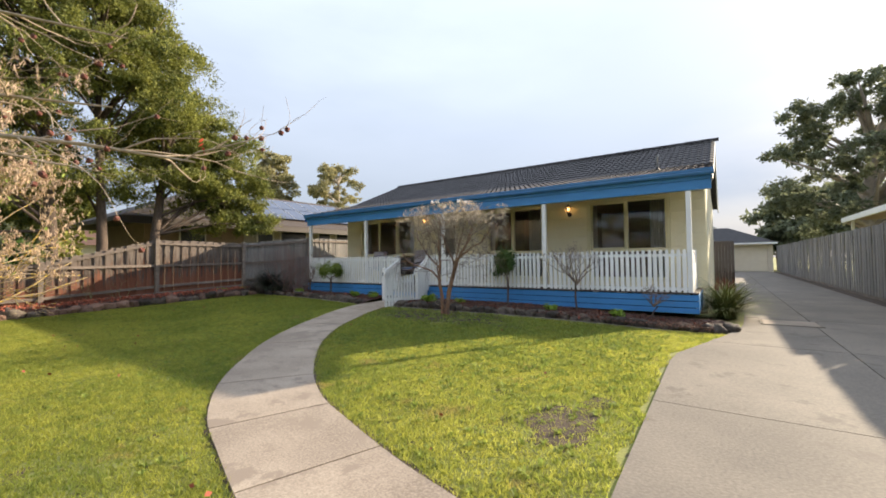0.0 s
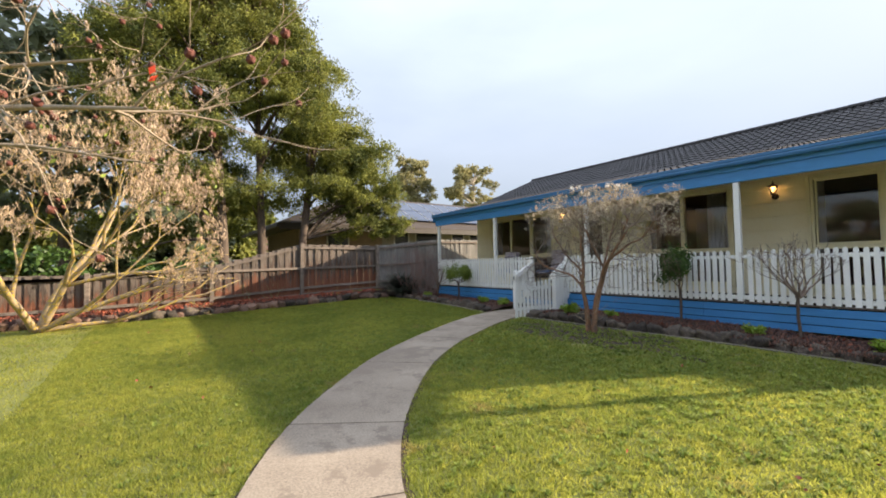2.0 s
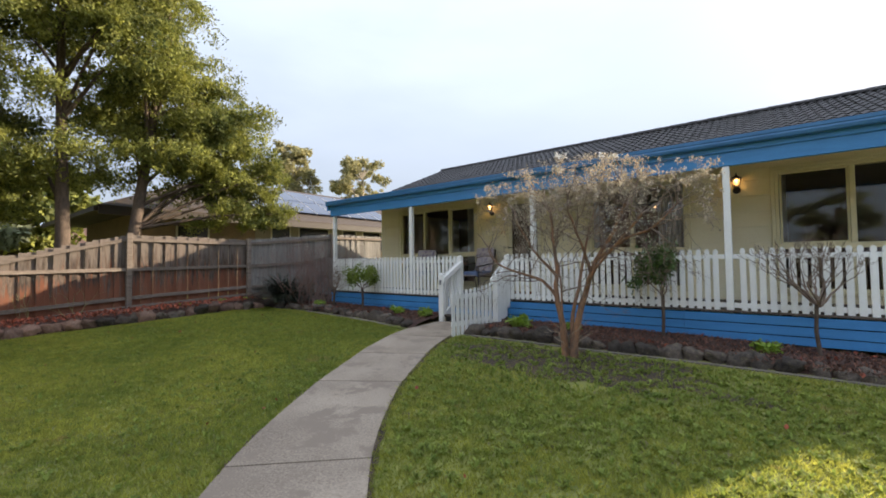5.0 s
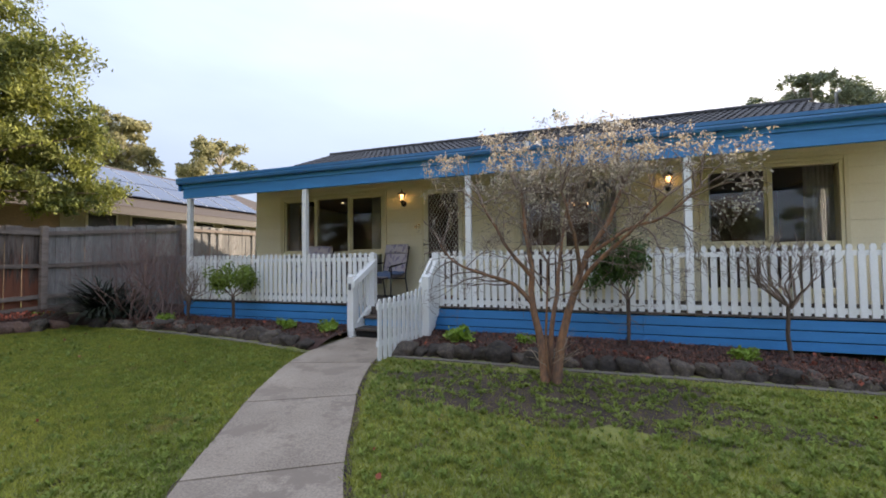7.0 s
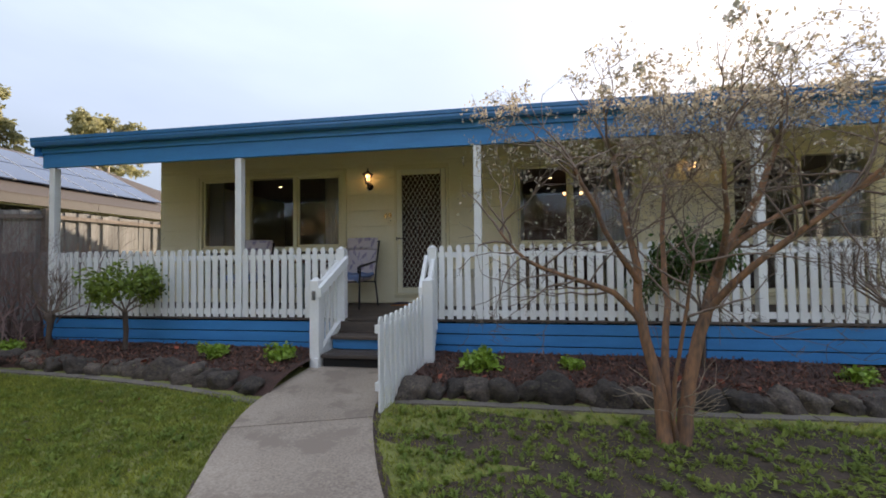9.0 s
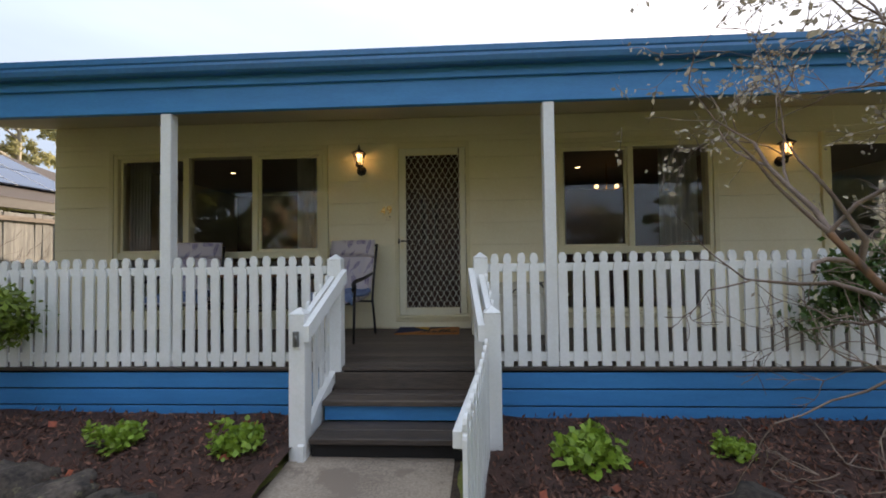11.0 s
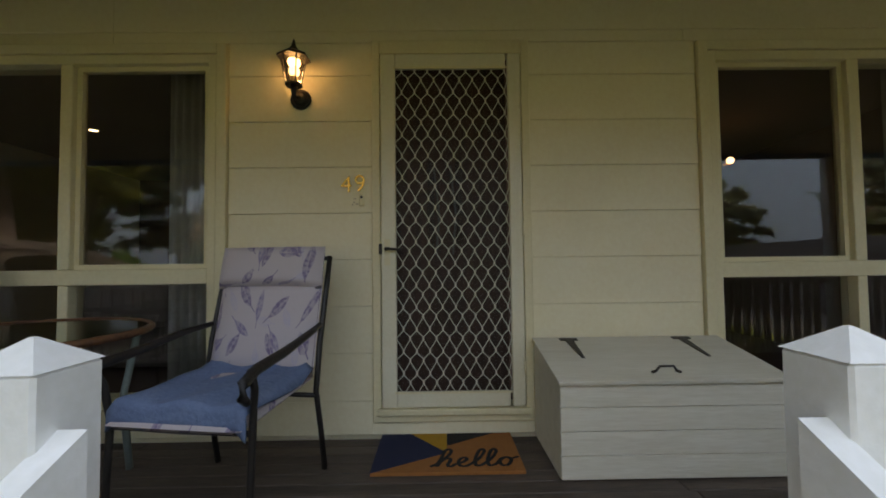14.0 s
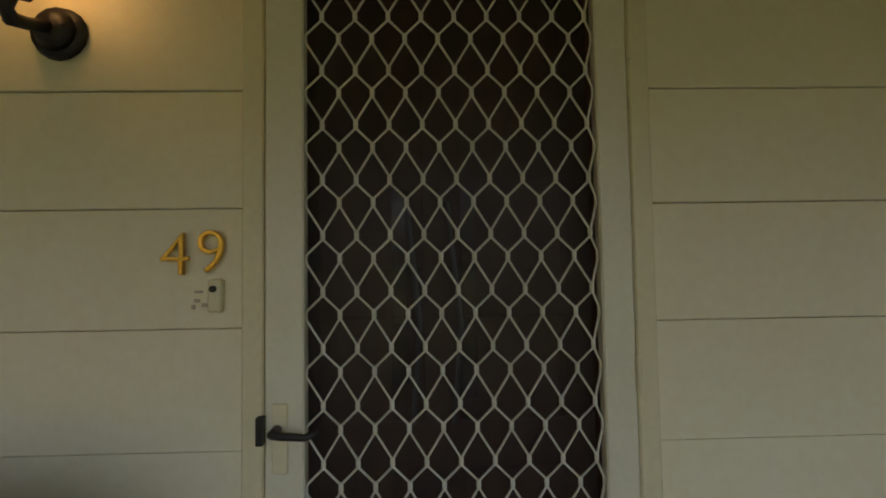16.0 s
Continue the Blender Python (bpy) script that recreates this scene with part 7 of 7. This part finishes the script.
# ---------------------------------------------------------------- garage, side gate and roof beyond the fence
gar = thing("garage", (1.0, 49, 0), "cream garage with a dark hipped tile roof at the driveway end", "garage", world_parts=True)
M_GWALL = mat("garage_wall", (0.56, 0.48, 0.38), (0.48, 0.41, 0.32), 0.8, 3, 0.15)
part("wall", boxes((-4.2, 0.30, 46, 52, 0, 2.6), (3.12, 3.5, 46, 52, 0, 2.6), (0.301, 3.119, 46.0, 52, 2.45, 2.6), (0.301, 3.119, 46.2, 52, 0, 2.45)), M_GWALL, gar)
door_g = part("roller_door", boxes((0.305, 3.115, 46.15, 46.19, 0.02, 2.44)), mat("cream_roller_door", (0.68, 0.60, 0.47), (0.62, 0.54, 0.42), 0.5, 3, 0.05), gar, "cream ribbed roller door")
for i in range(12):
    part("slat", boxes((0.305, 3.115, 46.08, 46.149, 0.02 + 0.2 * i, 0.215 + 0.2 * i), bev=0.012), bpy.data.materials["cream_roller_door"], door_g)
vs = [(-4.7, 45.6, 2.6), (3.8, 45.6, 2.6), (3.8, 52.5, 2.6), (-4.7, 52.5, 2.6), (-1.2, 49, 4.2), (0.3, 49, 4.2), (-4.7, 45.6, 2.48), (3.8, 45.6, 2.48), (3.8, 52.5, 2.48), (-4.7, 52.5, 2.48)]
raw("roof", vs, [(0, 1, 5, 4), (1, 2, 5), (2, 3, 4, 5), (3, 0, 4), (0, 6, 7, 1), (1, 7, 8, 2), (2, 8, 9, 3), (3, 9, 6, 0), (6, 9, 8, 7)], M_TILE, gar)
part("fascia", boxes((-4.7, 3.8, 45.5, 45.59, 2.45, 2.6)), M_WHITE, gar)
sg = thing("side_gate", (-0.3, 19.2, 0), "brown timber paling gate across the side yard", "gate", world_parts=True)
for i in range(12):
    part("paling", boxes((-0.9 + i * 0.1, -0.805 + i * 0.1, 19.0, 19.02, 0.05, 1.95), bev=0.003), M_PALING, sg)
for z in (0.4, 1.1, 1.8):
    part("rail", boxes((-0.9, 0.3, 19.021, 19.06, z, z + 0.08)), M_RAIL, sg)
rn = thing("back_house", (-3, 60, 0), "white gabled house roofline beyond the garage", "house", world_parts=True)
part("wall", boxes((-8, 1.5, 60, 66, 0, 3.6)), M_WHITE, rn)
vs = [(-8.5, 59.6, 3.5), (2, 59.6, 3.5), (2, 66.4, 3.5), (-8.5, 66.4, 3.5), (-3.2, 59.6, 6.2), (-3.2, 66.4, 6.2)]
raw("roof", vs, [(0, 4, 5, 3), (1, 2, 5, 4), (0, 1, 4), (3, 5, 2), (0, 3, 2, 1)], mat("pale_grey_roof", (0.5, 0.5, 0.5), None, 0.6), rn)
nr = thing("neighbour_carport", (6.6, 22, 0), "low carport roof with white edge beyond the fence", "carport", world_parts=True)
part("roof_sheet", boxes((4.6, 9.0, 14.5, 26, 2.95, 3.05)), mat("rusty_roof_sheet", (0.22, 0.12, 0.09), None, 0.6), nr)
part("white_fascia", boxes((4.5, 4.599, 14.4, 26.1, 2.85, 3.06)), M_WHITE, nr)
for y in (15, 20.4, 25.6):
    part("post", boxes((4.75, 4.85, y, y + 0.1, 0, 2.949), bev=0.005), M_WHITE, nr)
pit = thing("drain_cover", (1.0, 10.35, 0.02), "flat pale concrete drain cover in the driveway", "drain cover")
part("cover", boxes((-0.42, 0.42, -0.33, 0.33, 0.001, 0.014), bev=0.004), M_CONC, pit)
part("cover_rim", boxes((-0.46, -0.425, -0.37, 0.37, 0.001, 0.012), (0.425, 0.46, -0.37, 0.37, 0.001, 0.012), (-0.4245, 0.4245, -0.37, -0.335, 0.001, 0.012), (-0.4245, 0.4245, 0.335, 0.37, 0.001, 0.012)), M_DRIVE, pit)

# ---------------------------------------------------------------- power pole in the street
pole = thing("power_pole", (-40.6, -3.8, 0), "grey timber power pole with a cross-arm", "power pole")
v, f = limb([Vector((0, 0, 0)), Vector((0, 0, 8.2))], 0.15, 0.11, 8)
raw("pole", v, f, M_BARK, pole, "", True)
part("cross_arm", boxes((-0.06, 0.06, -1.1, 1.1, 7.4, 7.55), bev=0.01), M_BARK, pole)
for y in (-1.0, -0.5, 0.5, 1.0):
    v, f = tube([(0, y, 7.55), (0, y, 7.72)], 0.035, 6)
    raw("insulator", v, f, M_WHITE, pole)


# ---------------------------------------------------------------- bare soil showing through the lawn
def soil_patch(cx, cy, rx, ry, seed):
    """A thin ragged patch of bare soil that follows the ground."""
    rr = random.Random(seed)
    n, rings = 48, 5
    vs = [(cx, cy, float(ground_z(cx, cy)) + 0.009)]
    off = [noise.noise(Vector((math.cos(i / n * 6.283) * 2.2, math.sin(i / n * 6.283) * 2.2, seed))) * 0.45 + rr.uniform(-0.14, 0.14) for i in range(n)]
    for k in range(1, rings + 1):
        for i in range(n):
            a = i / n * 6.283
            r = k / rings * (1 + off[i])
            x, y = cx + math.cos(a) * rx * r, cy + math.sin(a) * ry * r
            vs.append((x, y, float(ground_z(x, y)) + (0.009 if k < rings else -0.004)))
    fs = [(0, 1 + i, 1 + (i + 1) % n) for i in range(n)]
    for k in range(rings - 1):
        o = 1 + k * n
        fs += [(o + i, o + n + i, o + n + (i + 1) % n, o + (i + 1) % n) for i in range(n)]
    return tagged(raw("ground_soil_patch", vs, fs, M_BARE, None, "", True), "dark bare soil patch worn into the lawn", "soil", kind="structure")


M_BARE = mat("bare_soil", (0.10, 0.066, 0.042), (0.032, 0.022, 0.015), 0.95, 5, 0.9, 45)
for k, (cx, cy, rx, ry) in enumerate(((-5.3, 7.3, 1.7, 0.72), (-4.3, 7.75, 0.5, 0.22), (-6.3, 7.6, 0.45, 0.25), (-1.12, 3.25, 0.30, 0.52), (-0.98, 3.9, 0.16, 0.2), (-6.0, 6.9, 0.3, 0.15), (-3.5, 7.0, 0.35, 0.14))):
    soil_patch(cx, cy, rx, ry, 3.7 * k + 1)


def soil_line(side, inner, outer, name, label):
    """A narrow band of soil beside the path."""
    vs = []
    for i, p in enumerate(pts):
        wob = 0.012 * math.sin(i * 1.7) + 0.01 * math.sin(i * 0.6 + 2)
        for d in (inner, outer + wob):
            q_ = p + nrm[i] * side * (wid[i] / 2 + d)
            vs.append((q_.x, q_.y, float(ground_z(q_.x, q_.y)) + 0.008))
    return tagged(raw(name, vs, [(2 * i, 2 * i + 1, 2 * i + 3, 2 * i + 2) for i in range(len(pts) - 1)], M_BARE, None, "", True), label, "soil", kind="structure")


soil_line(-1, 0.0, 0.04, "ground_soil_edge", "dark soil edge between lawn and path")
soil_line(1, 0.0, 0.02, "ground_soil_edge", "dark soil edge between lawn and path")
grid_sheet("ground_verge", [3.305, 3.42, 3.55, 3.68], list(np.arange(-4, 45.1, 1.0)), lambda x, y: 0.012 + 0.05 * (x - 3.305), M_BARE, label="bare soil verge below the driveway fence", category="soil", kind="structure")
grid_sheet("ground_verge", [-0.36, -0.1, 0.2, 0.349], list(np.arange(12.0, 45.1, 1.0)), lambda x, y: 0.014, M_BARE, label="bare soil strip beside the house wall", category="soil", kind="structure")
